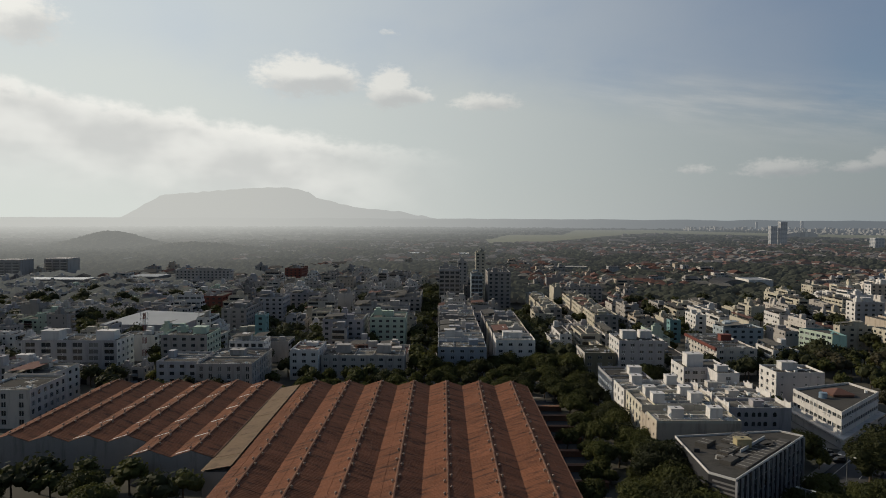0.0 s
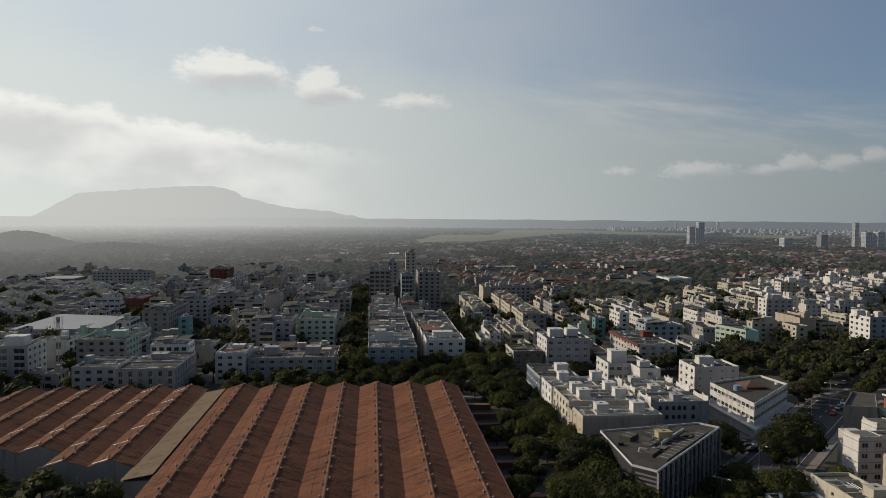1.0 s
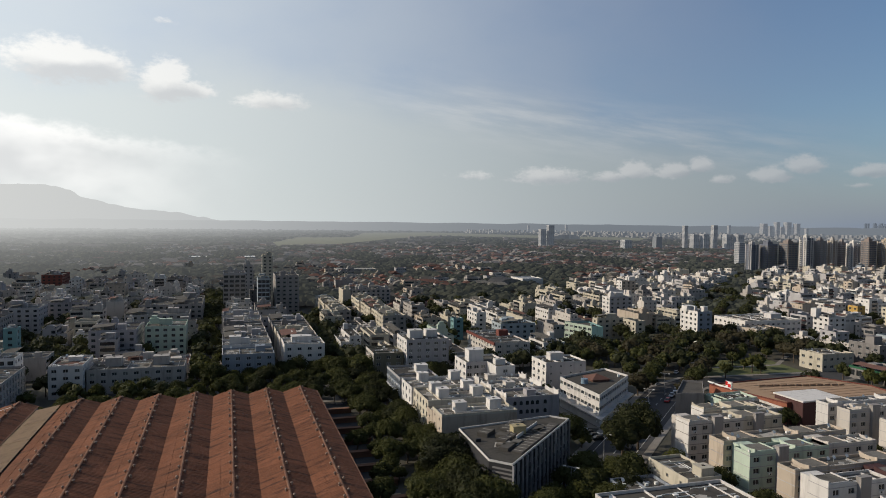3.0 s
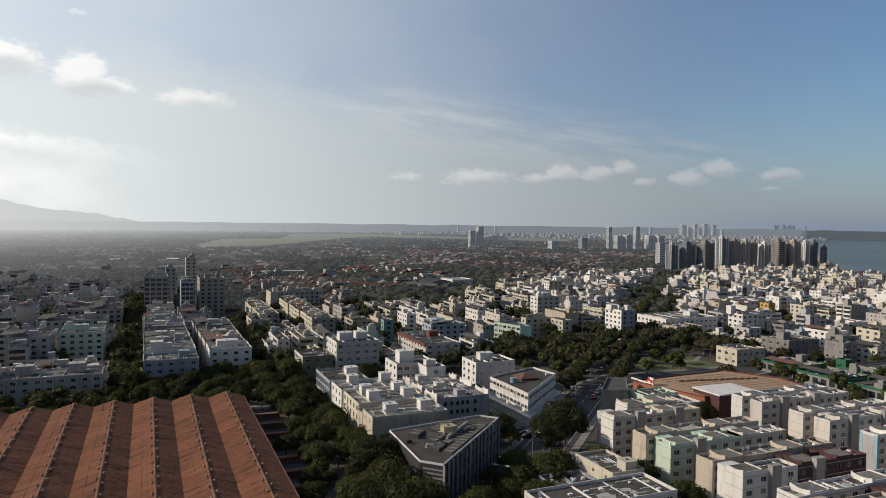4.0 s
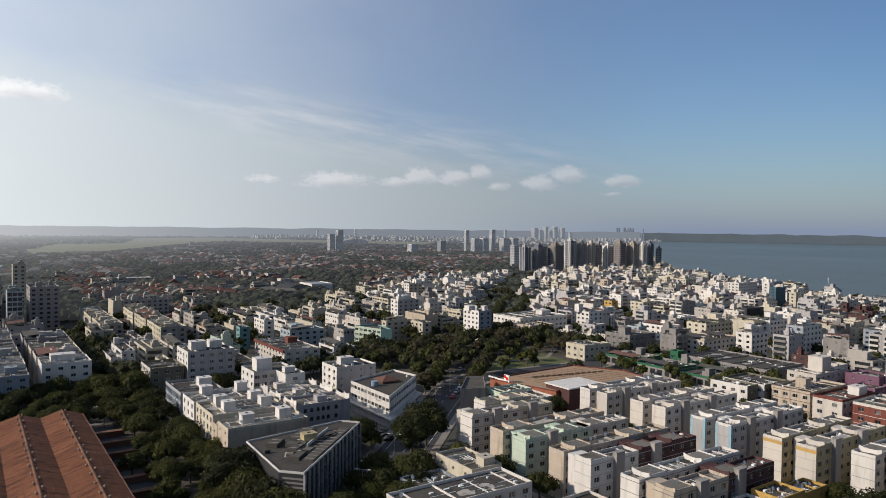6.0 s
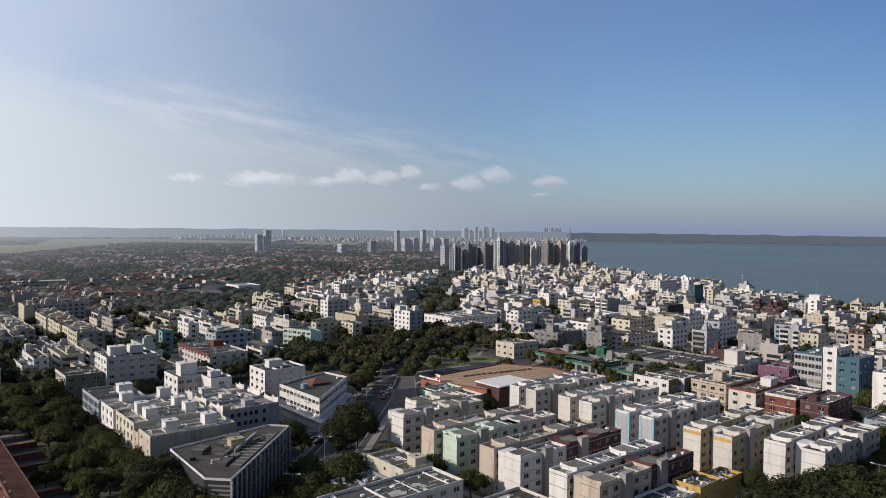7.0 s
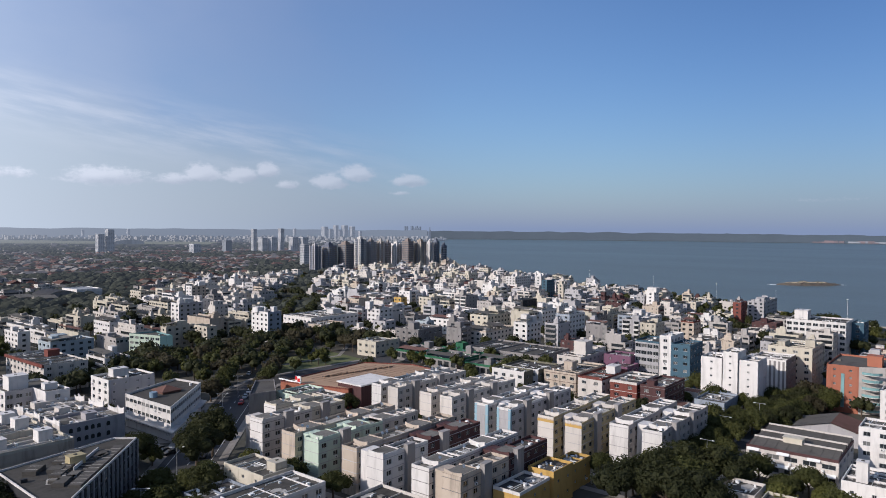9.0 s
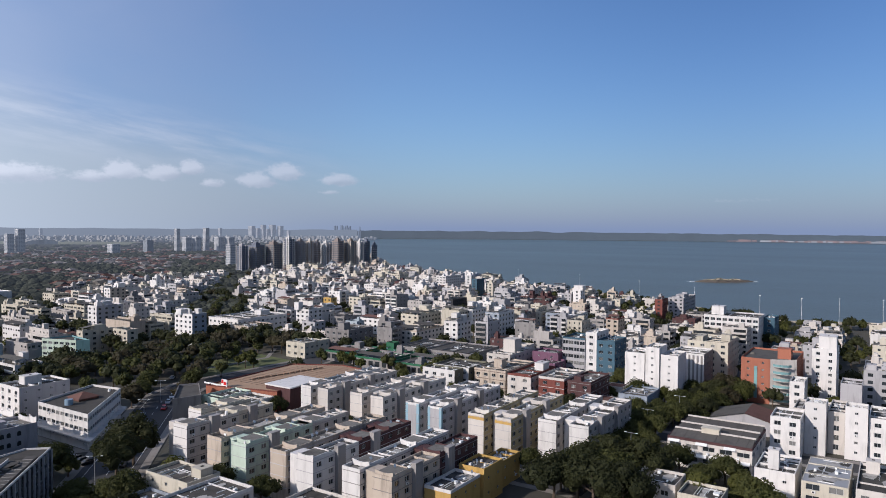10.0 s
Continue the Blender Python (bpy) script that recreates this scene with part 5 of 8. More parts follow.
def build_seaside():
    side = {0: WIN, 3: WIN, 1: None, 2: None}
    place(rect(245, 252, 153, 169), 3, OLIVE, "olive-grey flats with white hoods over the windows", fh=3.2, specs=side, roof=ROOF_SHEET, edge_mats={3: WHITE})
    place(rect(253, 270, 151, 169), 3, OLIVE, "olive-grey flats with a sheet roof", fh=3.2, specs=side, roof=ROOF_SHEET, edge_mats={3: WHITE})
    place(rect(256, 283, 135, 150), 3, TAN, "brown and cream flats with brick-red balconies", fh=3.2, specs=side, tanks=[(266, 143, 4, 4, 3.5)], roof=ROOF_PALE, edge_mats={3: TAN}, trim=BROWN)
    place(rect(254, 278, 122.5, 133), 3, OFFWHITE, "off-white flats with a red roof line", fh=3.2, specs=side, cap=BRICKRED, tanks=[(272, 126, 6, 4, 3)])
    place(rect(256, 277, 109, 120), 3, BRICKRED, "dark red flats with white floor bands", fh=3.2, specs=side, trim=WHITE, roof=ROOF_PALE, cap=OFFWHITE)
    place(rect(256, 277, 98, 107.5), 3, BROWN, "dark red-brown flats with a grey roof", fh=3.2, specs=side, trim=GREY, roof=ROOF_PALE, tanks=[(259, 104, 3.5, 3, 2)])
    tall(281, 305, 146, 158, 4, OFFWHITE, "off-white flats with a bulky tank tower", (2, 0, 7, 6, 6))
    place(rect(288, 300, 127, 136), 3, PURPLE, "small purple house with a stepped roof", specs=side)
    place(rect(298, 309, 130, 143), 4, PURPLE, "purple four-storey flats with a plain side", specs={0: None, 3: SMALL, 1: None, 2: None})
    place(rect(303, 319, 105, 113.5), 6, NAVY, "deep blue six-storey flats with white balconies", specs=side, fh=3.1)
    place(rect(303.5, 319, 113.6, 118.9), 7, WHITE, "white stair tower between blue wings", specs=side, fh=3.1)
    place(rect(303, 319, 119, 130), 6, NAVY, "deep blue six-storey wing with white window bands", specs={0: WIN, 3: (2.6, 2.2, 1.5, 0.7), 1: None, 2: None}, edge_mats={3: PALEGREY}, cap=NAVY, fh=3.1)
    # white flats with a notched front
    place(rect(289.5, 303, 87.5, 95.8), 6, WHITE, "white six-storey flats with small square windows", specs={3: SMALL, 0: SMALL, 1: None, 2: None})
    place(rect(290, 302, 81.6, 87.3), 7, WHITE, "white stair tower of six-storey flats", specs={3: (4.2, 0.8, 0.7, 1.4), 0: None, 1: None, 2: None})
    place(rect(291, 304, 74.2, 81.4), 6, WHITE, "white six-storey flats with a blank corner", specs={3: SMALL, 0: SMALL, 1: None, 2: None})
    place(rect(258, 266, 92, 99), 1, OFFWHITE, "small house with an orange tiled roof", specs={3: SMALL}, default=None, roof=CLAY, fh=3.6, parapet=0.15, clutter=0, name="house", category="house", group="small houses")
    place(rect(281, 288, 94, 101), 1, OFFWHITE, "small house with a red tiled roof", specs={3: SMALL}, default=None, roof=CLAY, fh=4.2, parapet=0.15, clutter=0, name="house", category="house", group="small houses")
    place(rect(262, 279, 78, 89), 2, BLUEGREY, "low blue-grey house with a sheet roof", specs={3: SMALL, 0: SMALL}, default=None, roof=ROOF_SHEET, name="house", category="house", group="small houses")
    r = place(rect(318, 336, 70, 84), 5, WHITE, "white flats with grey vertical stripes", specs={3: None, 0: WIN, 1: None, 2: None}, fh=2.85, edge_mats={0: GREY})
    for k in range(8):
        g = Geo()
        g.box(-9.12, -9.0, -6.4 + k * 1.75, -5.6 + k * 1.75, 1, 14.9)
        part("wall_stripe", g.mesh("wall_stripe", [GREY]), r)
    # tan on the south side paints in its shade
    place(rect(338, 362, 64, 82), 6, CREAM, "cream flats with a side browned for shade", specs=side, tanks=[(345, 77, 10, 3, 2.4), (350, 67, 4, 4, 3)], edge_mats={0: TAN})
    place(rect(322, 332, 86, 100), 3, WHITE, "white low flats with a roof house", specs=side, tanks=[(327, 92, 6, 6, 3)])
    r = place(rect(434, 458, 66, 96), 6, WHITE, "white six-storey flats with rows of balconies", fh=3.1, specs={3: (3, 2.2, 1.5, 0.7), 0: WIN, 1: None, 2: None}, tanks=[(446, 90, 8, 7, 5)])
    place(rect(452, 470, 60, 66), 6, NAVY, "slim blue glass flats behind the white block", specs=side)
    # orange brick flats with green glass balconies
    r = place([(307, 42), (312, 33), (336, 33), (336, 53), (307, 53)], 6, ORANGE, "orange brick flats with green glass balconies", fh=2.8, specs={4: SMALL, 0: None, 1: SMALL}, default=None, tanks=[(318, 38, 5, 5, 4)], roof=ROOF_SHEET,
              edge_mats={0: OFFWHITE})
    balconies(r, 309 - 319.6, 34.5 - 42.8, 42 - 42.8, 1.2, 6, 2.8, 2.4, OFFWHITE, TEAL)
    g = Geo()
    g.box(-12.75, -12.6, 4, 5.2, 2, 15)
    part("glass_strip", g.mesh("glass_strip", [TEAL]), r)
    place(rect(337.5, 352, 34, 52), 4, PINK, "pink and maroon flats with a terrace", specs=side)
    tall(327, 342, 20, 29, 7, WHITE, "tall white flats with a windowless tower", (-1, -1, 9, 6.5, 5.5), (4.0, 1.2, 1.1, 1.0))
    # two-storey office
    r = place(rect(211, 235, 33, 56.5), 2, OFFWHITE, "two-storey cream office with a dark brown roof edge", fh=3.7, base=0.5, specs={3: (3.9, 2.9, 1.2, 1.5), 0: (5, 3, 1.3, 1.4), 1: None, 2: None}, cap=BROWN, roof=ROOF_SHEET,
              name="office_building", category="office building", clutter=0)
    for k, x in enumerate((-11.6, -4.2, 3.4)):
        g = Geo()
        x1 = x + (7.0 if k < 2 else 8.1)
        g.quad((x, -11.4, 8.3), (x1, -11.4, 9.3), (x1, 11.4, 9.3), (x, 11.4, 8.3))
        for y in (-11.4, 11.4):
            g.poly([(x, y, 7.9), (x1, y, 7.9), (x1, y, 9.3), (x, y, 8.3)])
        g.quad((x1, -11.4, 7.9), (x1, 11.4, 7.9), (x1, 11.4, 9.3), (x1, -11.4, 9.3))
        part("roof_bay", g.mesh("roof_bay", [ROOF_SHEET]), r, "dark weathered roof slope")
        rib = Geo()
        a, b = (x + 0.05, 8.37), (x1 - 0.05, 9.37)
        rib.quad((a[0], 0, a[1]), (b[0], 0, b[1]), (b[0], 0.14, b[1]), (a[0], 0.14, a[1]))
        rib.quad((a[0], 0, a[1] - 0.06), (b[0], 0, b[1] - 0.06), (b[0], 0, b[1]), (a[0], 0, a[1]))
        rib.quad((b[0], 0.14, b[1] - 0.06), (a[0], 0.14, a[1] - 0.06), (a[0], 0.14, a[1]), (b[0], 0.14, b[1]))
        rib = rib.mesh("roof_rib", [ROOF_SHEET])
        for j in range(8):
            part("roof_rib", rib, r, "", Matrix.Translation((0, -10 + j * 2.9, 0)))
        g = Geo()
        g.box(x1, x1 + 0.3, -11.5, 11.5, 7.9, 9.75)
        part("roof_wall", g.mesh("roof_wall", [OFFWHITE]), r)
    g = Geo()
    g.box(-5.5, -2.5, -1.5, 3.5, 8.3, 10.6)
    g.box(-5.7, -2.3, -1.7, 3.7, 10.6, 10.8, 0, True)
    part("stair_house", g.mesh("stair_house", [CREAM]), r)
    for z, out in ((4.55, 1.3), (8.0, 0.9)):
        for k in range(6):
            g = Geo()
            y = -9.7 + k * 3.9
            g.poly([(-12, y - 1.6, z), (-12, y + 1.6, z), (-12 - out, y + 1.6, z - 0.55), (-12 - out, y - 1.6, z - 0.55)])
            g.poly([(-12, y - 1.6, z - 0.08), (-12 - out, y - 1.6, z - 0.63), (-12 - out, y + 1.6, z - 0.63), (-12, y + 1.6, z - 0.08)])
            if z < 5 or k % 2:
                part("awning", g.mesh("awning", [PLASTIC]), r)
    for k in range(5):
        g = Geo()
        g.box(-0.42, 0.42, -0.3, 0.3, 0, 0.55, 0, True)
        part("air_conditioner", g.mesh("air_conditioner", [PLASTIC]), r, "", Matrix.Translation((-12.45, -8 + k * 4.1, 4.9)))
    # pergola in front
    pg = thing("pergola", "dark slatted pergola roof beside the office", "pergola", "", "", 200, 47)
    s = Geo()
    s.box(-5, 5, -0.06, 0.06, 2.9, 3.05, 0, True)
    me = s.mesh("slat", [DARK])
    for k in range(18):
        part("slat", me, pg, "", Matrix.Translation((0, -7 + k * 0.82, 0)))
    po = Geo()
    po.box(-0.1, 0.1, -0.1, 0.1, 0, 2.9)
    pm = po.mesh("post", [DARK])
    for x in (-4.5, 4.5):
        for y in (-6.8, 0, 6.8):
            part("post", pm, pg, "", Matrix.Translation((x, y, 0)))
    # gabled hall
    h = thing("gabled_hall", "pale gabled hall with a dark red tiled slope", "hall", "", "", 266, 43)
    keep(257, 276, 31, 55)
    g = Geo()
    for x, f in ((-8, -1), (8, 1)):
        p = [(x, -11, 0), (x, 11, 0), (x, 11, 4.2), (x, 0, 7.0), (x, -11, 4.2)]
        g.poly(p[::f])
    g.quad((-8, -11, 0), (8, -11, 0), (8, -11, 4.2), (-8, -11, 4.2))
    g.quad((8, 11, 0), (-8, 11, 0), (-8, 11, 4.2), (8, 11, 4.2))
    part("wall", g.mesh("wall", [PALEGREY]), h)
    for s, m in ((1, METAL_ROOF), (-1, CLAY)):
        q = Geo()
        q.quad((-8.4, s * 11.6, 4.05), (8.4, s * 11.6, 4.05), (8.4, 0, 7.15), (-8.4, 0, 7.15))
        q.quad((-8.4, s * 11.6, 3.9), (8.4, s * 11.6, 3.9), (8.4, 0, 7.0), (-8.4, 0, 7.0))
        part("roof", q.mesh("roof", [ROOF_SHEET if s > 0 else CLAY]), h)
    # white blocks beside it
    place(rect(236, 249, 23.6, 32), 4, WHITE, "white four-storey flats with dark window openings", specs={3: (2.6, 1.6, 1.2, 1.0), 0: WIN, 1: None, 2: None}, roof=ROOF_PALE)
    place(rect(245.5, 253, 17.5, 23.4), 5, WHITE, "white windowless stair tower with roof pipes", specs={3: SMALL, 0: None, 1: None, 2: None}, fh=3.0)
    place(rect(250, 268, 12.6, 17.3), 4, OFFWHITE, "off-white flats with grouped windows between two towers", specs={3: (2.2, 1.3, 1.5, 0.8), 0: None, 1: None, 2: None}, fh=3.0, ac=0.5)
    place(rect(246.5, 253, 6.4, 12.4), 5, WHITE, "white stair tower with antennas on its roof", specs={3: SMALL, 0: None, 1: None, 2: None}, fh=3.0)
    place(rect(248, 266, -8, 6.2), 4, WHITE, "white four-storey flats with dark windows", specs=side, fh=3.0)
    place(rect(295, 306, 28.4, 33.5), 4, WHITE, "slim white house tower with roof terraces", specs=side)
    place(rect(302, 314, 10, 17), 4, PALEGREY, "pale flats with a wide blank wall", specs={3: None, 0: WIN, 1: None, 2: None})
    place(rect(276, 292, 14, 30), 2, OFFWHITE, "low off-white house with roof terraces", specs=side)
    place(rect(195.5, 211, 20.5, 30), 2, WHITE, "two-storey white house with a grey and red sheet roof", specs={3: SMALL, 0: SMALL, 1: None, 2: None}, fh=3.6, roof=ROOF_SHEET, tanks=[(200, 26, 2.6, 2.6, 5)])
    place(rect(189.5, 211, 8.5, 18.5), 3, CREAM, "cream building with a bright metal roof", specs={3: (3.6, 2.6, 1.3, 1.0), 0: WIN, 1: None, 2: None}, roof=METAL_ROOF, parapet=0.15)
    place(rect(188.5, 211, -12, 7), 3, OFFWHITE, "off-white flats with a brown roof", specs=side, roof=ROOF, tanks=[(206, 4, 3, 3, 3)])
    place(rect(172, 182, 44, 54.5), 2, OFFWHITE, "two-storey cream house with a walled roof terrace", specs=side, fh=3.3)
    place(rect(168, 177.5, 33, 42.5), 2, CREAM, "two-storey cream house with a flat dark roof", specs=side, fh=3.3)
    # ochre house with black roof terraces
    place(rect(138, 152, 87, 94.5), 2, OCHRE, "ochre-yellow house with a black flat roof and white rim", specs={3: None, 0: SMALL, 1: None, 2: None}, fh=3.4, cap=WHITE, roof=DARK)
    place(rect(153, 163, 86.5, 94), 2, OCHRE, "ochre-yellow house wing with a dark roof", specs={3: SMALL, 0: SMALL, 1: None, 2: None}, fh=3.9, roof=DARK)
    place(rect(164.5, 176, 88, 94), 2, OCHRE, "ochre-yellow annex with a black roof", specs={3: SMALL, 0: SMALL, 1: None, 2: None}, fh=3.0, roof=DARK)
    # green-roofed market halls by the park
    keep(243, 262, 170, 246)
    for x0, x1, y0, y1 in ((270, 296, 186, 204), (271, 297, 208, 229), (275, 298, 233, 252)):
        place(rect(x0, x1, y0, y1), 1, GREY, "low market hall with a green roof edge", fh=4.0, parapet=1.0, specs={3: (3.4, 2.4, 2.2, 0.8)}, default=None, cap=GREEN_ROOF, roof=ROOF_SHEET, name="market_hall", category="hall", group="market halls", clutter=2, detail=1)
    place(rect(300, 305, 226, 231), 2, GREEN_ROOF, "small dark green tower house by the market", specs={3: SMALL}, default=None, fh=3.4, detail=0, clutter=0)
    place(rect(300, 330, 178, 224), 2, GREY, "low grey hall with a sheet roof", specs={3: WIN, 0: WIN, 1: None, 2: None}, roof=ROOF_SHEET)


build_seaside()


def build_left():
    E = {0: WIN, 1: WIN, 2: None, 3: None}
    place(rect(-2, 19.5, 306, 322), 4, BLUEGREY, "blue-grey flats with white balconies at the street corner", fh=2.8, specs={0: WIN, 3: WIN}, default=None, tanks=[(14, 316, 4, 4, 2.4)], roof=ROOF_PALE, edge_mats={3: WHITE})
    place(rect(-2, 19.3, 323, 338), 4, WHITE, "white flats with stepped roof terraces in a street row", fh=3.1, specs={0: WIN, 3: WIN}, default=None, detail=1, tanks=[(3.5, 330, 5, 5, 3.4)], roof=ROOF_PALE)
    for k, (y0, y1, f) in enumerate(((339, 356, 4), (357, 374, 4), (375, 394, 4), (395, 412, 4), (413, 431, 5))):
        place(rect(-2, 19 - k * 0.3, y0, y1), f, (PALEGREY, OFFWHITE, GREY, OFFWHITE, PALEGREY)[k], "grey-white flats in a long street row", fh=3.1 if f == 4 else 2.7, specs={0: WIN, 3: WIN}, default=None, roof=(ROOF_PALE, ROOF_SHEET)[k % 2], detail=1,
              tanks=[(6, (y0 + y1) / 2, 5, 4, 2.5)])
    place(rect(24.5, 42.5, 318, 336), 4, WHITE, "white flats with two rows of dark windows", fh=3.1, specs={0: WIN, 3: WIN}, default=None, tanks=[(33, 330, 9, 6, 2.5)], roof=ROOF_PALE)
    for k, (y0, y1) in enumerate(((337, 356), (357, 374), (375, 394), (395, 415))):
        place(rect(24 - k * 0.5, 42, y0, y1), 4, (OFFWHITE, CREAM, GREY, PALEGREY)[k], "pale flats in a street row with flat roofs", fh=3.1, specs={0: WIN, 3: WIN}, default=None, detail=1, roof=(ROOF_SHEET, ROOF_PALE)[k % 2],
              tanks=[(33, (y0 + y1) / 2, 6, 4, 2.0)])
    place(rect(-65, -53, 296, 318), 4, WHITE, "white flats with a small red tiled roof terrace", specs=E, roof=CLAY, tanks=[(-58, 311, 5, 4, 1.6)])
    place(rect(-52.5, -16.5, 300, 316), 3, WORN_PALE, "grey flats with two big roof tanks", specs=E, roof=ROOF_PALE, tanks=[(-44, 311, 6, 5, 3.4), (-26, 311, 6, 5, 3.4)])
    place(rect(-60, -16, 320, 345), 2, OFFWHITE, "low building under a red tiled roof", specs=E, roof=CLAY, parapet=0.2, detail=1)
    place(rect(-63, -42, 366, 392), 5, LILAC, "lilac-grey five-storey flats with roof tanks", specs=E, tanks=[(-55, 376, 5, 4, 2)], detail=1)
    place(rect(-39, -20, 374, 396), 5, MINT, "pale mint flats with a dark stair strip", specs=E, tanks=[(-30, 384, 6, 4, 3)], detail=1, roof=ROOF_PALE)
    place(rect(-152, -134.5, 226, 248), 4, OFFWHITE, "white flats with vertical window strips", specs={0: (4.4, 1.4, 1.6, 0.6), 1: (3.4, 1.5, 1.5, 0.8), 2: None, 3: None}, roof=ROOF)
    place(rect(-158, -140, 250, 268), 4, OFFWHITE, "off-white flats beside the factory sheds", specs=E, detail=1)
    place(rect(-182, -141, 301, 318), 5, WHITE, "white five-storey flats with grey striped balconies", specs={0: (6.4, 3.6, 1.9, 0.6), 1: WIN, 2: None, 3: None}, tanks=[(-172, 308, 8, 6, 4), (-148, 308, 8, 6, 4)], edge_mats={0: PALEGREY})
    place([(-188, 382), (-143, 381), (-141, 428), (-187, 440)], 2, PALEGREY, "low hall with a wide white metal roof", fh=4.6, specs={0: None}, default=None, roof=METAL_ROOF, parapet=0.1, name="hall", category="hall", clutter=0)
    place(rect(-112, -96, 272, 292), 4, PALEGREY, "grey flats with white window frames", specs=E, detail=1)
    place(rect(-95, -73.5, 268, 300), 4, WORN_PALE, "grey flats with tall dark window strips", specs={0: (3.4, 1.2, 2.2, 0.5), 1: (3.4, 1.2, 2.2, 0.5), 2: None, 3: None}, tanks=[(-85, 290, 6, 5, 2.2)], roof=ROOF_SHEET)
    place(rect(-97.5, -92, 362, 369), 6, TEAL, "slim bright teal flats among grey ones", specs=E, detail=1)
    place(rect(-128, -107, 316, 336), 5, MINT, "pale grey-green five-storey flats with roof tanks", specs=E, edge_mats={0: WORN_PALE}, tanks=[(-113, 326, 6, 5, 3)], detail=1)
    # the plain white roof stands in for sun glinting off sheet metal
    place(rect(-408, -348, 676, 700), 1, GREY, "long low hall with a sheet roof painted white for sun glint", fh=6.5, default=None, roof=PLASTIC, parapet=0.1, name="hall", category="hall", clutter=0, detail=0)
    place(rect(-322, -290, 712, 746), 1, GREY, "dark hall with a grey sheet roof", fh=6.5, default=None, roof=METAL_ROOF, parapet=0.1, name="hall", category="hall", clutter=0, detail=0)
    # lattice mast beside the sheds
    m = thing("radio_mast", "slim red and white lattice mast with antennas", "mast", "", "", -131, 306)
    for k in range(10):
        g = Geo()
        w = 0.75 - 0.04 * k
        for sx in (-1, 1):
            for sy in (-1, 1):
                g.box(sx * w - 0.11, sx * w + 0.11, sy * w - 0.11, sy * w + 0.11, k * 2.7, k * 2.7 + 2.7)
        for z in (0.2, 1.5):
            g.box(-w, w, -w - 0.05, -w + 0.05, k * 2.7 + z, k * 2.7 + z + 0.1, 0, True)
            g.box(-w - 0.05, -w + 0.05, -w, w, k * 2.7 + z, k * 2.7 + z + 0.1, 0, True)
        part("mast_section", g.mesh("mast_section", [(WHITE, BRICKRED)[k % 2]]), m)
    g = Geo()
    for z in (22, 24.5, 26.5):
        g.box(-1.6, 1.6, -0.06, 0.06, z, z + 0.12, 0, True)
        g.box(-1.7, -1.45, -0.12, 0.12, z - 0.8, z + 0.9, 0, True)
        g.box(1.45, 1.7, -0.12, 0.12, z - 0.8, z + 0.9, 0, True)
    part("antenna", g.mesh("antenna", [PLASTIC]), m)
    # middle distance, straight ahead
    # the front is lightened to grey: haze put into the paint
    place(rect(-2.5, 13, 524, 556), 9, DARK, "dark glazed office block with a pale frame", specs={0: (3, 2.4, 1.6, 0.7), 1: WIN, 2: None, 3: WIN}, fh=3.2, detail=1, edge_mats={0: WORN_HAZE_SHADE}, cap=PALEGREY)
    place(rect(20.5, 28.5, 500, 520), 9, SKYBLUE, "slim blue-grey glazed tower block", specs={0: (2.4, 2.0, 1.9, 0.5), 3: WIN}, default=None, fh=3.0, detail=1)
    # grey instead of olive, so that the paint carries the haze
    place(rect(34, 51, 524, 556), 9, WORN_HAZE_SHADE, "haze-grey apartment tower with deep balconies", specs={0: WIN, 3: WIN}, default=None, fh=3.0, detail=1)
    place(rect(13, 21, 600, 612), 10, WORN_PALE, "pale slim flats far up the street", specs={0: WIN, 3: WIN}, default=None, fh=3.0, detail=1)
    place(rect(30, 39, 640, 652), 12, CREAM, "cream slim flats with a narrow front", specs={0: WIN, 3: WIN}, default=None, fh=3.0, detail=1)
    # park side
    place([(192, 342.5), (197.3, 339.3), (200, 360), (186, 363)], 4, TEAL, "teal flats with a pale ribbon front", specs={3: (3, 2.2, 1.2, 1), 0: None}, default=None, edge_mats={3: MINT})
    r = place(rect(122, 140, 309, 349), 4, OFFWHITE, fh=2.65, label="long flats with a bright red roof edge", specs={3: WIN, 0: WIN}, default=None, cap=OFFWHITE)
    e = Geo()
    e.box(-9.7, -9.0, -20.2, 20.2, 10.9, 12.2)
    part("roof_edge", e.mesh("roof_edge", [BRICKRED]), r, "bright red roof edge")
    tank(r, 4, 4, 11.2, 5, 4, 3.0, BRICKRED, "stair_house")
    place(rect(288, 308, 326, 342), 3, TAN, "brown brick building facing the park", specs={3: WIN, 0: WIN}, default=None)
    place(rect(298, 340, 347, 375), 3, WHITE, "white rounded building by the park", fh=3.4, specs={3: WIN, 0: WIN}, default=None, tanks=[(330, 360, 8, 6, 3)])
    place(rect(271, 290, 263, 277), 2, CREAM, "low cream building by the park", specs={3: WIN, 0: WIN}, default=None, fh=3.5)
    place(rect(305, 327, 262, 280), 3, GREY, "grey house with a glazed front by the park", specs={3: WIN, 0: WIN}, default=None, fh=3.3, tanks=[(310, 270, 5, 5, 4)])


build_left()


MIDR, MIDL = {0: WIN, 3: WIN}, {0: WIN, 1: WIN}


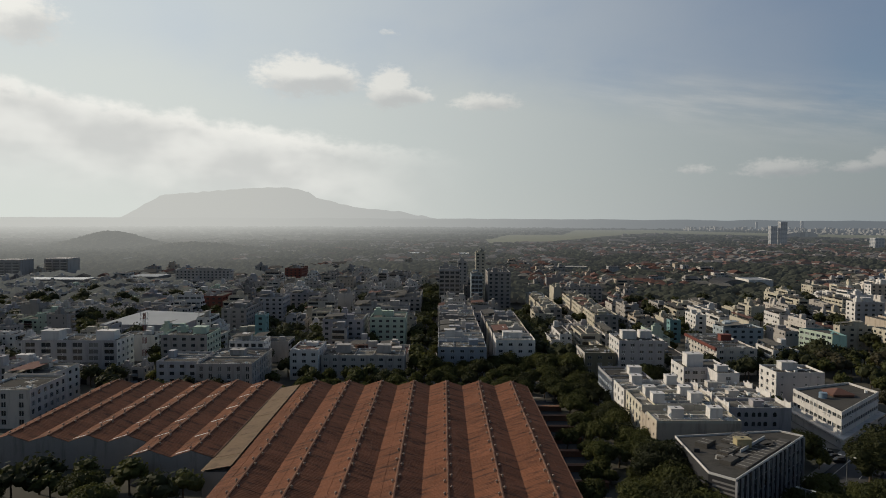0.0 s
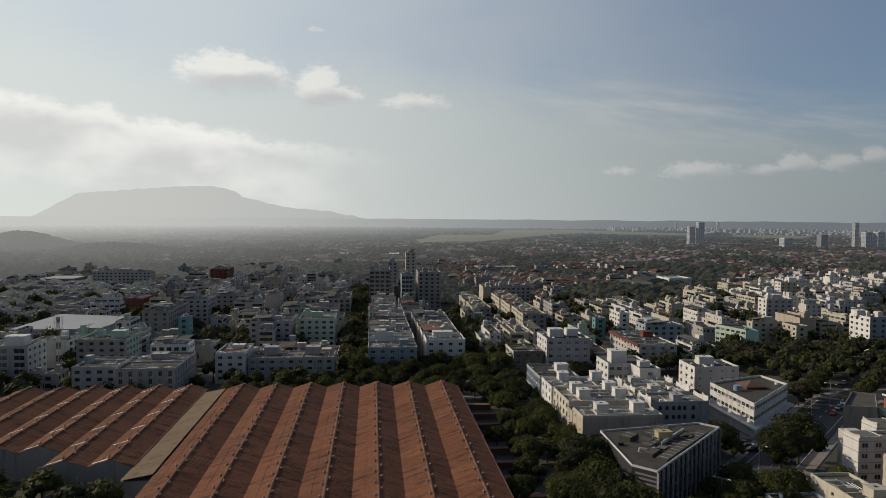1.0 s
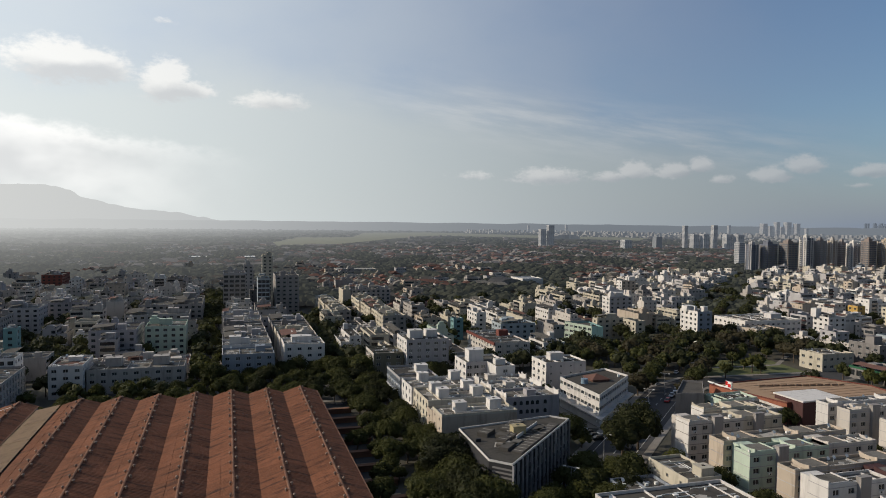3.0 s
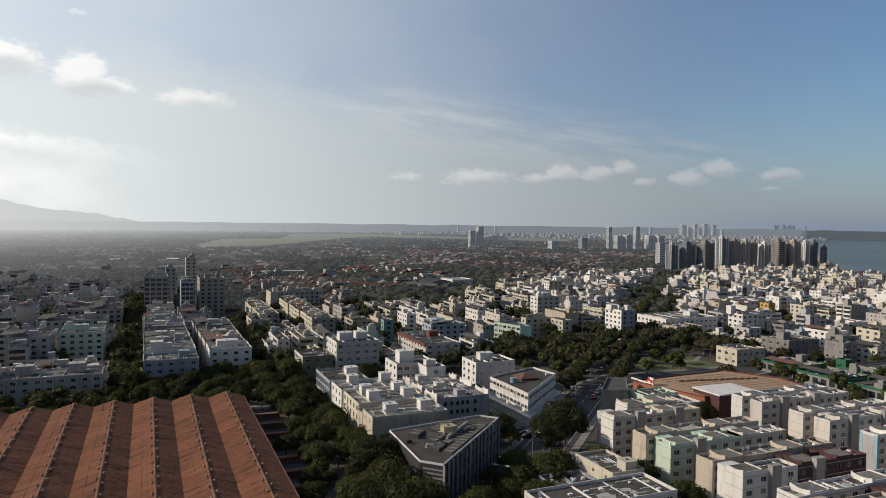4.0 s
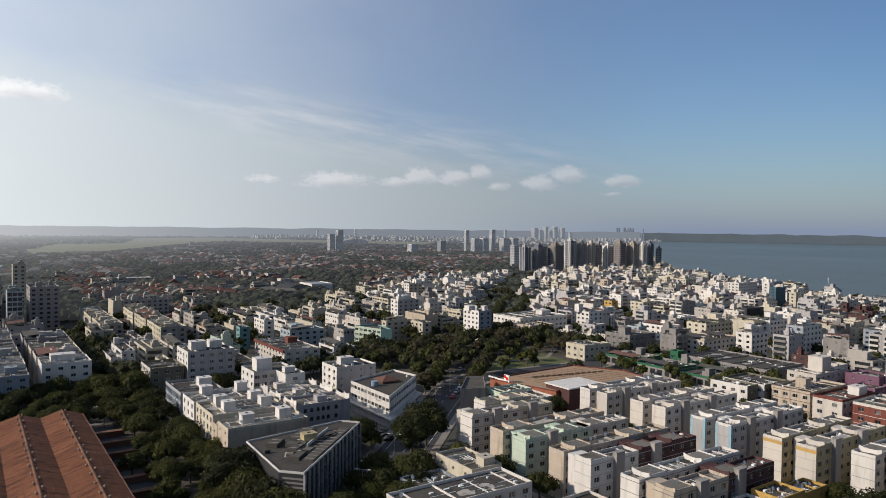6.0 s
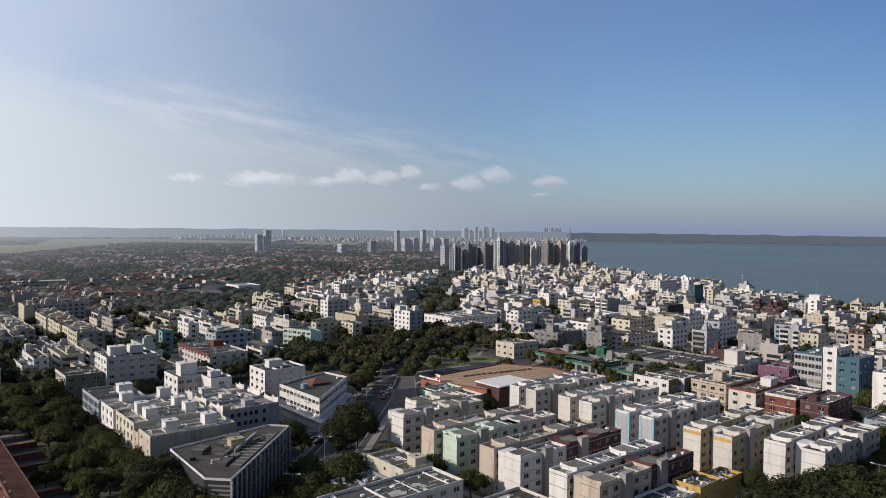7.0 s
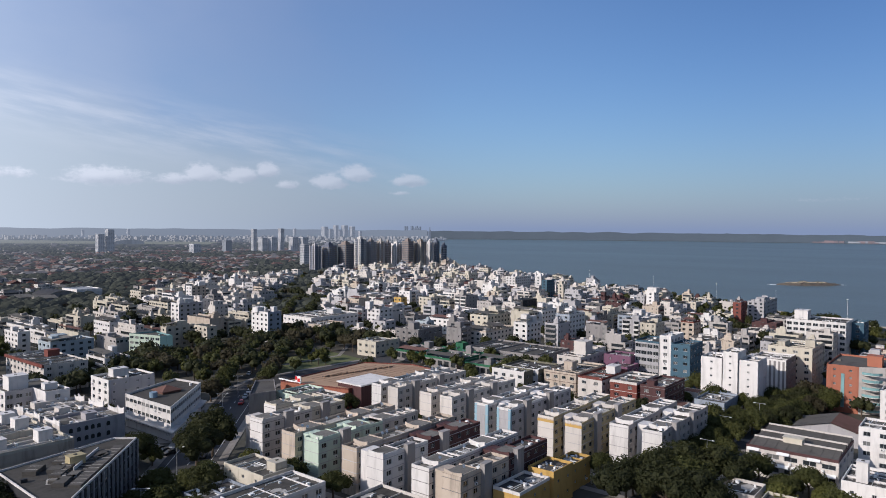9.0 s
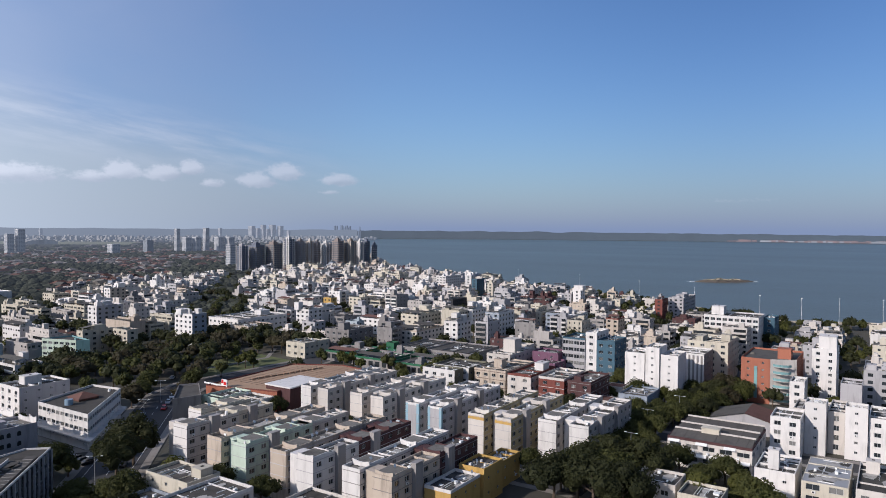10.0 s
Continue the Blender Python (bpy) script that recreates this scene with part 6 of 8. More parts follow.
def build_middle():
    keep(-20, 60, 262, 317)
    keep(-66, -20, 262, 294)
    place(rect(345.1, 360.3, 213.7, 223.0), 5, WHITE, "white five-storey flats with a slim tower", specs=MIDR, default=None, detail=0, tanks=[(350, 218, 4, 4, 5)], roof=ROOF_PALE)
    place(rect(376.7, 396.5, 203.5, 213.1), 6, WHITE, "white flats wrapped in dark balconies", specs=MIDR, default=None, detail=0, tanks=[(390, 210, 6, 5, 3)], trim=WHITE, edge_mats={3: BLUEGREY})
    place(rect(404.6, 423.6, 238.8, 246.2), 5, WHITE, "white flats with a tall tank tower", specs=MIDR, default=None, detail=0, tanks=[(412, 244, 4, 4, 5)], roof=ROOF_PALE)
    place(rect(439.9, 462.1, 179.8, 201.5), 4, WHITE, "white flats with a blue-grey framed front", specs=MIDR, default=None, detail=0, tanks=[(451, 191, 7, 6, 4)], edge_mats={3: BLUEGREY})
    place(rect(362.3, 375.8, 282.0, 302.9), 3, WHITE, "white flats with windowless side walls", specs=MIDR, default=None, detail=0, tanks=[(369, 288, 3, 3, 2)], roof=ROOF_PALE)
    place(rect(333.6, 365.1, 234.6, 250.2), 3, OFFWHITE, "long off-white three-storey building with a brown roof rim", specs=MIDR, default=None, detail=0, cap=TAN)
    place(rect(376.4, 403.5, 263.5, 277.7), 4, CREAM, "cream flats with a massive blank tower", specs=MIDR, default=None, detail=0, tanks=[(396, 271, 7, 6, 5)], roof=ROOF_PALE)
    place(rect(475.7, 497.4, 299.0, 312.4), 4, DARK, "dark glazed building behind white flats", specs=MIDR, default=None, detail=0)
    place(rect(443.0, 464.0, 367.5, 380.4), 4, CREAM, "cream flats with even rows of windows", specs=MIDR, default=None, detail=0, tanks=[(453, 374, 4, 4, 2)], roof=ROOF_PALE)
    place(rect(626.5, 632.5, 371.6, 379.0), 7, WHITE, "slim white tower flats near the shore", specs=MIDR, default=None, detail=0)
    place(rect(615.9, 632.0, 358.7, 364.7), 6, NAVY, "blue glazed flats near the shore", specs=MIDR, default=None, detail=0)
    place(rect(635.3, 667.6, 408.9, 421.2), 6, WHITE, "white flats with a stepped roof near the shore", specs=MIDR, default=None, detail=0, tanks=[(647, 415, 5, 5, 5)], roof=ROOF_PALE)
    place(rect(582.5, 588.5, 321.5, 327.5), 6, CREAM, "slim cream tower block near the shore", specs=MIDR, default=None, detail=0)
    place(rect(622.9, 670.4, 323.1, 340.6), 3, WHITE, "low white hotel row near the beach", specs=MIDR, default=None, detail=0, tanks=[(647, 332, 8, 6, 2.5)], roof=ROOF_PALE)
    place(rect(415.6, 427.5, 142.1, 149.9), 5, TAN, "tan flats with open balconies and a red roof", specs=MIDR, default=None, detail=0, roof=CLAY, cap=BRICKRED)
    place(rect(550.7, 565.7, 153.1, 159.1), 5, BRICKRED, "brick-red slab building near the beach", specs=MIDR, default=None, detail=0)
    place(rect(571.6, 611.2, 142.4, 154.3), 5, PALEGREY, "pale grey flats with white roof steps near the beach", specs=MIDR, default=None, detail=0, tanks=[(587, 148, 8, 6, 2.5)], roof=ROOF_PALE)
    place(rect(561.6, 571.4, 225.1, 231.9), 6, WHITE, "white cube-topped flats near the beach", specs=MIDR, default=None, detail=0, tanks=[(567, 228, 8, 8, 4)])
    # blue-grey on the south side is shade put into the paint
    place(rect(263.1, 273.2, 345.7, 362.0), 6, WHITE, "white six-storey flats beside the park with a side painted blue-grey for shade", specs=MIDR, default=None, detail=0, tanks=[(265, 357, 6, 5, 3)], edge_mats={0: BLUEGREY})
    place(rect(311.2, 317.4, 285.5, 304.5), 2, OFFWHITE, "low white house with a rounded roof", specs=MIDR, default=None, detail=0, roof=ROOF_PALE)
    place(rect(327.0, 336.6, 308.8, 320.0), 3, PALEGREY, "pale grey three-storey flats by the park", specs=MIDR, default=None, detail=0)
    place(rect(338.9, 351.8, 325.4, 337.0), 5, WHITE, "white five-storey flats with a corner tower", specs=MIDR, default=None, detail=0, tanks=[(339, 335, 4, 4, 5)], roof=ROOF_PALE)
    place(rect(415.8, 436.3, 403.7, 424.2), 4, WHITE, "white four-storey flats with roof steps", specs=MIDR, default=None, detail=0, tanks=[(426, 417, 10, 5, 2.6)], roof=ROOF_PALE)
    place(rect(426.6, 433.5, 385.2, 393.4), 4, OCHRE, "ochre house tower among white flats", specs=MIDR, default=None, detail=0)
    place(rect(344.7, 352.1, 289.1, 298.8), 3, SKYBLUE, "light blue flats among grey roofs", specs=MIDR, default=None, detail=0)
    place(rect(492.3, 509.7, 630.9, 675.2), 4, OFFWHITE, "off-white flats with a green glazed front", specs=MIDR, default=None, detail=0, tanks=[(501, 653, 10, 8, 4)])
    place(rect(687.1, 710.6, 530.2, 542.7), 4, CREAM, "cream flats near the shore towers", specs=MIDR, default=None, detail=0, tanks=[(699, 536, 6, 5, 3)])
    place(rect(664.3, 682.5, 492.3, 507.5), 5, CREAM, "yellowish flats near the beach", specs=MIDR, default=None, detail=0, tanks=[(673, 500, 6, 5, 4)])
    place(rect(149.2, 155.5, 410.5, 428.5), 4, WHITE, "white flats with hooded windows in a row", specs=MIDR, default=None, detail=0, roof=ROOF_PALE)
    place(rect(146, 167, 362, 376), 4, SKYBLUE, "light blue flats with a long grey roof", specs=MIDR, default=None, detail=0, tanks=[(155, 374, 6, 5, 2.5)])
    place(rect(211.2, 229.3, 370.1, 376.1), 4, CREAM, "cream flats with brown vertical window strips", specs=MIDR, default=None, detail=0)
    place(rect(227.4, 233.8, 354.5, 368.1), 4, CREAM, "cream flats with white stair bays", specs=MIDR, default=None, detail=0, roof=ROOF_PALE)
    # its south front is greyed in place of shade
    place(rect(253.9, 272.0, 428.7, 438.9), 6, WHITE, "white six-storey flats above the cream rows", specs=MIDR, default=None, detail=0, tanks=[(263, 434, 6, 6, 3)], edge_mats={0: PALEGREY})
    place(rect(334.7, 348.7, 545.2, 554.0), 6, WHITE, "white flats with a brown stair strip", specs=MIDR, default=None, detail=0, tanks=[(346, 550, 6, 6, 4)], edge_mats={0: TAN})
    place(rect(127.0, 133.0, 388.5, 394.5), 4, TEAL, "dark teal flats among pale rows", specs=MIDR, default=None, detail=0)
    place(rect(-173.1, -156.3, 495.0, 525.8), 4, BRICKRED, "brick-brown school building with a pale roof", specs=MIDL, default=None, detail=0, roof=ROOF_PALE)
    place(rect(-129.3, -114.7, 407.5, 446.0), 5, WORN_HAZE_SHADE, "weathered grey flats with long window bands", specs=MIDL, default=None, detail=0, tanks=[(-122, 427, 8, 5, 2.5)], trim=GREY)
    place(rect(-107.1, -86.7, 490.9, 501.4), 5, LILAC, "lilac-grey building with a blank windowless wall", specs=MIDL, default=None, detail=0, edge_mats={0: LILAC})
    place(rect(-123.1, -106.4, 465.1, 487.6), 5, PALEGREY, "pale stepped flats with a roof tower", specs=MIDL, default=None, detail=0, tanks=[(-120, 476, 6, 5, 4)], roof=ROOF_PALE)
    place(rect(-265.2, -211.5, 693.5, 706.1), 5, WORN_PALE, "long pale flats with dark window bays and roof boxes", specs=MIDL, default=None, detail=0, tanks=[(-238, 700, 10, 6, 3)], roof=ROOF_PALE)
    place(rect(-163.0, -146.0, 722.2, 757.0), 5, BRICKRED, "red-brown flats with a pale roof", specs=MIDL, default=None, detail=0, roof=ROOF_PALE)
    place(rect(-52.2, -14.8, 466.3, 517.5), 5, WORN_HAZE_SHADE, "grey flats with several yellowish flat roofs", specs=MIDL, default=None, detail=0, tanks=[(-34, 492, 5, 5, 2)], roof=ROOF_PALE)
    place(rect(-57.3, -21.5, 442, 464), 4, WORN_PALE, "pale flats with a curved white roof edge", specs=MIDL, default=None, detail=0, tanks=[(-31, 453, 6, 5, 3)], roof=ROOF_PALE)
    # cream bars seen end-on, with their stepped roofs; grey fronts paint in the shade
    for k in range(5):
        place(rect(63 + 0.5 * (k % 2), 75, 438 + k * 18.5, 455.5 + k * 18.5), 4, CREAM, "cream flats in a long stepped row", specs=MIDR, default=None, detail=1, roof=ROOF_PALE, edge_mats={0: WORN_HAZE_SHADE}, tanks=[(68, 441 + k * 18.5, 4.5, 3, 2.4)])
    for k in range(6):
        place(rect(89 + 0.7 * (k % 2), 103, 408 + k * 19.5, 426.5 + k * 19.5), 4, CREAM, "cream flats with a front greyed for shade", specs=MIDR, default=None, detail=1, roof=ROOF_PALE, edge_mats={0: WORN_HAZE_SHADE}, tanks=[(94, 411 + k * 19.5, 4.5, 3, 2.4)])
    place(rect(86, 92, 540, 562), 5, CREAM, "narrow yellow stair tower of grey flats", specs={0: None}, default=None, detail=0)
    place(rect(93, 124, 542, 566), 5, WORN_PALE, "pale flats beside a yellow stair tower", specs=MIDR, default=None, detail=0)
    place(rect(62, 86, 384, 408), 2, WORN_PALE, "low house with a red tiled roof", specs=MIDR, default=None, detail=0, roof=CLAY)
    place(rect(132, 182, 876, 905), 1, WORN_PALE, "wide low hall with a pale sheet roof", fh=6, default=None, detail=0, roof=ROOF_PATCH, name="hall", category="hall", clutter=0)
    place(rect(-62, 46, 1222, 1262), 1, WHITE, "very long white shed among the far trees", fh=4, default=None, detail=0, roof=PLASTIC, name="shed", category="shed", clutter=0)
    # dark arched sports hall with white canopies
    h = thing("sports_hall", "sports hall with a dark arched roof", "sports hall", "", "", 284, 690)
    keep(264, 328, 670, 730)
    g = Geo()
    n = 10
    for i in range(n):
        a0, a1 = math.pi * i / n, math.pi * (i + 1) / n
        g.quad((-14 * math.cos(a0), -16, 4 + 6 * math.sin(a0)), (-14 * math.cos(a1), -16, 4 + 6 * math.sin(a1)), (-14 * math.cos(a1), 20, 4 + 6 * math.sin(a1)), (-14 * math.cos(a0), 20, 4 + 6 * math.sin(a0)))
    part("roof", g.mesh("roof", [DARK]), h)
    w = Geo()
    w.poly([(-14, -15.5, 0), (14, -15.5, 0)] + [(14 * math.cos(math.pi * i / n), -15.5, 4 + 5.8 * math.sin(math.pi * i / n)) for i in range(n + 1)])
    w.box(-13.8, 13.8, -15, 19.5, 0, 4)
    part("wall", w.mesh("wall", [GREY]), h)
    place(rect(300, 324, 684, 716), 2, WHITE, "white canopy hall beside the sports hall", fh=4, specs={0: None}, default=None, detail=0, roof=METAL_ROOF, clutter=0)


build_middle()

# ---- the town beyond: filled block by block ----

keep(165, 300, 246, 346)      # the park
keep(-14, -4, 262, 700)       # straight street
keep(42, 50, 262, 600)
keep(32, 58, 100, 262)        # tree belt beside the sheds
keep(232, 243, -50, 246)
keep(243, 440, 58, 66)
keep(170, 183, -50, 190)


def near_avenue(x, y, d=16):
    return y > 120 and x > 40 and abs(y - x - 73) < d * 1.42 and x < 430


def near_boulevard(x, y, d):
    """The tree-lined road that carries the avenue on towards the towers."""
    p = Vector((x, y))
    for a, b in (((300, 372), (367, 462)), ((367, 462), (497, 596)), ((497, 596), (677, 779))):
        a, b = Vector(a), Vector(b)
        t = max(0.0, min(1.0, (p - a).dot(b - a) / (b - a).length_squared))
        if (p - a.lerp(b, t)).length < d:
            return True
    return False


def cheap_volume(g, X0, X1, Y0, Y1, z0, floors, mi, ri, rr, fh, west, accent):
    """One flat-roofed volume with a parapet and the openings of its two seen sides."""
    h = z0 + floors * fh
    t = 0.25
    g.prism(rect(X0, X1, Y0, Y1), z0 if z0 > 1 else 0, h + 0.7, mi, False)
    for a, b, c, d in ((X0, X1, Y0, Y0 + t), (X0, X1, Y1 - t, Y1), (X0, X0 + t, Y0 + t, Y1 - t), (X1 - t, X1, Y0 + t, Y1 - t)):
        g.quad((a, c, h + 0.7), (b, c, h + 0.7), (b, d, h + 0.7), (a, d, h + 0.7), mi)
    g.quad((X0 + t, Y0 + t, h + 0.25), (X1 - t, Y0 + t, h + 0.25), (X1 - t, Y1 - t, h + 0.25), (X0 + t, Y1 - t, h + 0.25), ri)
    g.quad((X0 + t, Y1 - t, h + 0.25), (X1 - t, Y1 - t, h + 0.25), (X1 - t, Y1 - t, h + 0.7), (X0 + t, Y1 - t, h + 0.7), mi)
    g.quad((X1 - t, Y1 - t, h + 0.25), (X1 - t, Y0 + t, h + 0.25), (X1 - t, Y0 + t, h + 0.7), (X1 - t, Y1 - t, h + 0.7), mi)
    xs = X0 if west else X1

    def pane(side, m0, m1, za, zb, mat, d=0.03):
        if side == 0:
            g.quad((X0 + m0, Y0 - d, za), (X0 + m1, Y0 - d, za), (X0 + m1, Y0 - d, zb), (X0 + m0, Y0 - d, zb), mat)
        elif west:
            g.quad((xs - d, Y0 + m1, za), (xs - d, Y0 + m0, za), (xs - d, Y0 + m0, zb), (xs - d, Y0 + m1, zb), mat)
        else:
            g.quad((xs + d, Y0 + m0, za), (xs + d, Y0 + m1, za), (xs + d, Y0 + m1, zb), (xs + d, Y0 + m0, zb), mat)

    def slab(side, m0, m1, za, zb, out, mat):
        if side == 0:
            g.box(X0 + m0, X0 + m1, Y0 - out, Y0 + 0.02, za, zb, mat, True)
        elif west:
            g.box(xs - out, xs + 0.02, Y0 + m0, Y0 + m1, za, zb, mat, True)
        else:
            g.box(xs - 0.02, xs + out, Y0 + m0, Y0 + m1, za, zb, mat, True)
    for side in (0, 1):
        L = (X1 - X0) if side == 0 else (Y1 - Y0)
        kind = rr.random()
        if L < 3 or kind < 0.1:
            continue
        if kind < 0.5:
            n = max(1, int(L // rr.uniform(2.5, 3.6)))
            wide, high, sill = rr.uniform(0.8, 1.6), rr.uniform(0.9, 1.3), rr.uniform(0.9, 1.2)
            for f in range(floors):
                z = z0 + f * fh + sill
                for k in range(n):
                    if rr.random() < 0.14:
                        continue
                    m = (k + 0.5) * L / n
                    w = wide if rr.random() < 0.75 else wide * 0.5
                    pane(side, m - w / 2, m + w / 2, z, z + high, GLASS_I if rr.random() < 0.5 else GLASS_I + 1)
        elif kind < 0.82:
            # balconies: flat dark glass painted in for the deep shade between parapets
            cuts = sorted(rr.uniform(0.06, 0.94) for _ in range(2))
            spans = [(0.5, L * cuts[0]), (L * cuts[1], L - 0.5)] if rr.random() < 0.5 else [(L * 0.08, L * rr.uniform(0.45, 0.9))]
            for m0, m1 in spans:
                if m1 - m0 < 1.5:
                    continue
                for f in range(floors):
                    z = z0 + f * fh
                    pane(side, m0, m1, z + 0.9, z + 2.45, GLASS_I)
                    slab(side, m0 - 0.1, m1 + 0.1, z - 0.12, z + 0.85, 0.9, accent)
            for f in range(floors):
                if len(spans) == 1 and L - spans[0][1] > 3:
                    m = (L + spans[0][1]) / 2
                    pane(side, m - 0.6, m + 0.6, z0 + f * fh + 1.0, z0 + f * fh + 2.1, GLASS_I)
        else:
            # ribbons of glass, or one tall strip at the stair
            if rr.random() < 0.6:
                for f in range(floors):
                    z = z0 + f * fh + 1.0
                    m = 0.7
                    while m < L - 1.6:
                        w = min(rr.uniform(1.8, 4.5), L - 0.6 - m)
                        pane(side, m, m + w, z, z + 1.15, GLASS_I if rr.random() < 0.55 else GLASS_I + 1)
                        m += w + rr.uniform(0.25, 1.2)
            else:
                m = L * rr.uniform(0.3, 0.7)
                pane(side, m - 0.7, m + 0.7, z0 + 1.0, h - 0.6, GLASS_I)
                for f in range(floors):
                    for q in (0.15, 0.85):
                        pane(side, L * q - 0.5, L * q + 0.5, z0 + f * fh + 1.0, z0 + f * fh + 2.0, GLASS_I)
        # a flat dark strip stands in for the gloom of ground-floor openings
        if z0 < 1 and rr.random() < 0.5:
            pane(side, 0.6, L * rr.uniform(0.4, 0.95), 0.1, 2.3, GLASS_I, 0.05)
    return h


def cheap_block(g, x0, x1, y0, y1, floors, mi, ri, rr, fh=2.9, tanks=True, cx=0.0, cy=0.0):
    """A block of one or two stepped volumes, with the roof-top clutter of this town."""
    X0, X1, Y0, Y1 = x0 - cx, x1 - cx, y0 - cy, y1 - cy
    west = x0 > 0
    accent = mi if rr.random() < 0.7 else PALETTE.index(rr.choice([GREY, BROWN, WHITE, TAN, BLUEGREY, WORN_HAZE_SHADE]))
    parts = [(X0, X1, Y0, Y1, floors)]
    if X1 - X0 > 10 and rr.random() < 0.45:
        c = X0 + (X1 - X0) * rr.uniform(0.35, 0.65)
        low = max(1, floors - rr.choice((1, 1, 2)))
        a, b = (floors, low) if rr.random() < 0.5 else (low, floors)
        parts = [(X0, c, Y0 + rr.uniform(0, 1.5), Y1, a), (c + 0.02, X1, Y0 + rr.uniform(0, 1.5), Y1, b)]
    elif floors > 2 and rr.random() < 0.35:
        parts.append((X0 + rr.uniform(0.5, 3), X1 - rr.uniform(0.5, 3), Y0 + rr.uniform(1.5, 4), Y1 - 0.5, -1))
        parts[0] = (X0, X1, Y0, Y1, floors - 1)
    top = 0.4
    for a, b, c, d, f in parts:
        if f < 0:
            if b - a > 3 and d - c > 3:
                top = cheap_volume(g, a, b, c, d, top + 0.25, 1, mi, ri, rr, fh, west, accent)
                roof_things(g, a, b, c, d, top, mi, rr)
            continue
        top = cheap_volume(g, a, b, c, d, 0.4, f, mi, ri, rr, fh, west, accent)
        if tanks and not (len(parts) == 2 and parts[1][4] < 0):
            roof_things(g, a, b, c, d, top, mi, rr)


def gable_house(g, x, y, w, d, h, mi, ri, rr, turn):
    """A low house with a hipped tile roof."""
    c, s = math.cos(turn), math.sin(turn)

    def at(u, v, z):
        return (x + u * c - v * s, y + u * s + v * c, z)
    a, b = w / 2, d / 2
    base = [(-a, -b), (a, -b), (a, b), (-a, b)]
    for i in range(4):
        p, q = base[i], base[(i + 1) % 4]
        g.quad(at(*p, 0), at(*q, 0), at(*q, h), at(*p, h), mi)
    o, rise = 0.6, min(w, d) * 0.24
    e = [(-a - o, -b - o), (a + o, -b - o), (a + o, b + o), (-a - o, b + o)]
    hip = max(0.5, a - b * rr.uniform(0.0, 0.9))
    r0, r1 = at(-hip, 0, h + rise), at(hip, 0, h + rise)
    E = [at(*p, h - 0.1) for p in e]
    g.quad(E[0], E[1], r1, r0, ri)
    g.quad(E[2], E[3], r0, r1, ri)
    g.poly([E[1], E[2], r1], ri)
    g.poly([E[3], E[0], r0], ri)


def in_view(x, y):
    a = math.degrees(math.atan2(x, y))
    return -36 < a < 93


LABELS = {WHITE: "white flats with a roof tank", OFFWHITE: "off-white flats with a flat roof", CREAM: "cream flats with a flat roof", PALEGREY: "pale grey flats with a roof tank",
          GREY: "weathered grey flats with dark windows", TAN: "tan rendered flats with a flat roof", BLUEGREY: "blue-grey flats with a flat roof", MINT: "pale mint flats with a flat roof", PINK: "pinkish rendered flats with a roof tank", BROWN: "dark maroon flats with a flat roof",
          SKYBLUE: "light blue flats with a flat roof", LILAC: "lilac-grey flats with a flat roof", WORN_HAZE_SHADE: "weathered grey rendered flats with dark roofs", WORN_PALE: "weathered pale flats with a roof tank"}
STUFF = {"seaside": Geo(), "inland": Geo()}
COUNT = [0]


def lot(x0, x1, y0, y1, floors, wall, zone, rr):
    cx, cy = (x0 + x1) / 2, (y0 + y1) / 2
    if near_boulevard(cx, cy, 20) or cx > 52 and cy > 500 + max(0, cx - 200) * 0.85:
        return
    if cx < -180 and cy > 430:
        floors = min(floors, 2)
    if any(a < cx < b and c < cy < d for a, b, c, d in CLEAR):
        return
    if not in_view(cx, cy) or not is_free(x0 - 1, x1 + 1, y0 - 1, y1 + 1) or near_avenue(cx, cy):
        return
    if cx > coast_x(cy) - (62 if cy < 420 else 40):
        return
    if cy < 190 and cx > 440:
        # low houses and gardens behind the beach
        if rr.random() < 0.35:
            return
        floors = min(floors, rr.choice((1, 2, 2, 3)))
    keep(x0, x1, y0, y1)
    r = math.hypot(cx, cy)
    roof = rr.choice([ROOF, ROOF, ROOF_SHEET, ROOF_SHEET, ROOF_PALE] if zone == "seaside" else [ROOF, ROOF_PALE, ROOF_PALE, ROOF_PALE])
    if r < 330 and floors > 2:
        front = rr.choice(((3.2, 1.3, 1.15, 1.0), (2.6, 1.7, 1.4, 0.8), (4.4, 3.0, 1.7, 0.6), (3.4, 1.1, 2.1, 0.5), (3.0, 1.9, 1.2, 1.0)))
        building(rect(x0, x1, y0, y1), floors, wall, LABELS[wall], specs={0: front, 3 if cx > 0 else 1: (3.3, rr.uniform(1.2, 2.0), 1.2, 1.0)}, default=None, roof=roof, detail=1,
                 tanks=[(cx + rr.uniform(-2, 2), cy + rr.uniform(-2, 2), rr.uniform(3, 5), rr.uniform(3, 4.5), rr.uniform(2, 4))], clutter=3)
        return
    mi, ri = PALETTE.index(wall), CHEAP_MATS.index(roof)
    if r < 700 and COUNT[0] < 130:
        COUNT[0] += 1
        g = Geo()
        cheap_block(g, x0, x1, y0, y1, floors, mi, ri, rr, cx=cx, cy=cy)
        used = sorted(set(g.m))
        g.m = [used.index(m) for m in g.m]
        ob = new("apartment_building", g.mesh("apartment_building", [CHEAP_MATS[m] for m in used]))
        ob.location = (cx, cy, 0)
        tagged(ob, LABELS[wall], "apartment building", "town blocks")
    else:
        cheap_block(STUFF[zone], x0, x1, y0, y1, floors, mi, ri, rr)


